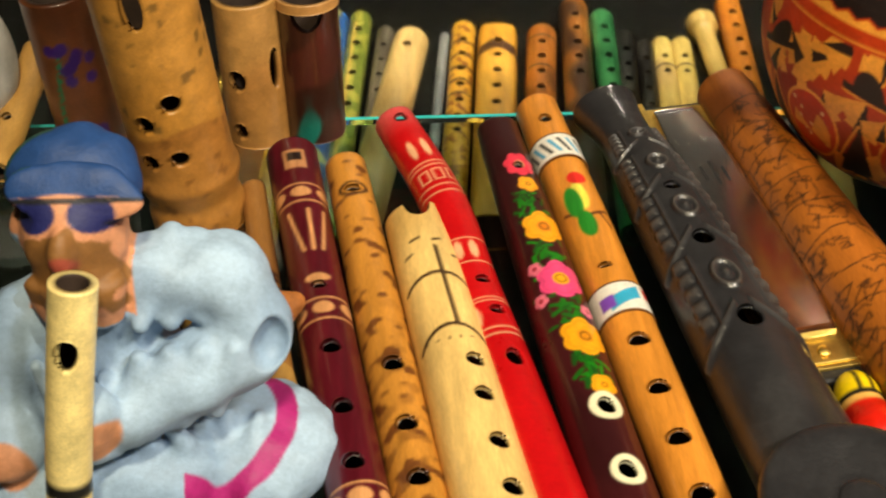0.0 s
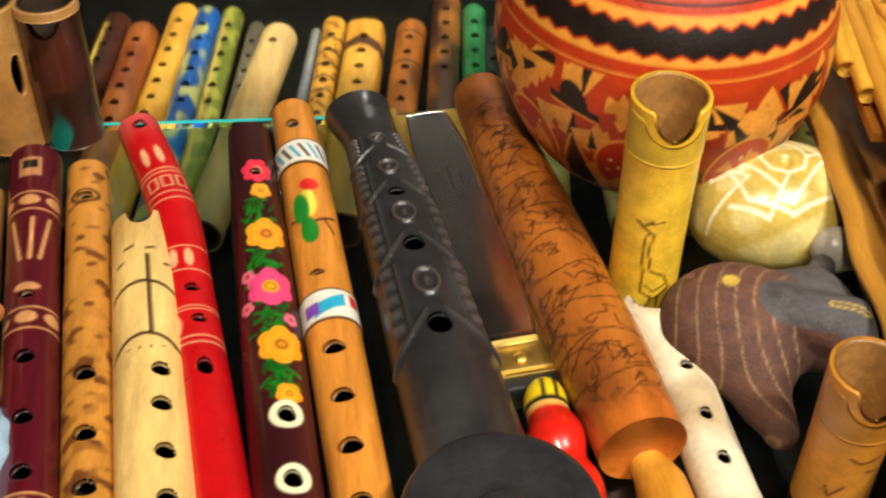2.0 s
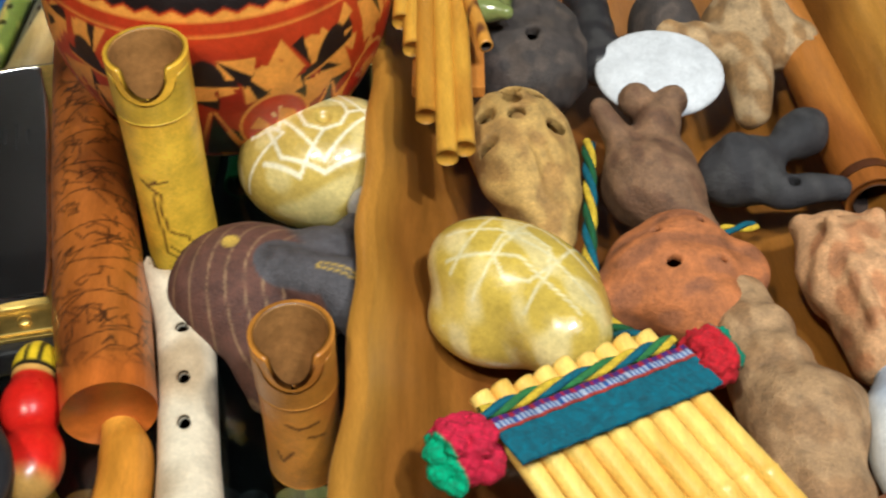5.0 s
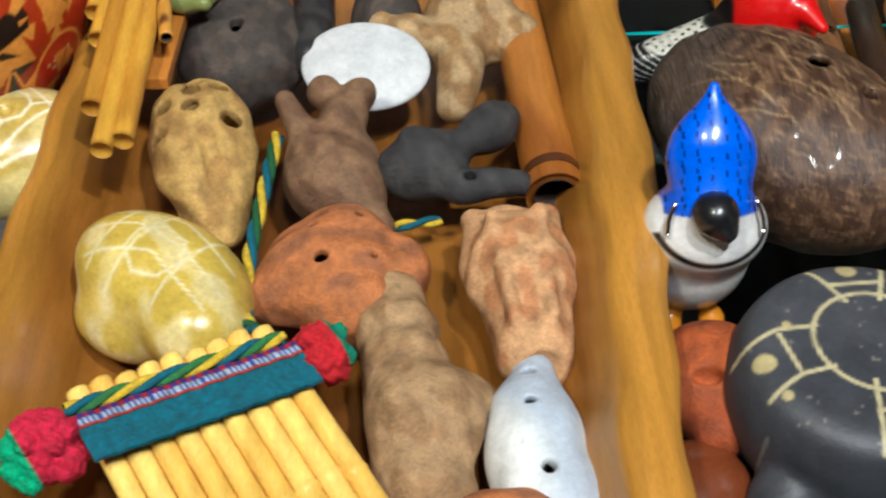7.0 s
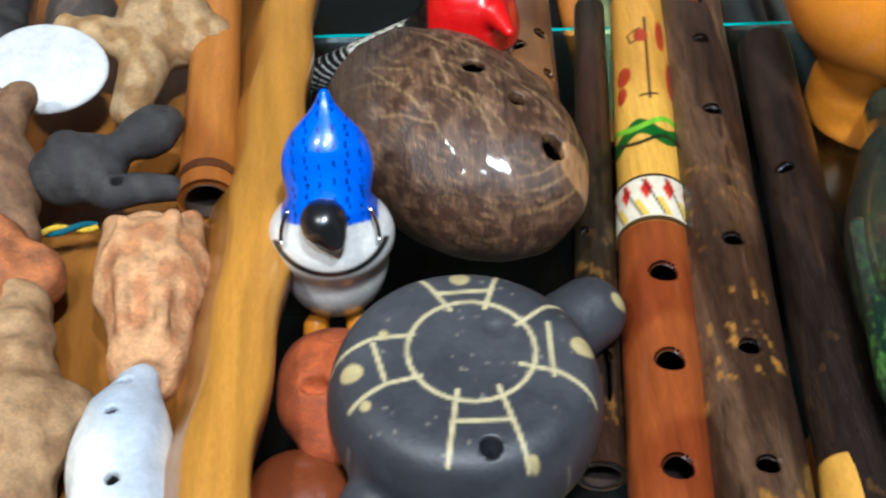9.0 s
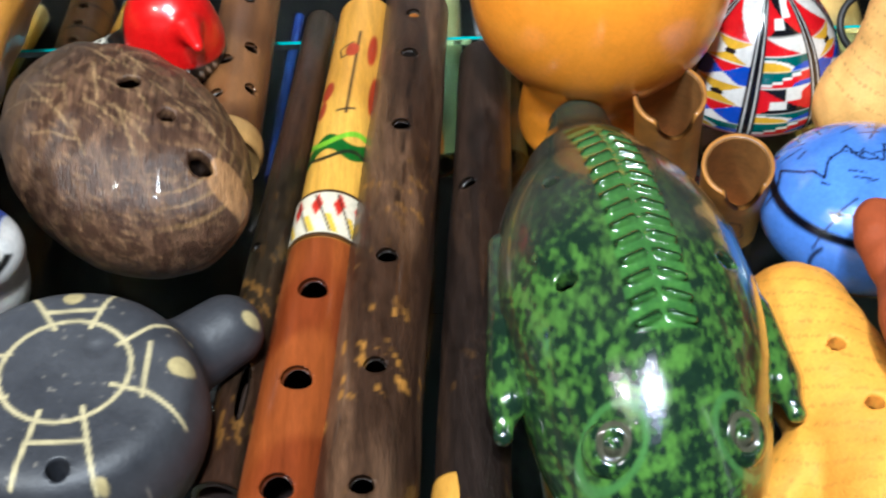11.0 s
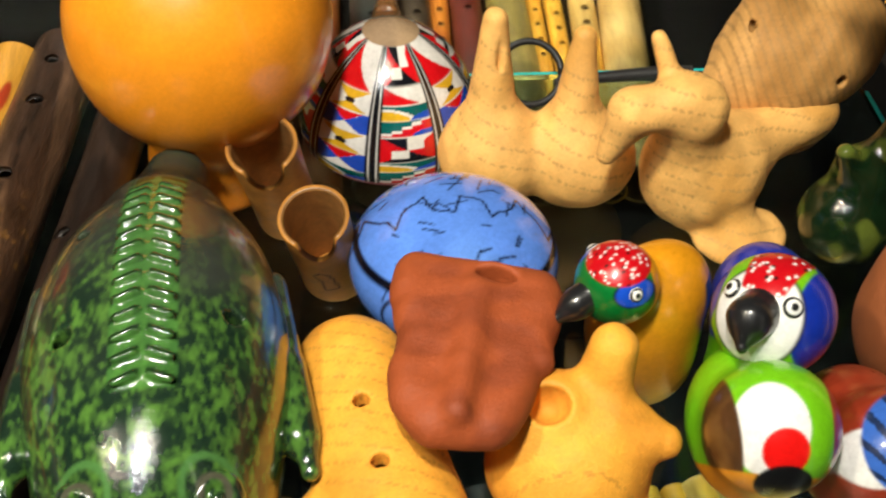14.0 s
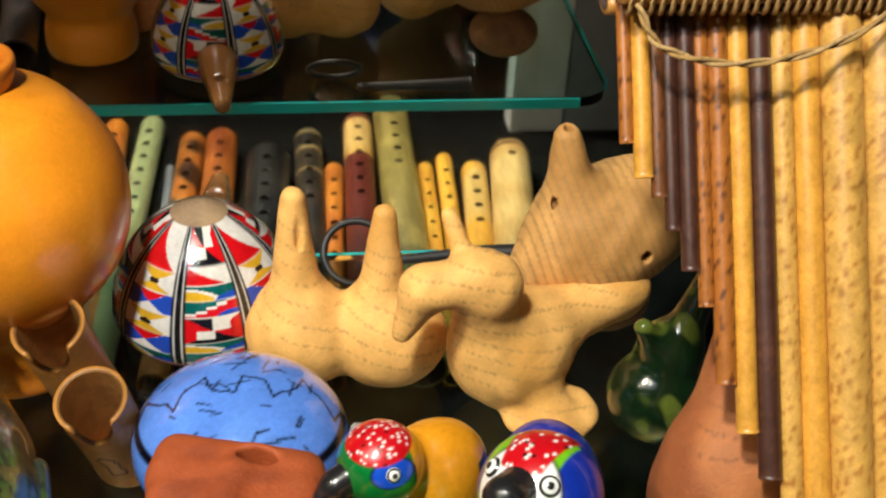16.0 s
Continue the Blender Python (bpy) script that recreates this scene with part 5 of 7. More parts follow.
tagged(sculpt("turtle_ocarina", [ell((0, -0.002, 0), (0.056, 0.056, 0.05)), cut(ell((0, 0, 0.226), (0.75, 0.75, 0.2), k=0.03)), cap((0.036, 0.038, -0.012), (0.056, 0.052, -0.008), 0.018, 0.0165, k=0.01), cap((-0.036, -0.046, -0.016), (-0.046, -0.066, -0.02), 0.016, 0.013), cut(ell((0, 0, -0.006), (0.049, 0.049, 0.026), k=0.002)), hole(0.008, -0.043, 0.02, 0.0043, 0.022), cut(ell((0.012, 0.014, 0.029), (0.006, 0.0055, 0.004)))], DULLBLACK, turtle_paint, (0.741, 0.366, 0.042), (0, 0, -3), 0.0011, floor=-0.038), "black burnished clay turtle ocarina with incised cream lines", "turtle ocarina")


def mask_paint(p):
    c = clay(rgb(0.42, 0.11, 0.02), rgb(0.33, 0.08, 0.015), 90, 4)(p)
    return blend(c, rgb(0.1, 0.025, 0.01), sstep(-0.014, -0.022, p[:, 0]) * 0.0 + inside(np.abs(np.hypot(p[:, 0] - 0.0, p[:, 1] - 0.016) - 0.006) - 0.0005) * 0.5)


tagged(sculpt("orange_mask_whistle", [ell((0, 0.004, 0), (0.026, 0.028, 0.022)), cap((-0.008, -0.01, 0.0), (-0.004, -0.024, 0), 0.015, 0.013), cut(ell((-0.008, -0.009, 0.019), (0.0075, 0.0035, 0.008), (0, 0, -8))), ell((0.004, -0.004, 0.02), (0.006, 0.01, 0.005))], FIRED, mask_paint, (0.688, 0.384, 0.025), vox=0.0012, lumps=0.0004, floor=-0.024), "orange terracotta face mask whistle", "mask whistle")
tagged(sculpt("dark_red_whistle", [ell((0, 0, 0), (0.022, 0.022, 0.016)), ell((-0.012, -0.012, 0), (0.02, 0.016, 0.014))], PAINT, clay(rgb(0.12, 0.025, 0.012), rgb(0.2, 0.06, 0.02), 60, 3), (0.672, 0.337, 0.017), vox=0.0013, floor=-0.0165), "dark red varnished clay whistle", "whistle")


def woodpecker_paint(p):
    x, y, z = p.T
    c = np.tile(rgb(0.015, 0.015, 0.016), (len(p), 1))
    c = blend(c, rgb(0.6, 0.58, 0.5), band(z, -0.012, 0.002) * sstep(-0.012, -0.016, x))
    spots = (np.sin(x * 900) * np.sin(y * 900 + z * 700)) > 0.55
    c = blend(c, rgb(0.7, 0.68, 0.62), spots * (1 - sstep(-0.004, 0.0, z)) * (x > -0.03))
    c = blend(c, rgb(0.01, 0.01, 0.01), spots * band(z, -0.012, 0.002) * sstep(-0.012, -0.016, x))
    c = blend(c, rgb(0.62, 0.008, 0.004), sstep(0.0, 0.002, z + 0.1 * (x + 0.01)) * sstep(-0.024, -0.022, x))
    lines = np.abs(np.sin((x * 0.4 + z) * 900)) < 0.35
    return blend(c, rgb(0.45, 0.44, 0.4), lines * (x < -0.05))


tagged(sculpt("red_headed_bird_whistle", [ell((0, 0, 0), (0.028, 0.026, 0.026)), ell((0.0, -0.002, 0.014), (0.024, 0.022, 0.024)), cap((-0.015, 0.0, -0.008), (-0.085, 0.0, -0.03), 0.018, 0.009), cap((0.012, -0.02, 0.022), (0.018, -0.034, 0.02), 0.007, 0.003)], PAINT, woodpecker_paint, (0.762, 0.618, 0.045), vox=0.001, floor=-0.043), "glossy bird whistle with a red head and spotted breast", "bird whistle")

# ---- large wooden flutes ----


def scene_flute_paint(s, a, p):
    r = 0.0175
    c = plain(rgb(0.7, 0.42, 0.07), rgb(0.62, 0.34, 0.05), 40, 3)(s, a, p)
    c = blend(c, plain(rgb(0.22, 0.055, 0.012), rgb(0.3, 0.09, 0.02), 60, 4)(s, a, p), sstep(0.201, 0.203, s))
    x, y = s, a * r
    c = blend(c, rgb(0.02, 0.14, 0.015), inside(np.abs(x - 0.135 + 0.004 * np.sin(y * 220)) - 0.006))
    c = blend(c, rgb(0.25, 0.5, 0.02), inside(np.abs(x - 0.128 - 0.004 * np.sin(y * 160)) - 0.0022))
    c = blend(c, rgb(0.02, 0.03, 0.015), inside(np.abs(x - 0.141 - 0.003 * np.sin(y * 190)) - 0.0014))
    c = blend(c, rgb(0.72, 0.66, 0.52), band(s, 0.172, 0.2))
    c = blend(c, rgb(0.03, 0.02, 0.02), band(s, 0.17, 0.172) + band(s, 0.2, 0.202))
    u, v = (y * 95) % 1, (x - 0.172) / 0.028
    c = blend(c, rgb(0.55, 0.04, 0.02), inside((np.abs(u - 0.5) + np.abs(v - 0.3) - 0.28) * 0.01) * band(s, 0.172, 0.2))
    c = blend(c, rgb(0.7, 0.5, 0.05), inside((np.abs((u + v) % 1 - 0.5) - 0.13) * 0.01) * band(s, 0.187, 0.199))
    c = blend(c, rgb(0.03, 0.02, 0.02), inside((np.abs((u + v) % 1 - 0.7) - 0.05) * 0.01) * band(s, 0.173, 0.199))
    dark, rust = rgb(0.03, 0.02, 0.02), rgb(0.4, 0.06, 0.015)
    c = blend(c, dark, inside(stroke(s, a, [(0.035, 0.0), (0.108, 0.0)], r, 0.0016)))
    c = blend(c, dark, inside(stroke(s, a, [(0.045, 0.003), (0.05, 0.011), (0.058, 0.009), (0.056, 0.005)], r, 0.0012)))
    c = blend(c, dark, inside(stroke(s, a, [(0.104, -0.004), (0.106, 0.005)], r, 0.0016)))
    for x0, y0, rl, rw in ((0.05, -0.009, 0.014, 0.003), (0.052, 0.003, 0.006, 0.004), (0.088, -0.014, 0.016, 0.003), (0.085, 0.015, 0.008, 0.005), (0.1, 0.017, 0.007, 0.004)):
        c = blend(c, rust, inside(oval(s, a, x0, math.degrees(y0 / r), rl, rw, r)))
    return c


scene_flute = flute("painted_scene_flute", [(0.8685, 0.672, 0.0175), (0.8155, 0.27, 0.0175)], [0.0165, 0.0168, 0.017, 0.0172, 0.0182, 0.0182, 0.0182, 0.0182], WOOD, scene_flute_paint, "red-brown wooden flute with a painted yellow upper half", [(0.236, 0, 0.0064, 0.0072), (0.288, 0, 0.0064, 0.0072), (0.343, 0, 0.0064, 0.0072)], nu=120, step=0.0009)

sleeve(scene_flute, "painted_band", (0.8685, 0.672, 0.0175), (0.8155, 0.27, 0.0175), 0.17, 0.202, 0.0186, scene_flute_paint, 110)


def bark_paint(a, b, worn):
    def paint(s, ang, p):
        c = plain(a, b, 160, 5, 0.1)(s, ang, p * np.array([1, 0.3, 1]))
        c = blend(c, rgb(0.42, 0.22, 0.045), sstep(0.55, 0.95, 0.7 * wobble(p * np.array([1, 0.4, 1]), 1100, 9) + 0.5 * wobble(p * np.array([1, 0.2, 1]), 640, 14)) * worn * sstep(-0.3, 0.8, wobble(p, 60, 4)) * sstep(0.08, 0.3, s))
        crack = np.abs(ang * 0.02 + 0.003 - 0.0012 * np.sin(s * 140)) - 0.0006
        return blend(c, rgb(0.012, 0.006, 0.004), inside(crack) * band(s, 0.06, 0.19) * 0.8)

    return paint


flute("bark_flute", [(0.898, 0.676, 0.0205), (0.8505, 0.27, 0.0205)], [0.019, 0.02, 0.0205, 0.021, 0.0215], BARK, bark_paint(rgb(0.06, 0.032, 0.018), rgb(0.15, 0.088, 0.05), 0.95), "dark bark-covered cane flute with round holes", [(0.03, 0, 0.004, 0.004), (0.068, 0, 0.0045, 0.005), (0.131, 0, 0.0045, 0.005), (0.226, 0, 0.0045, 0.0052), (0.291, 0, 0.0045, 0.0052), (0.352, 0, 0.0045, 0.0052)], nu=64, rough=0.025)
flute("dark_stick_flute", [(0.935, 0.63, 0.016), (0.8945, 0.27, 0.016)], [0.0145, 0.0155, 0.016, 0.0165], BARK, bark_paint(rgb(0.028, 0.018, 0.014), rgb(0.05, 0.03, 0.02), 0.3), "nearly black wooden stick flute", [(0.12, 30, 0.004, 0.005)], nu=48, rough=0.03)
flute("thin_bark_flute", [(0.841, 0.68, 0.011), (0.797, 0.345, 0.011)], [0.009, 0.0095, 0.01, 0.0105], BARK, bark_paint(rgb(0.06, 0.03, 0.016), rgb(0.04, 0.028, 0.015), 0.5), "thin dark bark flute lying beside a turtle", [(0.2, 40, 0.003, 0.003), (0.29, -20, 0.016, 0.0028)], nu=40, rough=0.03)
bf = flute("ringed_bamboo_flute", [(0.803, 0.76, 0.019), (0.79, 0.555, 0.019)], [0.017, 0.0175, 0.018], BAMBOO, plain(rgb(0.24, 0.12, 0.045), rgb(0.14, 0.065, 0.025), 130, 5), "brown bamboo flute with a pale ringed end", [(0.09, -10, 0.0035, 0.0035), (0.135, -30, 0.0042, 0.0045), (0.148, 15, 0.0042, 0.0045), (0.17, -40, 0.004, 0.004), (0.178, 20, 0.004, 0.004)], nu=60)
under(tube("end_ring", [(0.7905, 0.562, 0.019), (0.7895, 0.546, 0.019)], [0.0195, 0.0205, 0.0205, 0.019], BAMBOO, plain(rgb(0.5, 0.32, 0.12)), nu=44, wall=0.007), bf)
flute("yellow_cane_whistle", [(0.8985, 0.338, 0.018), (0.889, 0.27, 0.018)], [0.0125, 0.0145, 0.014], BAMBOO, plain(rgb(0.6, 0.34, 0.06), rgb(0.3, 0.13, 0.03), 160, 3, 0.5), "short yellow cane whistle with a rough end", nu=40, rough=0.03)

# ---- fish, gourd and clay animals at the shelf's end ----


def greenfish_paint(p):
    x, y, z = p.T
    n = wobble(p, 420, 3) + 0.8 * wobble(p, 760, 6) + 0.7 * wobble(p, 1250, 12) + 0.6 * wobble(p, 1650, 21)
    c = blend(np.tile(rgb(0.02, 0.042, 0.026), (len(p), 1)), rgb(0.115, 0.235, 0.05), sstep(-1.2, 2.2, n))
    c = blend(c, rgb(0.06, 0.066, 0.055), sstep(-0.03, 0.055, y + 0.02 * wobble(p, 90, 4)) * 0.85)
    spine = inside(np.abs(x) - 0.013) * band(y, -0.04, 0.1) * (z > 0.02)
    c = blend(c, rgb(0.1, 0.25, 0.06), spine * 0.6)
    rib = np.abs(((y + 0.35 * np.abs(x)) % 0.0095) - 0.0047) - 0.0022
    c = blend(c, rgb(0.02, 0.045, 0.018), spine * inside(rib) * (np.abs(x) > 0.0015))
    for k in (-1, 1):
        d = np.hypot(x - k * 0.0245, y + 0.073)
        c = blend(c, rgb(0.1, 0.22, 0.07), inside(np.abs(d - 0.0115) - 0.0012) * (z > 0))
        c = blend(c, rgb(0.1, 0.1, 0.07), inside(np.abs(d - 0.005) - 0.0014) * (z > 0))
    return c


ribs = []
for n in range(14):
    for k in (-1, 1):
        y = 0.088 - 0.0095 * n
        z = 0.001 + 0.054 * math.sqrt(max(0.02, 1 - ((y - 0.009) / 0.102) ** 2))
        ribs.append(cap((k * 0.003, y, z + 0.0005), (k * 0.0105, y - 0.003, z - 0.0003), 0.0019, 0.0017, 0.0015))
fish = thing("green_fish_ocarina", (0.972, 0.39, 0), "green glazed ceramic fish ocarina with a ribbed spine", "fish ocarina")
FISH = ((0.972, 0.39, 0.052), (0, 0, 2))
under(sculpt("body", [ell((0, 0.009, 0), (0.056, 0.102, 0.054)), ell((0, -0.05, -0.012), (0.045, 0.055, 0.036), k=0.012), cap((0, 0.1, 0.0), (0.004, 0.137, -0.004), 0.024, 0.016, k=0.02)] + ribs + [cut(ell((0, 0.009, 0), (0.047, 0.091, 0.045), k=0.002)), hole(-0.032, -0.008, 0.04, 0.004), hole(0.033, -0.003, 0.04, 0.0035), hole(-0.028, 0.052, 0.034, 0.003)], GLAZE, greenfish_paint, *FISH, 0.0013, floor=-0.05), fish)
for k in (-1, 1):
    under(sculpt("eye", [ell((k * 0.0245, -0.073, 0.0195), (0.0115, 0.0115, 0.006), (40, k * 25, 0)), cut(ell((k * 0.0255, -0.076, 0.0245), (0.006, 0.006, 0.003), (40, k * 25, 0))), ell((k * 0.0245, -0.074, 0.0215), (0.0035, 0.0035, 0.0045), (18, k * 25, 0), 0.001)], GLAZE, greenfish_paint, *FISH, 0.0008), fish)
    under(sculpt("fin", [cap((k * 0.049, 0.045, 0.01), (k * 0.056, -0.03, -0.002), 0.006, 0.0085), cap((k * 0.053, 0.0, 0.006), (k * 0.06, -0.045, -0.006), 0.006, 0.004)], GLAZE, greenfish_paint, *FISH, 0.0012), fish)

gourd = thing("orange_gourd", (0.985, 0.585, 0), "smooth orange gourd rattle with a narrow neck at its base", "gourd")
under(lathe("body", [(0.02, 0.0), (0.034, 0.002), (0.035, 0.02), (0.033, 0.034), (0.042, 0.048), (0.06, 0.072), (0.0665, 0.1), (0.062, 0.128), (0.044, 0.154), (0.024, 0.166), (0.0185, 0.169)], surface("gourd_skin", None, 0.3, 0.14, 25, bump=0.06, coat=0.35), lambda s, a, p: plain(rgb(0.8, 0.33, 0.02), rgb(0.72, 0.27, 0.015), 40, 5)(s, a, p), (0.985, 0.585, 0.0005), 96, 110), gourd)
under(lathe("rim", [(0.0165, 0.164), (0.019, 0.17), (0.021, 0.178), (0.02, 0.182), (0.016, 0.181), (0.013, 0.17), (0.008, 0.166)], bpy.data.materials["gourd_skin"], lambda s, a, p: plain(rgb(0.55, 0.2, 0.02))(s, a, p), (0.985, 0.585, 0.0005), 48, 40), gourd)


def egg_tile(kind, u, v, c, here):
    """One painted field of the egg: u across, v up, both 0 to 1."""
    red, white, teal, blue, gold, black = rgb(0.6, 0.012, 0.018), rgb(0.74, 0.72, 0.68), rgb(0.01, 0.14, 0.13), rgb(0.03, 0.1, 0.5), rgb(0.66, 0.42, 0.03), rgb(0.015, 0.015, 0.02)
    du, dv = np.abs(u - 0.5), np.abs(v - 0.5)
    if kind == "wheel":
        c = blend(c, white, here)
        c = blend(c, red, here * (du > dv) * (((u < 0.5) & (v > 0.5)) | ((u > 0.5) & (v < 0.5)) | (du > 0.32)))
        return blend(c, black, here * (dv >= du) * (((v < 0.5) & (u > 0.5)) | ((v > 0.5) & (u < 0.5)) | ((v < 0.5) & (dv > 0.3))))
    if kind == "steps":
        st = np.floor(u * 4.999) / 5 + 0.2
        c = blend(c, teal, here)
        c = blend(c, white, here * (v < st + 0.1))
        c = blend(c, red, here * (v < st - 0.08))
        return blend(c, blue, here * (np.hypot(u - 1, v) < 0.42))
    if kind == "arcs":
        d = np.hypot((u - 0.0) * 1.2, v)
        c = blend(c, teal, here)
        c = blend(c, gold, here * (d < 0.75))
        c = blend(c, white, here * (np.abs(d - 0.78) < 0.07))
        return blend(c, blue, here * (np.hypot((u - 1) * 1.2, v) < 0.5))
    if kind == "cross":
        c = blend(c, white, here)
        c = blend(c, blue, here * (du > dv * 0.8))
        return blend(c, red, here * (dv > du * 1.3) * (v > 0.5))
    if kind == "bow":
        c = blend(c, white, here)
        c = blend(c, gold, here * (dv > du))
        return blend(c, black, here * (np.hypot(u - 0.5, v - 0.5) < 0.13))
    c = blend(c, white, here)
    return blend(c, red, here * (u + v < 0.95))


def egg_paint(s, a, p):
    r0 = 0.05
    x, z = a * r0, p[:, 2]
    c = plain(rgb(0.36, 0.26, 0.17), rgb(0.44, 0.32, 0.2), 60, 4)(s, a, p)
    zone = band(z, 0.011, 0.077)
    pw = 2 * math.pi * r0 / 8
    u, col = ((x + 0.5 * pw) / pw) % 1, np.floor((x + 0.5 * pw) / pw).astype(int) % 8
    u = np.clip((u - 0.12) / 0.76, 0, 1)
    big = (("steps", 0.011, 0.02), ("arcs", 0.02, 0.026), ("wheel", 0.026, 0.04), ("steps", 0.04, 0.048), ("arcs", 0.048, 0.055), ("flag", 0.055, 0.063), ("wheel", 0.063, 0.077))
    small = (("arcs", 0.011, 0.018), ("cross", 0.018, 0.029), ("bow", 0.029, 0.04), ("cross", 0.04, 0.05), ("bow", 0.05, 0.06), ("flag", 0.06, 0.077))
    for k, fields in ((0, big), (1, small)):
        for kind, z0, z1 in fields:
            here = band(z, z0, z1, 0.0002) * (col % 2 == k)
            c = egg_tile(kind, u, (z - z0) / (z1 - z0), c, here)
            c = blend(c, rgb(0.72, 0.7, 0.66), here * inside(np.abs(z - z0) - 0.0004, 0.0002))
    e = np.minimum(((x + 0.5 * pw) / pw) % 1, 1 - ((x + 0.5 * pw) / pw) % 1) * pw
    c = blend(c, rgb(0.015, 0.015, 0.02), zone * inside(e - 0.0042))
    c = blend(c, rgb(0.66, 0.64, 0.6), zone * inside(np.abs(e - 0.0023) - 0.0005, 0.0003))
    c = blend(c, rgb(0.5, 0.2, 0.22), band(z, 0.0085, 0.011))
    c = blend(c, rgb(0.02, 0.015, 0.015), band(z, 0.006, 0.0085))
    return blend(c, rgb(0.55, 0.38, 0.2), band(z, -1, 0.006))


egg = thing("painted_egg_ocarina", (1.083, 0.617, 0), "egg-shaped ocarina painted with bright geometric bands", "ocarina")
under(lathe("body", [(0.02, 0.0), (0.038, 0.002), (0.047, 0.007), (0.0505, 0.014), (0.051, 0.021), (0.0485, 0.035), (0.0415, 0.051), (0.031, 0.0645), (0.019, 0.0745), (0.0095, 0.0805), (0.003, 0.0835)], GLAZE, egg_paint, (1.083, 0.611, 0.0005), 360, 260, (0, 0, -82)), egg)
under(sculpt("mouthpiece", [cap((0, 0.02, 0), (0.006, 0.108, 0.002), 0.02, 0.006), cut(ell((0.004, 0.084, 0.011), (0.006, 0.003, 0.004)))], GLAZE, clay(rgb(0.3, 0.16, 0.06), rgb(0.22, 0.11, 0.04), 60), (1.083, 0.617, 0.0225), vox=0.0013), egg)


def stippled(base, other, rows=0.008, axis=(0, 0.5, 1), seed=4, lo=-1.0, hi=1.0, dot=2200, combed=False):
    """Clay with rows of small pricked dots, their shade painted in without relief."""
    ax = np.array(axis, float)

    def paint(p):
        c = clay(base, other, 60, seed)(p)
        h = p @ ax + 0.002 * wobble(p, 60, seed)
        row = np.abs((h % rows) - rows / 2) < 0.0008
        d = np.sin(np.arctan2(p[:, 1], p[:, 0] + 1e-6) * 46 + np.floor(h / rows) * 2) * np.sin((p[:, 0] - p[:, 1]) * dot) > 0.0
        return blend(c, np.asarray(base) * 0.72, row * (d | combed) * (h > lo) * (h < hi) * 0.9)

    return paint


HONEY, HONEY2 = rgb(0.79, 0.48, 0.16), rgb(0.7, 0.4, 0.11)
SUN, SUN2 = rgb(0.8, 0.41, 0.05), rgb(0.7, 0.33, 0.035)
tagged(sculpt("two_headed_llama_whistle", [ell((-0.022, 0, 0.0), (0.031, 0.026, 0.029)), ell((0.022, 0, -0.002), (0.033, 0.027, 0.028)), cap((-0.026, 0, 0.015), (-0.027, 0.008, 0.08), 0.015, 0.0065, k=0.016), cap((0.018, 0, 0.012), (0.0195, 0.008, 0.071), 0.015, 0.006, k=0.016), cut(ell((-0.024, -0.002, 0.066), (0.0018, 0.003, 0.01)))], SMOOTHCLAY, stippled(HONEY, HONEY2, 0.009, (0.3, 0, 1), 4, 0.0, 0.06), (1.159, 0.562, 0.029), (0, 0, -4), 0.0013, 0.0004, 300, -0.028), "honey-coloured clay two-headed animal whistle with pricked dots", "clay whistle")
tagged(sculpt("toucan_whistle", [ell((0, 0, 0), (0.033, 0.03, 0.032)), cap((-0.012, -0.006, 0.02), (-0.02, -0.012, 0.05), 0.019, 0.0165, k=0.012), ell((-0.018, -0.014, 0.054), (0.018, 0.017, 0.017)), cap((-0.026, -0.018, 0.06), (-0.049, -0.02, 0.056), 0.0125, 0.0115, k=0.006), cap((-0.049, -0.02, 0.056), (-0.06, -0.022, 0.032), 0.0115, 0.005, k=0.006), cap((-0.028, -0.006, 0.065), (-0.036, 0.002, 0.084), 0.006, 0.004), cap((0.02, 0.01, 0.008), (0.068, 0.034, 0.012), 0.018, 0.014, k=0.014), ell((0.062, 0.03, 0.012), (0.022, 0.014, 0.016), (0, 0, 28)), cap((0.014, -0.016, -0.018), (0.022, -0.03, -0.032), 0.014, 0.012), ell((0.02, -0.022, -0.026), (0.026, 0.018, 0.008), (20, 0, 0)), hole(-0.02, -0.026, -0.01, 0.002)], SMOOTHCLAY, stippled(HONEY, HONEY2, 0.0085, (0.2, 0.3, 1), 5), (1.243, 0.535, 0.036), (0, 0, 0), 0.0013, 0.0004, 300, -0.035), "honey-coloured clay toucan whistle with combed tail feathers", "bird whistle")
tagged(sculpt("clay_fish_whistle", [ell((0, 0, 0), (0.052, 0.036, 0.036), (0, -18, 20)), cap((-0.026, -0.008, 0.018), (-0.031, -0.004, 0.06), 0.017, 0.0075, k=0.018), cap((-0.034, -0.014, -0.004), (-0.052, -0.02, -0.02), 0.018, 0.012, k=0.012), hole(-0.036, -0.016, 0.02, 0.003, 0.01), cut(cap((0.012, -0.05, 0.004), (0.012, -0.02, 0.002), 0.0032, 0.0032, 0.001)), cut(cap((-0.031, -0.004, 0.068), (-0.031, -0.004, 0.05), 0.003, 0.003, 0.001))], SMOOTHCLAY, stippled(rgb(0.62, 0.37, 0.13), rgb(0.52, 0.29, 0.09), 0.0055, (1, 0.2, 0.35), 6, combed=True), (1.306, 0.592, 0.072), (0, 0, 0), 0.0013, 0.0004, 300), "tan clay fish whistle with combed stripes", "fish whistle")
tagged(sculpt("clay_prop", [ell((0, 0, 0), (0.028, 0.024, 0.02))], FIRED, clay(rgb(0.34, 0.18, 0.07), rgb(0.26, 0.13, 0.05), 60), (1.31, 0.6, 0.0195), vox=0.0016, floor=-0.019), "tan clay whistle under a striped fish whistle", "clay whistle")


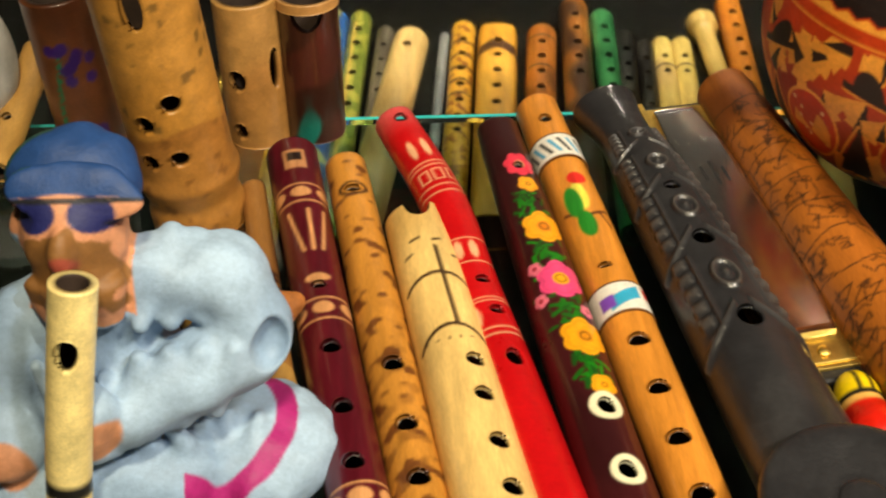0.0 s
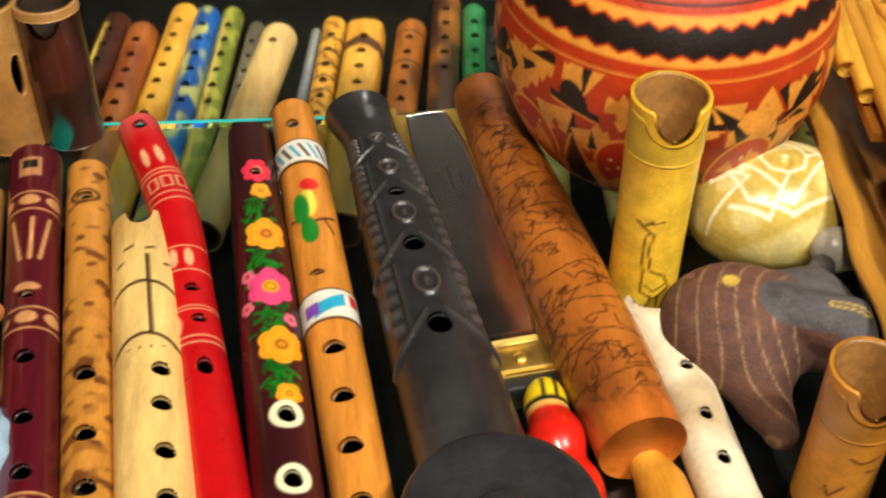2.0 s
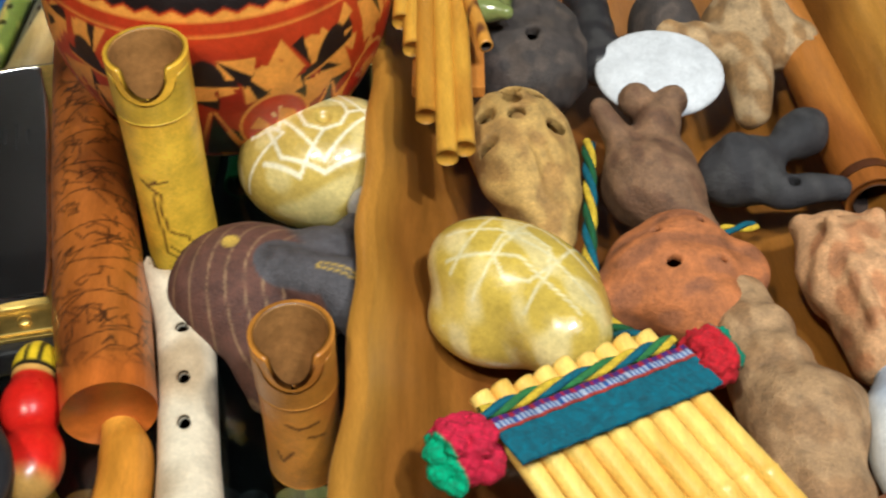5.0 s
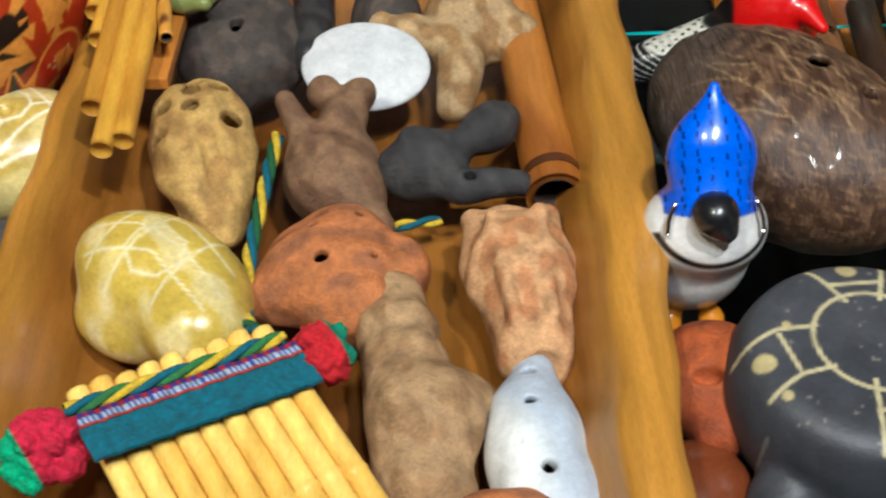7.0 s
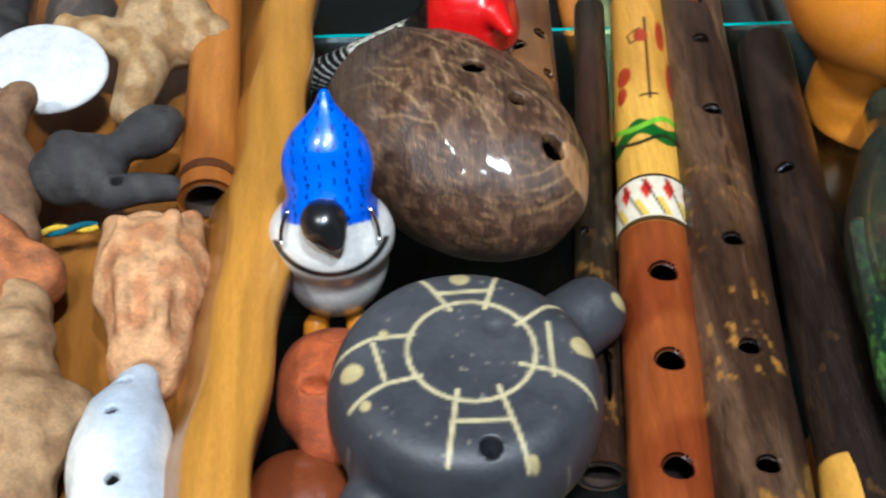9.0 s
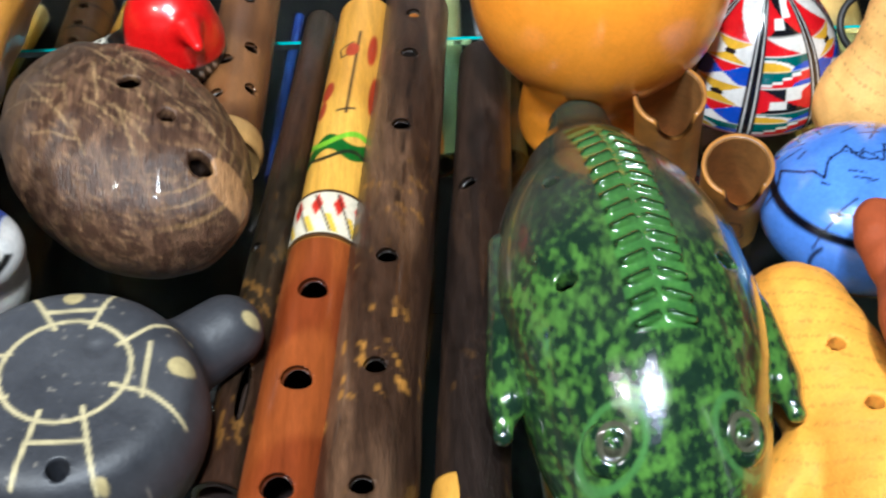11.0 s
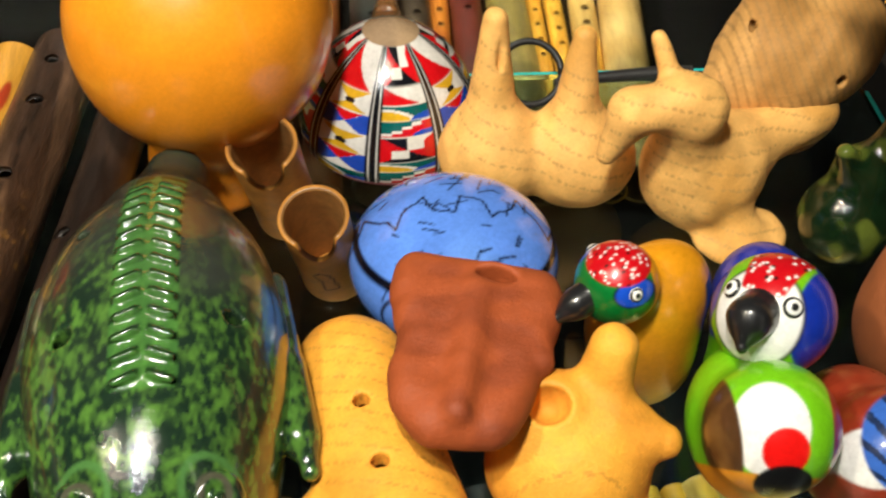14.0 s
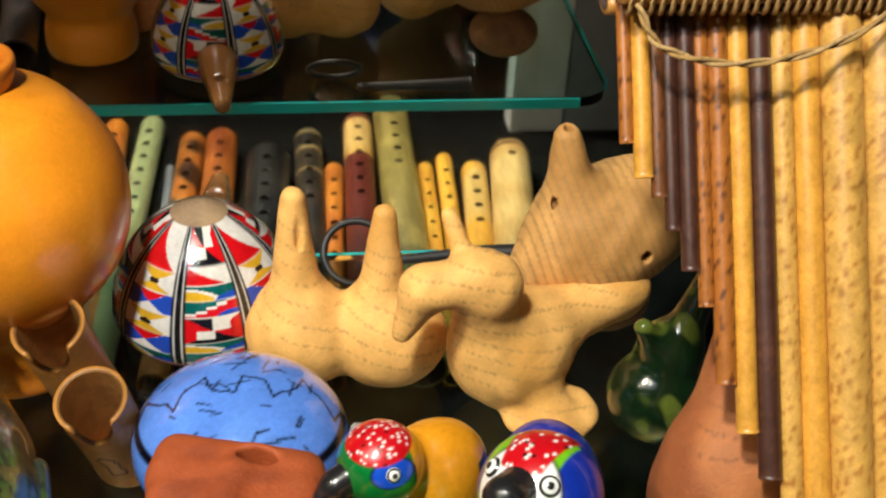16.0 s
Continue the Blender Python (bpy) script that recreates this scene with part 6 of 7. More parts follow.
def ink_paint(p):
    c = clay(rgb(0.14, 0.28, 0.72), rgb(0.18, 0.34, 0.76), 50, 5)(p)
    x, y, z = p.T
    rs = np.random.RandomState(12)
    ink = rgb(0.008, 0.008, 0.015)
    for n in range(150):
        x0, y0 = rs.uniform(-0.045, 0.045), rs.uniform(-0.04, 0.045)
        th = rs.choice([0.3, 1.3, 2.6]) + rs.normal(0, 0.2)
        ln = rs.uniform(0.004, 0.012)
        if (n % 3 == 0) or y0 > 0.015:
            c = blend(c, ink, inside(stroke(x, y, [(x0, y0), (x0 + ln * math.cos(th), y0 + ln * math.sin(th))], 1, 0.0009), 0.0004) * (z > -0.01) * 0.9)
    ridge = [(u, 0.0 + 0.006 * math.sin(u * 260) + 0.003 * math.sin(u * 700)) for u in np.linspace(-0.05, 0.05, 30)]
    c = blend(c, ink, inside(stroke(x, y, ridge, 1, 0.0011), 0.0004) * (z > 0))
    c = blend(c, ink, inside(np.abs(np.hypot(x / 0.051, y / 0.048) - 0.93) * 0.05 - 0.0012) * (z > -0.02) * (y < 0.01))
    return c


tagged(sculpt("blue_inked_ocarina", [ell((0, 0, 0), (0.051, 0.05, 0.036))], GLAZE, ink_paint, (1.105, 0.476, 0.036), vox=0.0011, floor=-0.035), "glossy blue ocarina inked with a landscape", "ocarina")
tagged(sculpt("combed_clay_ocarina", [cap((-0.006, 0.042, 0.0), (0.012, -0.06, 0.0), 0.0265, 0.031), cap((-0.02, -0.034, -0.006), (-0.046, -0.06, -0.014), 0.016, 0.012), cut(cap((-0.006, 0.03, -0.002), (0.01, -0.05, -0.002), 0.019, 0.023, 0.002)), hole(-0.004, 0.005, 0.029, 0.0036, 0.02), hole(0.002, -0.027, 0.03, 0.0038, 0.02), hole(0.008, -0.056, 0.031, 0.0038, 0.02)], SMOOTHCLAY, stippled(SUN, SUN2, 0.0085, (0.35, 1, 0.25), 7), (1.059, 0.368, 0.031), (0, 0, 0), 0.0012, 0.0003, 300, -0.0305), "bright ochre clay ocarina with combed bands", "ocarina")
tagged(sculpt("face_mask_whistle", [cap((a, y, -0.001 * n), (b, y - 0.006 + 0.001 * n, -0.001 * n), 0.0085, 0.0085, k=0.014) for n, (y, a, b) in enumerate(((0.042, -0.022, 0.03), (0.028, -0.024, 0.03), (0.014, -0.021, 0.027), (0.0, -0.019, 0.021), (-0.014, -0.023, 0.018), (-0.028, -0.022, 0.014), (-0.04, -0.014, 0.007)))] + [cap((0.003, 0.024, 0.0075), (-0.006, -0.042, 0.006), 0.003, 0.004, k=0.009), cap((0.027, 0.004, 0), (0.029, -0.008, 0), 0.006, 0.005, k=0.004), ell((0.013, 0.0375, 0.008), (0.01, 0.003, 0.003), (0, 0, -12), 0.002), cut(ell((0.011, 0.033, 0.006), (0.009, 0.0042, 0.02), (0, 0, -12)))], SMOOTHCLAY, clay(rgb(0.36, 0.09, 0.02), rgb(0.29, 0.07, 0.016), 170, 8), (1.099, 0.379, 0.083), (-4, 3, -6), 0.0012, 0.0002, 300), "red-brown terracotta face mask whistle lying on other whistles", "mask whistle")
tagged(sculpt("pouched_bear_whistle", [ell((0, 0, 0), (0.035, 0.034, 0.034)), ell((-0.01, 0.008, 0.018), (0.024, 0.02, 0.024)), cap((0.012, 0.012, 0.024), (0.016, 0.018, 0.05), 0.012, 0.01, k=0.008), cap((0.018, 0.002, 0.018), (0.037, -0.006, 0.018), 0.016, 0.007, k=0.01), cut(ell((-0.012, -0.002, 0.042), (0.0095, 0.0085, 0.016), (25, 0, 0))), cap((0.02, -0.026, -0.008), (0.045, -0.026, -0.012), 0.009, 0.007), ell((-0.004, -0.034, -0.016), (0.034, 0.02, 0.02))], SMOOTHCLAY, stippled(SUN, SUN2, 0.009, (0.1, 1, 0.1), 8, -0.06, -0.02), (1.14, 0.352, 0.037), (0, 0, 0), 0.0012, 0.0003, 300, -0.036), "bright ochre clay animal whistle with a hollow pouch", "clay whistle")


def parrot(x, y, z, r, turn, label, paint, size=1.0):
    """A round painted bird whistle that looks up and out; its mask is painted towards -y and up."""
    r, draw = r * size, paint
    paint = lambda p: draw(p / size)
    t = thing("parrot_whistle", (x, y, 0), label, "parrot whistle", "painted parrot whistles")
    under(sculpt("body", [ell((0, 0, 0), (r, r, r * 1.02)), ell((0, r * 0.85, -r * 0.9), (r * 1.05, r * 1.4, r * 1.1), k=0.01), cap((0, r * 1.2, -r * 0.9), (0, r * 2.2, -r * 1.3), r * 0.5, r * 0.28, k=0.01)], PAINT, paint, (x, y, z), (0, 0, turn), 0.0009, floor=-z + 0.001), t)
    return t


def facing(p):
    """Picture-like places on a bird's face: across, up, and how much it faces out."""
    return p[:, 0], p[:, 1] * 0.76 + p[:, 2] * 0.65, -p[:, 1] * 0.65 + p[:, 2] * 0.76


RED, GREEN, LIME, BLUE, GOLD, BLACK, WHITE = rgb(0.5, 0.006, 0.015), rgb(0.008, 0.19, 0.04), rgb(0.2, 0.5, 0.01), rgb(0.015, 0.045, 0.36), rgb(0.66, 0.31, 0.012), rgb(0.012, 0.012, 0.013), rgb(0.78, 0.77, 0.75)


def parrot_three(p):
    u, v, w = facing(p)
    c = np.tile(LIME, (len(p), 1))
    c = blend(c, WHITE, inside(np.hypot((u + 0.006) / 0.8, v - 0.0) - 0.019) * (w > 0))
    c = blend(c, rgb(0.66, 0.012, 0.008), inside(np.hypot(u - 0.0, v + 0.008) - 0.0095) * (w > 0))
    c = blend(c, rgb(0.1, 0.05, 0.02), inside(u + 0.018 + 0.2 * v) * (w > -0.01))
    c = blend(c, rgb(0.3, 0.02, 0.02), inside(0.02 - u - 0.1 * v) * (w > -0.01))
    c = blend(c, GOLD, inside(v + 0.018))
    return blend(c, BLACK, inside(np.hypot(u - 0.002, (v + 0.021) * 1.6) - 0.012) * (w > 0))


def parrot_four(p):
    u, v, w = facing(p)
    c = np.tile(rgb(0.3, 0.05, 0.02), (len(p), 1))
    face = inside(np.hypot(u, v - 0.004) - 0.021)
    c = blend(c, WHITE, inside(np.hypot(u + 0.016, v) - 0.012))
    c = blend(c, rgb(0.06, 0.16, 0.5), face)
    return blend(c, BLACK, face * (np.sin(np.arctan2(v + 0.02, u) * 26) > 0.55) * 0.8)




def unit(*v):
    v = np.array(v, float)
    return v / np.linalg.norm(v)


def turned_parrot(at, r, fwd, up, label, paint, body, beak, eyes):
    """A parrot whistle whose head looks along fwd; body, beak and eyes are given in its own side, up and forward axes."""
    f = unit(*fwd)
    u = unit(*(np.array(up, float) - f * (np.array(up, float) @ f)))
    axes = np.array([np.cross(u, f) * -1, u, f])
    at = np.array(at, float)
    t = thing("parrot_whistle", (at[0], at[1], 0), label, "parrot whistle", "painted parrot whistles")
    under(sculpt("body", [ell((0, 0, 0), (r, r, r))] + body, PAINT, lambda p: paint(p @ axes.T / r, p), at, (0, 0, 0), 0.0008, floor=-at[2] + 0.001), t)
    pts = [np.array(q) @ axes * r for q in beak]
    under(sculpt("beak", [cap(pts[0], pts[1], r * 0.4, r * 0.34, 0.004), cap(pts[1], pts[2], r * 0.34, r * 0.1, 0.004)], PAINT, clay(rgb(0.022, 0.022, 0.024), rgb(0.035, 0.034, 0.034)), at, (0, 0, 0), 0.0006), t)
    for q in eyes:
        d = unit(*(np.array(q) @ axes))

        def eye_paint(p, d=d):
            k = np.linalg.norm(p - d * r * 0.16, axis=1)
            c = np.tile(rgb(0.8, 0.8, 0.78), (len(p), 1))
            c = blend(c, rgb(0.01, 0.01, 0.01), inside(np.abs(k - r * 0.15) - r * 0.025, 0.0003))
            return blend(c, rgb(0.01, 0.01, 0.01), inside(k - r * 0.07, 0.0003))

        under(sculpt("eye", [ell((0, 0, 0), (r * 0.2,) * 3)], PAINT, eye_paint, tuple(at + d * r * 0.89), vox=0.0004), t)
    return t


def specks(q, c, mask, seed):
    rs = np.random.RandomState(seed)
    for n in range(420):
        d = rs.normal(size=3)
        d /= np.linalg.norm(d)
        if d[1] > 0.2:
            c = blend(c, rgb(0.8, 0.76, 0.74) if n % 4 else rgb(0.03, 0.01, 0.01), inside(np.linalg.norm((q - d) * np.array([1, 1.4, 0.7]), axis=1) - 0.034, 0.016) * mask)
    return c


def redcap_paint(q, p):
    s, u, f = q.T
    head = np.linalg.norm(q, axis=1) < 1.08
    c = np.tile(GOLD, (len(q), 1))
    c = blend(c, rgb(0.02, 0.06, 0.03), inside((f + 2.3) * 0.01) * (u < -0.6))
    c = blend(c, GREEN, head * sstep(-0.42, -0.38, f) * (u < 0.75))
    c = blend(c, BLACK, head * inside((np.abs(f + 0.4) - 0.03) * 0.02) * (u < 0.45))
    for k in (-1, 1):
        d = np.linalg.norm((q - unit(k * 0.84, 0.44, 0.16)) * np.array([1, 1.3, 0.75]), axis=1)
        c = blend(c, BLACK, head * inside((np.abs(d - 0.4) - 0.03) * 0.02))
        c = blend(c, rgb(0.02, 0.1, 0.55), head * inside((d - 0.39) * 0.02))
    top = head * sstep(0.65, 0.69, u + 0.1 * f) * (f > -0.7)
    c = blend(c, RED, top)
    return specks(q, c, top, 2)


def whiteface_paint(q, p):
    s, u, f = q.T
    c = np.tile(LIME, (len(q), 1))
    c = blend(c, BLUE, sstep(-0.03, 0.03, np.abs(s - 0.1) - 0.62 - 0.3 * np.clip(-u - 0.1, 0, 1)) * sstep(-0.85, -0.75, u))
    c = blend(c, BLUE, sstep(0.0, 0.06, -f + 0.1) * sstep(-0.5, -0.44, u))
    d = np.hypot(s, (u + 0.04) * 0.9)
    c = blend(c, BLACK, inside((np.abs(d - 0.7) - 0.022) * 0.02) * (f > 0))
    c = blend(c, WHITE, inside((d - 0.69) * 0.02) * (f > 0))
    top = sstep(0.32, 0.36, u) * inside((np.abs(s - 0.02) - 0.34 - 0.2 * (u - 0.3)) * 0.02) * (f > -0.35)
    c = blend(c, RED, top)
    return specks(q, c, top, 5)


turned_parrot((1.163, 0.402, 0.091), 0.0178, (-0.9, -0.42, 0.0), (0, 0, 1), "painted clay parrot with a red cap and green throat", redcap_paint, [ell((0.021, 0.014, -0.03), (0.027, 0.022, 0.034), (0, 24, 20), k=0.006), ell((0.024, 0.016, -0.062), (0.024, 0.022, 0.03), k=0.016)], [(0, -0.02, 0.75), (0, -0.16, 1.15), (0, -0.42, 1.75)], [(0.84, 0.44, 0.16), (-0.84, 0.44, 0.16)])
turned_parrot((1.226, 0.384, 0.087), 0.0256, (-0.6, -0.52, 0.6), (0.4, 0.65, 0.63), "lime green clay parrot with a white face and red cap", whiteface_paint, [ell((0.012, 0.03, -0.03), (0.024, 0.032, 0.03), k=0.012), ell((0.008, 0.02, -0.062), (0.02, 0.024, 0.03), k=0.01)], [(0, 0.02, 0.8), (0, -0.1, 1.12), (-0.06, -0.52, 1.3)], [(0.5, 0.26, 0.82), (-0.5, 0.26, 0.82)])
parrot(1.2125, 0.333, 0.077, 0.0285, -10, "painted clay bird with a lime head and red cheek", parrot_three, 0.93)
parrot(1.268, 0.332, 0.058, 0.027, 0, "painted clay bird with a blue striped face", parrot_four)
tagged(sculpt("green_cat_whistle", [ell((0, 0, 0), (0.026, 0.024, 0.026)), ell((0.004, 0.004, 0.026), (0.018, 0.017, 0.017)), cap((0.01, 0.006, 0.036), (0.018, 0.008, 0.066), 0.01, 0.0065), cap((-0.008, 0.0, 0.036), (-0.014, -0.002, 0.046), 0.007, 0.005)], GLAZE, clay(rgb(0.012, 0.03, 0.012), rgb(0.12, 0.15, 0.03), 240, 5, 0.5), (1.316, 0.505, 0.0265), vox=0.0012, floor=-0.026), "dark green glazed clay cat whistle", "cat whistle")
tagged(sculpt("peach_clay_vessel", [ell((0, 0, 0), (0.033, 0.033, 0.046)), cap((0.004, 0.012, 0.028), (0.017, 0.04, 0.074), 0.022, 0.0175, k=0.016)], SMOOTHCLAY, stippled(rgb(0.44, 0.18, 0.06), rgb(0.34, 0.12, 0.04), 0.008, (0, 0.2, 1), 9, 0.03, 0.2), (1.318, 0.412, 0.0465), vox=0.0014, lumps=0.0005, floor=-0.046), "peach clay vessel with a pricked neck", "clay vessel")

# large panpipes with a bound top, leaning back
big = thing("large_panpipes", (1.33, 0.36, 0.0), "large bamboo panpipes bound with cane and cord", "panpipes")
lean = np.array([0, -0.574, -0.819])
top = np.array([0.0, 0.5, 0.262])
COLS = {"s": (rgb(0.2, 0.08, 0.025), rgb(0.09, 0.035, 0.015)), "y": (rgb(0.66, 0.36, 0.06), rgb(0.58, 0.3, 0.05)), "d": (rgb(0.085, 0.035, 0.022), rgb(0.12, 0.05, 0.03)), "m": (rgb(0.4, 0.16, 0.03), rgb(0.14, 0.05, 0.015)), "p": (rgb(0.62, 0.38, 0.1), rgb(0.42, 0.2, 0.04))}
for x0, x1, end, kind in ((1100, 1124, 240, "m"), (1122, 1154, 297, "y"), (1151, 1177, 330, "s"), (1173, 1199, 385, "d"), (1198, 1229, 452, "d"), (1226, 1253, 512, "m"), (1250, 1285, 640, "m"), (1283, 1320, 722, "y"), (1318, 1358, 800, "d"), (1356, 1395, 900, "p"), (1392, 1440, 960, "y"), (1437, 1508, 1040, "p"), (1505, 1580, 1060, "p"), (1578, 1650, 1080, "p")):
    x = 1.3225 + ((x0 + x1) / 2 - 1355) * 0.000243
    r = (x1 - x0) * 0.000243 / 2
    ln = 0.012 + (end - 60) * 0.000243
    off = np.array([x, 0, 0]) + top + np.array([0, 0.819, -0.574]) * -r
    e = off + lean * (ln + 0.015)
    under(tube("cane", [tuple(off), tuple(e)], [r, r], BAMBOO, plain(*COLS[kind], 1400, x0 % 11, 0.75), nu=28, step=0.002, wall=min(0.002, r * 0.4), ends=(True, False), rise=(0, -1, 0), inner=bpy.data.materials["cane_bore"]), big)
for k, d in ((0, 0.012), (1, 0.012)):
    n = np.array([0, -0.819, 0.574]) * (0.016 if k == 0 else -0.006)
    a = np.array([1.258, 0, 0]) + top + lean * d + n
    under(tube("binding_strip", [tuple(a), tuple(a + np.array([0.135, 0, 0]))], [0.0085, 0.0085], BAMBOO, plain(rgb(0.5, 0.27, 0.07), rgb(0.36, 0.17, 0.04), 90), nu=20, step=0.003, flat=0.6), big)
for n in range(30):
    x = 1.262 + n * 0.0042
    c = np.array([x, 0, 0]) + top + lean * 0.012 + np.array([0, -0.819, 0.574]) * 0.016
    pts = [tuple(c + 0.0095 * (math.cos(a) * -lean * 1.0 + math.sin(a) * np.array([0.15 * math.cos(a), -0.819, 0.574]))) for a in np.linspace(-0.6, 3.7, 9)]
    under(tube("lashing", pts, [0.0011, 0.0011], WOOL, plain(rgb(0.5, 0.33, 0.13)), nu=6, step=0.002, wall=0.0003, inner=WOOL), big)
c0 = top + lean * 0.02 + np.array([0, -0.819, 0.574]) * 0.028
cord("", [tuple(c0 + np.array([1.262, 0, 0])), tuple(c0 + np.array([1.272, 0, 0]) + lean * 0.017), tuple(c0 + np.array([1.305, 0, 0]) + lean * 0.023), tuple(c0 + np.array([1.345, 0, 0]) + lean * 0.014), tuple(c0 + np.array([1.385, 0, 0]) - lean * 0.01)], 0.0016, [rgb(0.5, 0.34, 0.15), rgb(0.42, 0.27, 0.1)], "", parent=big, turns=40)

# black ring and stick by the shelf's edge
tagged(tube("black_rubber_ring", [(1.171 + 0.0195 * math.cos(a), 0.655 + 0.014 * math.sin(a), 0.0155 + 0.0135 * math.sin(a)) for a in np.linspace(0, 2 * math.pi, 25)], [0.0022, 0.0022], CASE, plain(rgb(0.02, 0.02, 0.02)), nu=12, step=0.003, wall=0.0008, rise=(0.1, -0.7, 0.7)), "small black rubber ring leaning at the glass edge", "ring")
tagged(tube("black_stick", [(1.188, 0.661, 0.004), (1.245, 0.664, 0.006), (1.275, 0.663, 0.006)], [0.0025, 0.0045, 0.0055], CASE, plain(rgb(0.02, 0.02, 0.02)), nu=16, step=0.003), "thin black stick lying on the glass edge", "stick")

# ---- small flutes lying on the lower shelf, seen in the mirror ----
ORG, LEMON, OLIVE, PALE = rgb(0.5, 0.19, 0.03), rgb(0.72, 0.42, 0.06), rgb(0.24, 0.22, 0.08), rgb(0.7, 0.5, 0.24)
BURNT = rgb(0.06, 0.025, 0.012)
LOWER = -0.365
# colours, blotches, blotch size, finger holes, cross bands, label
STYLES = {
    "gold": (rgb(0.05, 0.015, 0.012), rgb(0.1, 0.03, 0.02), 90, 3, (), "nearly black lacquered flute with a gilt stripe"),
    "rust": (rgb(0.38, 0.13, 0.025), rgb(0.28, 0.08, 0.018), 60, 6, (), "rust-brown cane flute lying on the lower shelf"),
    "lemon": (LEMON, rgb(0.62, 0.34, 0.05), 50, 7, (), "yellow bamboo flute lying on the lower shelf"),
    "blue": (rgb(0.02, 0.12, 0.42), rgb(0.5, 0.5, 0.2), 240, 6, (), "blue flute painted with small pale flowers"),
    "green": (rgb(0.2, 0.24, 0.05), rgb(0.42, 0.4, 0.1), 200, 6, (), "olive green glittering flute with a pale strip"),
    "grey": (rgb(0.2, 0.17, 0.13), rgb(0.14, 0.12, 0.1), 80, 4, (), "grey-brown slim cane flute"),
    "pale": (PALE, rgb(0.62, 0.42, 0.18), 40, 1, (), "wide pale cane whistle with a rounded head"),
    "rod": (rgb(0.2, 0.22, 0.25), rgb(0.3, 0.31, 0.33), 60, 0, (), "thin grey metal rod"),
    "rodblue": (rgb(0.02, 0.06, 0.3), rgb(0.04, 0.1, 0.4), 60, 0, (), "thin dark blue rod"),
    "banded": (LEMON, rgb(0.34, 0.13, 0.02), 420, 7, (0.05, 0.075, 0.1, 0.125, 0.15), "yellow bamboo flute scorched with thin dark bands"),
    "capped": (rgb(0.74, 0.42, 0.07), rgb(0.68, 0.36, 0.05), 40, 6, (), "wide eight-sided yellow whistle with a dark scalloped band"),
    "burnt": (rgb(0.42, 0.16, 0.025), BURNT, 70, 5, (0.03, 0.09), "orange cane flute with burnt dark rings"),
    "burnt2": (rgb(0.09, 0.04, 0.02), rgb(0.36, 0.15, 0.03), 80, 5, (), "dark burnt cane flute with orange patches"),
    "jade": (rgb(0.04, 0.2, 0.08), rgb(0.07, 0.26, 0.12), 60, 5, (), "jade green painted flute"),
    "black": (rgb(0.02, 0.018, 0.018), rgb(0.04, 0.035, 0.032), 60, 5, (), "black wooden flute lying among paler ones"),
    "twin": (rgb(0.76, 0.58, 0.22), PALE, 40, 2, (0.06,), "short pale cane pipe lashed beside another"),
    "mushroom": (rgb(0.72, 0.52, 0.2), PALE, 40, 0, (), "pale turned whistle with a mushroom head"),
    "orange": (rgb(0.58, 0.23, 0.03), rgb(0.46, 0.16, 0.025), 60, 6, (), "orange cane flute with round finger holes"),
    "pale2": (rgb(0.68, 0.48, 0.18), LEMON, 40, 4, (), "pale bamboo flute on the dark lower shelf"),
    "olive": (rgb(0.3, 0.24, 0.08), rgb(0.42, 0.34, 0.12), 90, 5, (), "olive-brown wide cane flute with large holes"),
    "carved": (rgb(0.22, 0.1, 0.035), rgb(0.12, 0.05, 0.02), 150, 4, (0.04, 0.08), "brown carved flute with ringed pattern"),
    "sage": (rgb(0.36, 0.4, 0.22), rgb(0.3, 0.34, 0.17), 40, 7, (), "sage green painted flute with many holes"),
    "darkband": (rgb(0.03, 0.024, 0.022), rgb(0.07, 0.05, 0.035), 60, 5, (), "black flute with pale worn rings"),
    "cream": (rgb(0.72, 0.5, 0.2), rgb(0.66, 0.44, 0.15), 40, 6, (), "cream flute with dark red ends"),
    "yellow": (rgb(0.78, 0.47, 0.07), rgb(0.72, 0.4, 0.05), 40, 5, (), "small bright yellow cane flute"),
    "stout": (rgb(0.72, 0.53, 0.24), rgb(0.64, 0.44, 0.17), 40, 1, (), "stout cream cane whistle with a brown ringed head"),
}


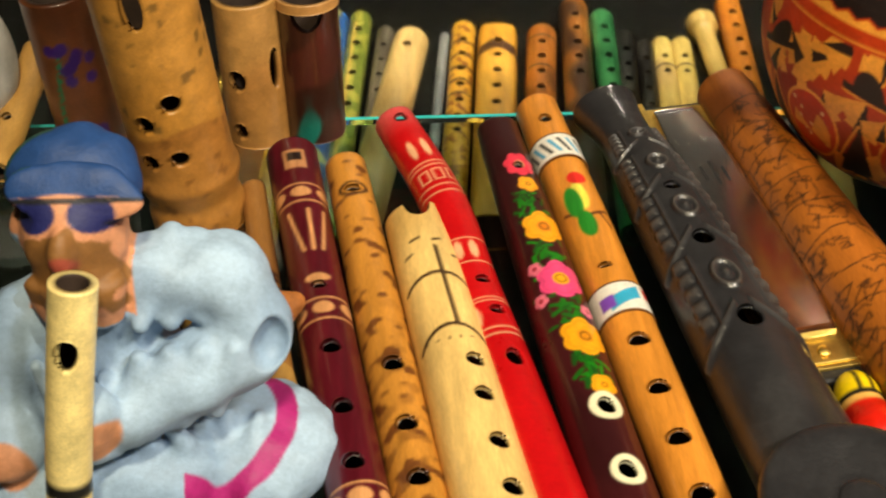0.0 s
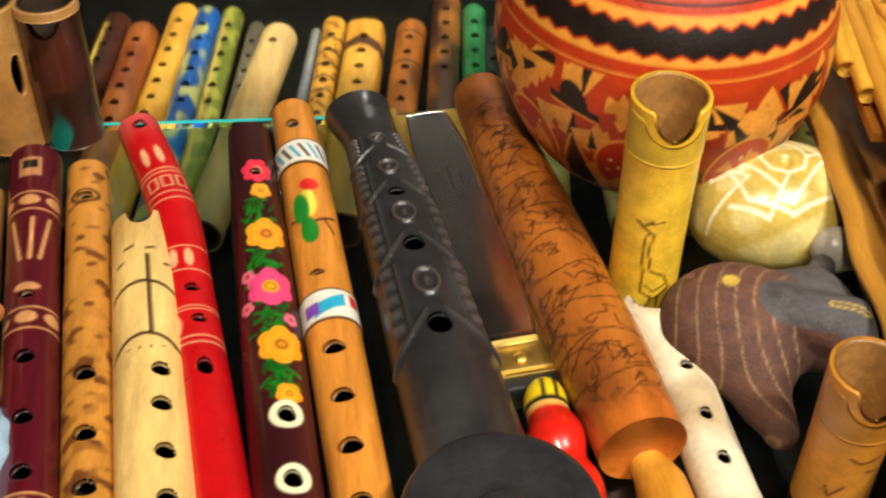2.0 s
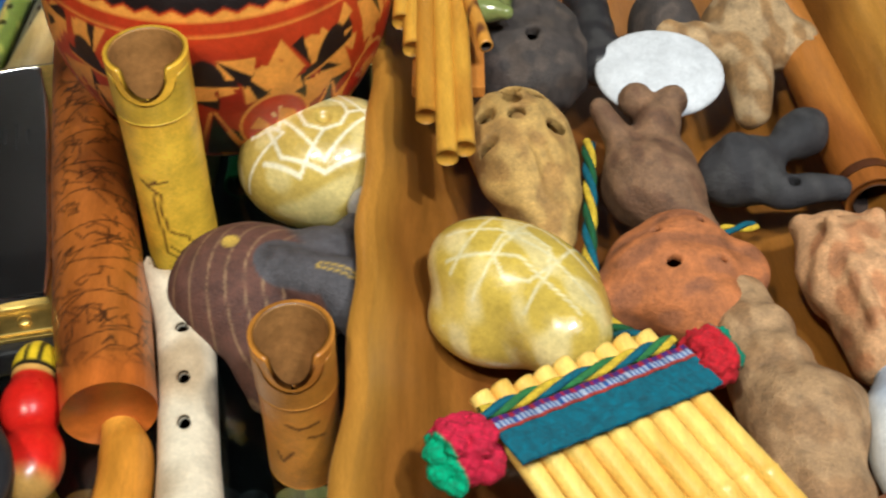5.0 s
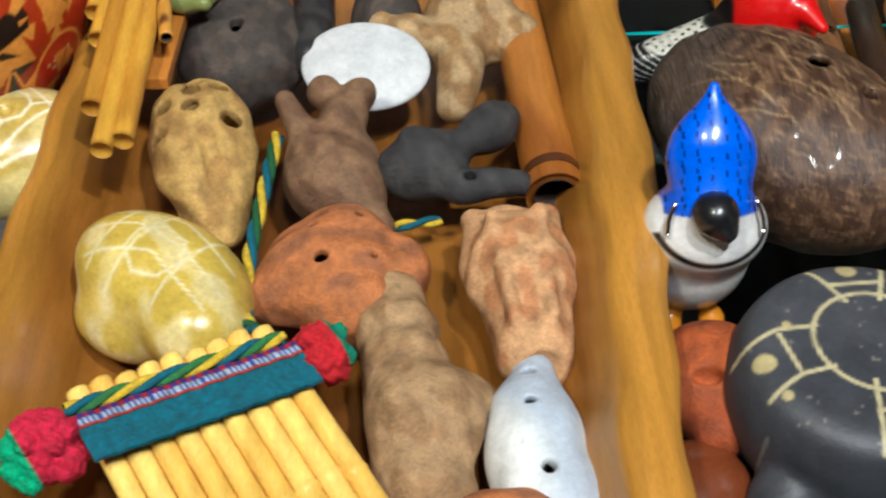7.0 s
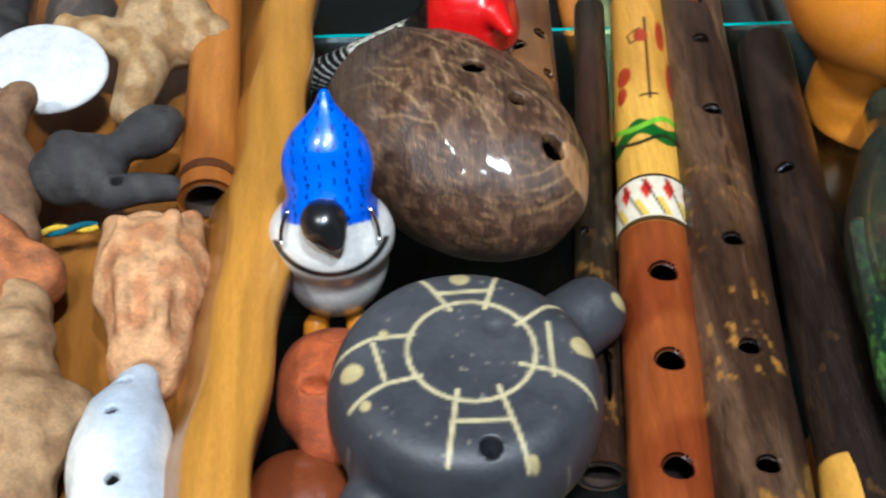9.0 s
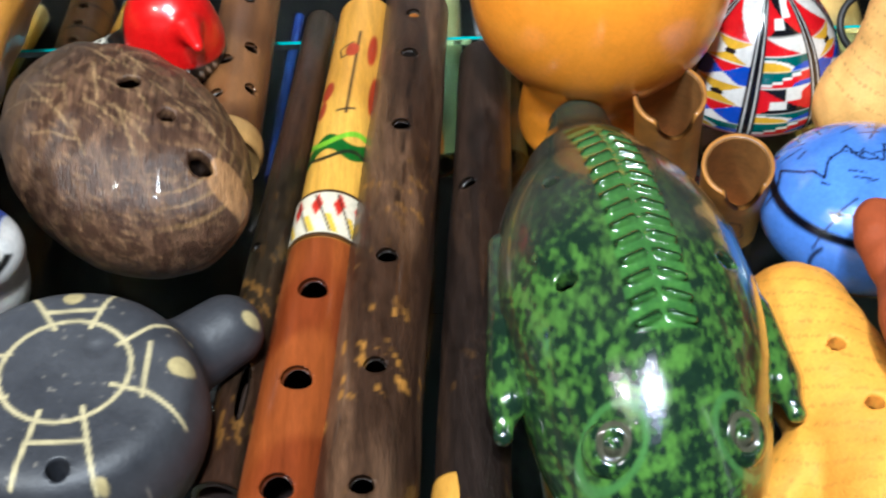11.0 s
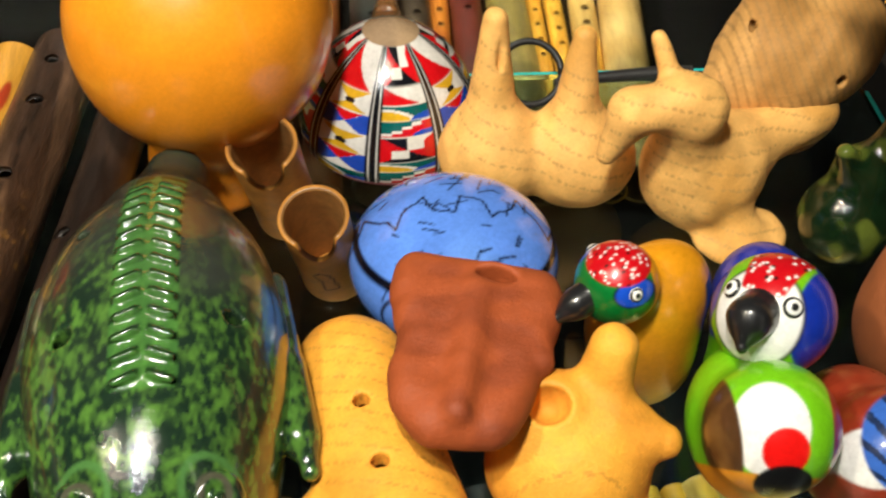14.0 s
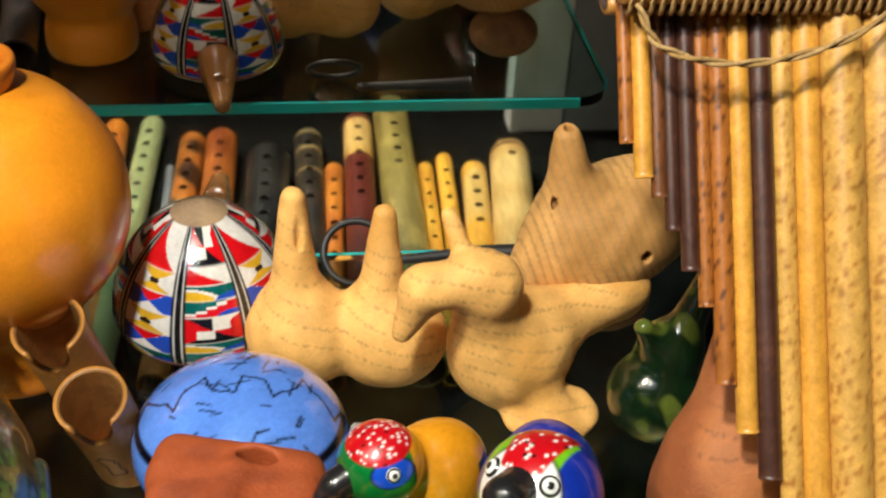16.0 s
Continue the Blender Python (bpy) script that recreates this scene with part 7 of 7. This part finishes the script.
def lower_flute(x0, y0, x1, y1, r, style, seed):
    base, other, scale, holes, rings, label = STYLES[style]
    p0, p1 = np.array([x0, y0, LOWER + 0.0015 + r]), np.array([x1, y1, LOWER + 0.0015 + r])
    t = thing("small_flute", (x0, y0, LOWER), label, "flute", "small flutes on the lower shelf")

    def paint(s, a, p):
        c = plain(base, other, scale, seed, 0.35)(s, a, p)
        for s0 in rings:
            c = blend(c, BURNT, band(s, s0, s0 + 0.004))
        if style == "capped":
            c = blend(c, rgb(0.1, 0.03, 0.015), band(s + 0.006 * np.cos(a * 3), 0.05, 0.068))
        if style == "cream":
            c = blend(c, rgb(0.16, 0.03, 0.02), np.maximum(1 - sstep(0.02, 0.022, s), sstep(0.105, 0.107, s)))
        if style == "stout":
            c = blend(c, rgb(0.2, 0.09, 0.03), band(s, 0.016, 0.024))
        if style in ("gold", "green"):
            c = blend(c, rgb(0.62, 0.45, 0.12), inside(np.abs(a * r + 0.3 * r) - r * 0.16) * (s > 0.03))
        if style == "darkband":
            c = blend(c, rgb(0.4, 0.3, 0.14), band(s, 0.012, 0.017) + band(s, 0.05, 0.056) + band(s, 0.1, 0.106))
        return c

    def radii(s):
        out = r * (1 - 0.35 * np.clip(1 - s / (r * 0.7), 0, 1) ** 2)
        if style == "mushroom":
            out = r * np.where(s < 0.016, 1.0, 0.62 + 0.38 * np.exp(-(s - 0.016) / 0.005))
        return out

    hs = [(0.045 + 0.03 * n, 0, min(0.0048, r * 0.36), min(0.0052, r * 0.38)) for n in range(holes)]
    under(tube("body", [tuple(p0), tuple(p1)], radii, PAINT if style in ("blue", "green", "sage", "jade", "gold") else BAMBOO, paint, hs, nu=44, step=0.002, wall=min(0.003, r * 0.35), ends=(False, True), square=0.5 if style == "capped" else 0.0), t)
    if style == "stout":
        under(tube("plug", [tuple(p0 + np.array([-r * 0.35, -0.016, r * 0.2])), tuple(p0 + np.array([-r * 0.35, 0.012, r * 0.2]))], [0.004, 0.006], BAMBOO, plain(rgb(0.16, 0.06, 0.03)), nu=16, step=0.003, ends=(False, False)), t)
    return t


LOWER_FLUTES = [
    (-0.137, 0.206, -0.175, 0.6, 0.0176, "gold"),
    (-0.104, 0.232, -0.129, 0.6, 0.019, "rust"),
    (-0.059, 0.188, -0.103, 0.6, 0.0169, "lemon"),
    (-0.033, 0.193, -0.063, 0.6, 0.0158, "blue"),
    (-0.004, 0.189, -0.037, 0.6, 0.0133, "green"),
    (0.025, 0.215, -0.012, 0.6, 0.0103, "grey"),
    (0.055, 0.247, -0.009, 0.6, 0.0209, "pale"),
    (0.094, 0.221, 0.054, 0.6, 0.0061, "rod"),
    (0.117, 0.218, 0.079, 0.6, 0.0143, "banded"),
    (0.154, 0.248, 0.12, 0.6, 0.0228, "capped"),
    (0.207, 0.237, 0.163, 0.6, 0.0175, "burnt"),
    (0.251, 0.179, 0.216, 0.6, 0.0174, "burnt2"),
    (0.282, 0.199, 0.257, 0.6, 0.0145, "jade"),
    (0.303, 0.245, 0.263, 0.6, 0.0136, "black"),
    (0.325, 0.258, 0.285, 0.6, 0.0115, "black"),
    (0.345, 0.256, 0.315, 0.6, 0.0122, "twin"),
    (0.368, 0.257, 0.334, 0.6, 0.0122, "twin"),
    (0.398, 0.224, 0.394, 0.6, 0.0181, "mushroom"),
    (0.44, 0.174, 0.404, 0.6, 0.0151, "orange"),
    (0.511, 0.313, 0.463, 0.6, 0.0143, "pale2"),
    (0.575, 0.312, 0.557, 0.6, 0.0245, "carved"),
    (0.634, 0.31, 0.584, 0.6, 0.0227, "lemon"),
    (0.798, 0.323, 0.772, 0.6, 0.0051, "rodblue"),
    (0.928, 0.094, 0.936, 0.6, 0.0148, "orange"),
    (0.973, 0.089, 0.947, 0.6, 0.0155, "sage"),
    (0.997, 0.18, 0.994, 0.6, 0.0053, "rod"),
    (1.024, 0.133, 1.004, 0.6, 0.0162, "burnt"),
    (1.06, 0.135, 1.046, 0.6, 0.0198, "rust"),
    (1.116, 0.191, 1.101, 0.6, 0.0261, "black"),
    (1.166, 0.132, 1.157, 0.6, 0.0173, "darkband"),
    (1.195, 0.201, 1.174, 0.6, 0.0118, "orange"),
    (1.23, 0.098, 1.208, 0.6, 0.0184, "cream"),
    (1.274, 0.077, 1.261, 0.6, 0.0231, "olive"),
    (1.307, 0.199, 1.289, 0.6, 0.0098, "yellow"),
    (1.332, 0.18, 1.31, 0.6, 0.0106, "yellow"),
    (1.365, 0.215, 1.33, 0.6, 0.0157, "pale2"),
    (1.413, 0.19, 1.36, 0.6, 0.0248, "stout"),
]
for n, spec in enumerate(LOWER_FLUTES):
    lower_flute(*spec, n + 2)
tagged(box("white_post", (1.43, 0.06, -0.3645), (1.5, 0.1, 0.6), WHITEPOST, 0.002), "white painted corner post of the display case", "post", kind="structure")
tagged(box("grey_post", (1.503, 0.06, -0.3645), (1.62, 0.1, 0.6), surface("grey_post_paint", (0.3, 0.32, 0.35), 0.5, 0.15, 20), 0.002), "pale grey panel beside the display case's white post", "panel", kind="structure")

# ---- upright flutes and the figurine at the other end ----


def speckled(base, other, spot):
    def paint(s, a, p):
        c = plain(base, other, 40, 3)(s, a, p)
        c = blend(c, np.asarray(base) * 0.45, sstep(0.9, 1.15, wobble(p, 520, 8)))
        return blend(c, spot, inside((s - 0.101 - 0.003 * np.sin(a * 3)) * -1) * 0.55)

    return paint


def stout_flute(name, x, y, h, r, mat, paint, label, holes, node_at=None, lean=(0, 0), notch=None):
    t = thing(name, (x, y, 0), label, "flute", "upright flutes")

    def radii(s):
        out = np.full(len(s), r)
        if node_at:
            out = out * (1 + 0.07 * np.exp(-(((s - node_at) / 0.005) ** 2)) - 0.06 * np.exp(-(((s - node_at - 0.014) / 0.005) ** 2)))
        return out

    under(tube("body", [(x + lean[0], y + lean[1], h), (x, y, 0.001)], radii, mat, paint, holes, nu=72, step=0.0014, wall=0.004, rise=(0, -1, 0), ends=(True, False), notch=notch), t)
    return t


stout_flute("stout_bamboo_flute", -0.081, 0.587, 0.17, 0.0258, BAMBOO, speckled(rgb(0.58, 0.32, 0.08), rgb(0.5, 0.25, 0.05), rgb(0.3, 0.12, 0.03)), "thick speckled bamboo flute standing upright", [(0.083, -14, 0.005, 0.0055), (0.094, 22, 0.005, 0.005), (0.115, -8, 0.0045, 0.005), (0.117, 28, 0.0045, 0.0048), (0.03, 0, 0.012, 0.005)], 0.137, (-0.017, 0.01), (0.02, 0.3))
stout_flute("hexagonal_whistle", -0.053, 0.662, 0.09, 0.0185, BAMBOO, plain(rgb(0.52, 0.3, 0.1), rgb(0.44, 0.23, 0.07), 40, 3), "short wide cane whistle with burnt marks", [(0.04, -50, 0.013, 0.004), (0.045, 25, 0.0065, 0.0055), (0.078, 30, 0.005, 0.0045)], None, (-0.002, 0.008))
stout_flute("dark_painted_whistle", -0.02, 0.665, 0.088, 0.0175, PAINT, lambda s, a, p: blend(plain(rgb(0.06, 0.022, 0.014), rgb(0.1, 0.03, 0.02), 130, 3)(s, a, p), rgb(0.02, 0.2, 0.16), sstep(0.5, 0.8, wobble(p, 130, 6)) * sstep(0.05, 0.08, s)), "dark brown painted whistle with a pale open mouth", [], None, (-0.001, 0.006), (0.014, 0.6))
under(tube("mouth_rim", [(-0.0212, 0.6715, 0.0895), (-0.0211, 0.671, 0.084)], [0.0178, 0.0182], BAMBOO, plain(rgb(0.5, 0.28, 0.1)), nu=48, wall=0.003, step=0.0012, rise=(0, -1, 0)), bpy.data.objects["dark_painted_whistle"])


def glitter_paint(s, a, p):
    c = plain(rgb(0.2, 0.075, 0.025), rgb(0.13, 0.045, 0.015), 60, 3)(s, a, p)
    r = 0.019
    c = blend(c, rgb(0.01, 0.2, 0.1), inside(stroke(s, a, [(0.03, 0.001), (0.055, 0.006), (0.08, 0.009), (0.11, 0.01)], r, 0.003)) * (wobble(p, 2200, 3) > -0.3))
    rs = np.random.RandomState(2)
    for n in range(16):
        x0, y0 = (rs.uniform(0.022, 0.05), rs.uniform(-0.016, 0.012)) if n < 10 else (rs.uniform(0.075, 0.095), rs.uniform(-0.014, 0.0))
        c = blend(c, rgb(0.06, 0.015, 0.2), inside(np.hypot(s - x0, a * r - y0) - 0.0034))
    return c


stout_flute("glitter_flute", -0.149, 0.655, 0.1, 0.019, BAMBOO, glitter_paint, "brown flute decorated with purple and green glitter", [], None, (-0.006, 0.006))
tagged(sculpt("white_clay_vessel", [ell((0, 0, 0), (0.03, 0.028, 0.045)), cap((0.014, -0.012, 0.03), (0.02, -0.01, -0.01), 0.006, 0.005)], PAINT_DULL, clay(rgb(0.6, 0.58, 0.54), rgb(0.5, 0.48, 0.44), 60), (-0.218, 0.672, 0.05), vox=0.0016), "off-white painted clay vessel with a looped handle", "vessel")
flute("yellow_cane_whistle", [(-0.186, 0.71, 0.03), (-0.198, 0.62, 0.01)], [0.0095, 0.0095], BAMBOO, plain(rgb(0.55, 0.33, 0.1)), "yellow cane whistle leaning by a white vessel", [(0.06, 0, 0.003, 0.003)], nu=32)
tf = flute("thin_jointed_flute", [(-0.053, 0.6, 0.009), (-0.0325, 0.46, 0.009)], [0.0068, 0.0068, 0.007, 0.0075, 0.0068, 0.0075], BAMBOO, lambda s, a, p: blend(plain(rgb(0.34, 0.17, 0.05), rgb(0.2, 0.09, 0.03), 120, 3)(s, a, p), rgb(0.05, 0.02, 0.012), band(s, 0.075, 0.108) * (np.sin(s * 1400) * np.sin(a * 5) > -0.2)), "thin jointed bamboo flute with burnt bands", nu=32)
under(tube("bell", [(-0.0335, 0.4665, 0.009), (-0.0312, 0.449, 0.009)], [0.0072, 0.0078, 0.0088], BAMBOO, plain(rgb(0.55, 0.33, 0.1)), nu=32, wall=0.003), tf)
tagged(sculpt("orange_shell_whistle", [ell((0, 0, 0), (0.016, 0.012, 0.01), (0, 0, 20)), cap((-0.008, -0.012, 0), (-0.012, -0.03, -0.002), 0.009, 0.007), cap((0.004, 0.004, 0.002), (0.016, 0.006, 0.004), 0.008, 0.005)], FIRED, clay(rgb(0.56, 0.26, 0.08), rgb(0.46, 0.18, 0.04), 90), (-0.04, 0.478, 0.03), vox=0.0012), "orange clay shell-shaped whistle beside a figurine", "whistle")

flute("yellow_cane_whistle", [(-0.077, 0.5, 0.05), (-0.062, 0.455, 0.035), (-0.05, 0.42, 0.0145)], [0.004, 0.0085, 0.0095, 0.007], BAMBOO, plain(rgb(0.75, 0.47, 0.13), rgb(0.66, 0.38, 0.08)), "pointed yellow cane whistle behind a figurine", nu=28)

# the figurine of a seated flute player: one plain painted body


def figurine_paint(p):
    x, y, z = p.T
    c = clay(rgb(0.4, 0.52, 0.66), rgb(0.32, 0.43, 0.57), 60, 3)(p)
    skin, hair = rgb(0.64, 0.32, 0.18), rgb(0.3, 0.15, 0.045)
    stripe = inside(np.abs(np.hypot(x - 0.03, (y + 0.002) * 1.1) - 0.04) - 0.0045) * (z < 0.05) * (x > 0.03)
    c = blend(c, rgb(0.42, 0.02, 0.2), stripe)
    q = p - HEAD
    u, v = q[:, 0], 0.62 * q[:, 1] + 0.78 * q[:, 2]
    on_head = np.linalg.norm(q / np.array([0.036, 0.055, 0.045]), axis=1) < 1.0
    on_head &= (p[:, 2] > HEAD[2] - 0.028) & ~((np.abs(q[:, 0]) > 0.0205) & (p[:, 2] < HEAD[2] + 0.002))
    c = blend(c, skin, on_head)
    c = blend(c, hair, on_head * inside(np.hypot(u * 0.85, v + 0.0165) - 0.0165 + 0.002 * wobble(p, 500, 3)))
    c = blend(c, rgb(0.4, 0.1, 0.06), on_head * inside(np.hypot(u * 0.5, v + 0.011) - 0.0025))
    c = blend(c, rgb(0.02, 0.025, 0.14), on_head * inside(np.hypot((np.abs(u) - 0.0102) / 1.2, v - 0.0065) - 0.0068) * (y < HEAD[1] + 0.012))
    c = blend(c, rgb(0.015, 0.015, 0.02), on_head * inside(np.abs(v - 0.0115) - 0.001) * (y < HEAD[1] + 0.012))
    hat = on_head * sstep(0.0135, 0.0145, v + 0.08 * np.abs(u))
    c = blend(c, rgb(0.02, 0.075, 0.22), hat)
    c = blend(c, rgb(0.03, 0.1, 0.07), hat * (u < -0.006) * (wobble(p, 260, 4) > 0.1))
    palm = np.minimum(np.linalg.norm(p - np.array([-0.002, -0.038, 0.079]), axis=1) - 0.0145, np.linalg.norm(p - np.array([-0.038, -0.034, 0.054]), axis=1) - 0.0125)
    return blend(c, skin, inside(palm))


HEAD = np.array([-0.001, 0.004, 0.1405])
fig = tagged(sculpt("seated_flutist_figurine", [ell((0.0, 0.004, 0.06), (0.033, 0.026, 0.05)), ell((0.004, 0.008, 0.104), (0.034, 0.02, 0.018)), ell(HEAD, (0.0195, 0.021, 0.024), k=0.004), ell(HEAD + (0, -0.01, -0.014), (0.0165, 0.014, 0.014), k=0.004), ell(HEAD + (0, -0.02, 0.008), (0.0042, 0.0065, 0.009), (-30, 0, 0), k=0.003), ell(HEAD + (0.0, 0.015, 0.014), (0.025, 0.02, 0.016), (38, 0, 0), k=0.002), ell(HEAD + (0.003, -0.004, 0.021), (0.024, 0.012, 0.0035), (48, 6, 0), k=0.002), ell(HEAD + (-0.02, 0.004, 0.002), (0.004, 0.006, 0.007), k=0.002), cap((0.024, 0.006, 0.116), (0.05, 0.008, 0.112), 0.0165, 0.0165), cap((0.05, 0.008, 0.112), (0.062, -0.002, 0.094), 0.0165, 0.0145), cap((0.056, -0.004, 0.086), (0.012, -0.028, 0.074), 0.018, 0.0135), cap((-0.026, 0.0, 0.1), (-0.045, -0.01, 0.07), 0.0155, 0.014), cap((-0.045, -0.01, 0.07), (-0.034, -0.028, 0.056), 0.0135, 0.012), ell((0.055, -0.002, 0.02), (0.036, 0.034, 0.023)), cap((0.022, -0.02, 0.028), (-0.028, -0.03, 0.026), 0.023, 0.022), cap((0.0, -0.037, 0.086), (-0.004, -0.034, 0.07), 0.0115, 0.012, k=0.003), ell((-0.038, -0.03, 0.054), (0.013, 0.012, 0.011), k=0.003), cut(ell((0.069, -0.016, 0.095), (0.008, 0.012, 0.011)))] + [cap((0.02 + 0.011 * n, -0.014 + 0.004 * n, 0.108 - 0.002 * n), (0.032 + 0.009 * n, 0.014, 0.13 - 0.003 * n), 0.003, 0.0042, k=0.004) for n in range(4)] + [cap((0.006 + 0.013 * n, -0.034 + 0.004 * n, 0.062 + 0.002 * n), (0.018 + 0.012 * n, -0.018, 0.094 + 0.001 * n), 0.0028, 0.0036, k=0.004) for n in range(4)] + [cap((-0.02 + 0.012 * n, -0.022, 0.096 - 0.004 * n), (-0.012 + 0.014 * n, -0.024, 0.05), 0.0026, 0.004, k=0.005) for n in range(4)] + [cap((0.028 + 0.014 * n, -0.034, 0.022 + 0.002 * n), (0.034 + 0.012 * n, -0.006, 0.044), 0.0022, 0.003, k=0.005) for n in range(3)] + [cap(HEAD + (0.016 * math.sin(k), -0.014 - 0.006 * math.cos(k), -0.012), HEAD + (0.014 * math.sin(k), -0.016 - 0.006 * math.cos(k), -0.028), 0.0034, 0.0016, k=0.002) for k in np.linspace(-1.3, 1.3, 9)], PAINT_DULL, figurine_paint, (-0.094, 0.412, 0.0), (0, 0, 0), 0.0011, 0.0008, 260, 0.001), "painted seated flute player figurine in pale blue clothes", "figurine")
flute("figurine_flute", [(-0.088, 0.378, 0.15), (-0.098, 0.364, 0.092), (-0.108, 0.35, 0.024)], [0.0086, 0.0086, 0.0086], BAMBOO, lambda s, a, p: blend(plain(rgb(0.93, 0.8, 0.42), rgb(0.86, 0.7, 0.32), 40)(s, a, p), rgb(0.02, 0.018, 0.015), band(s, 0.088, 0.094)), "yellow cane flute held by a seated figurine", [(0.028, 0, 0.007, 0.0045), (0.108, 0, 0.007, 0.0045)], nu=44, rise=(0, -1, 0.3))
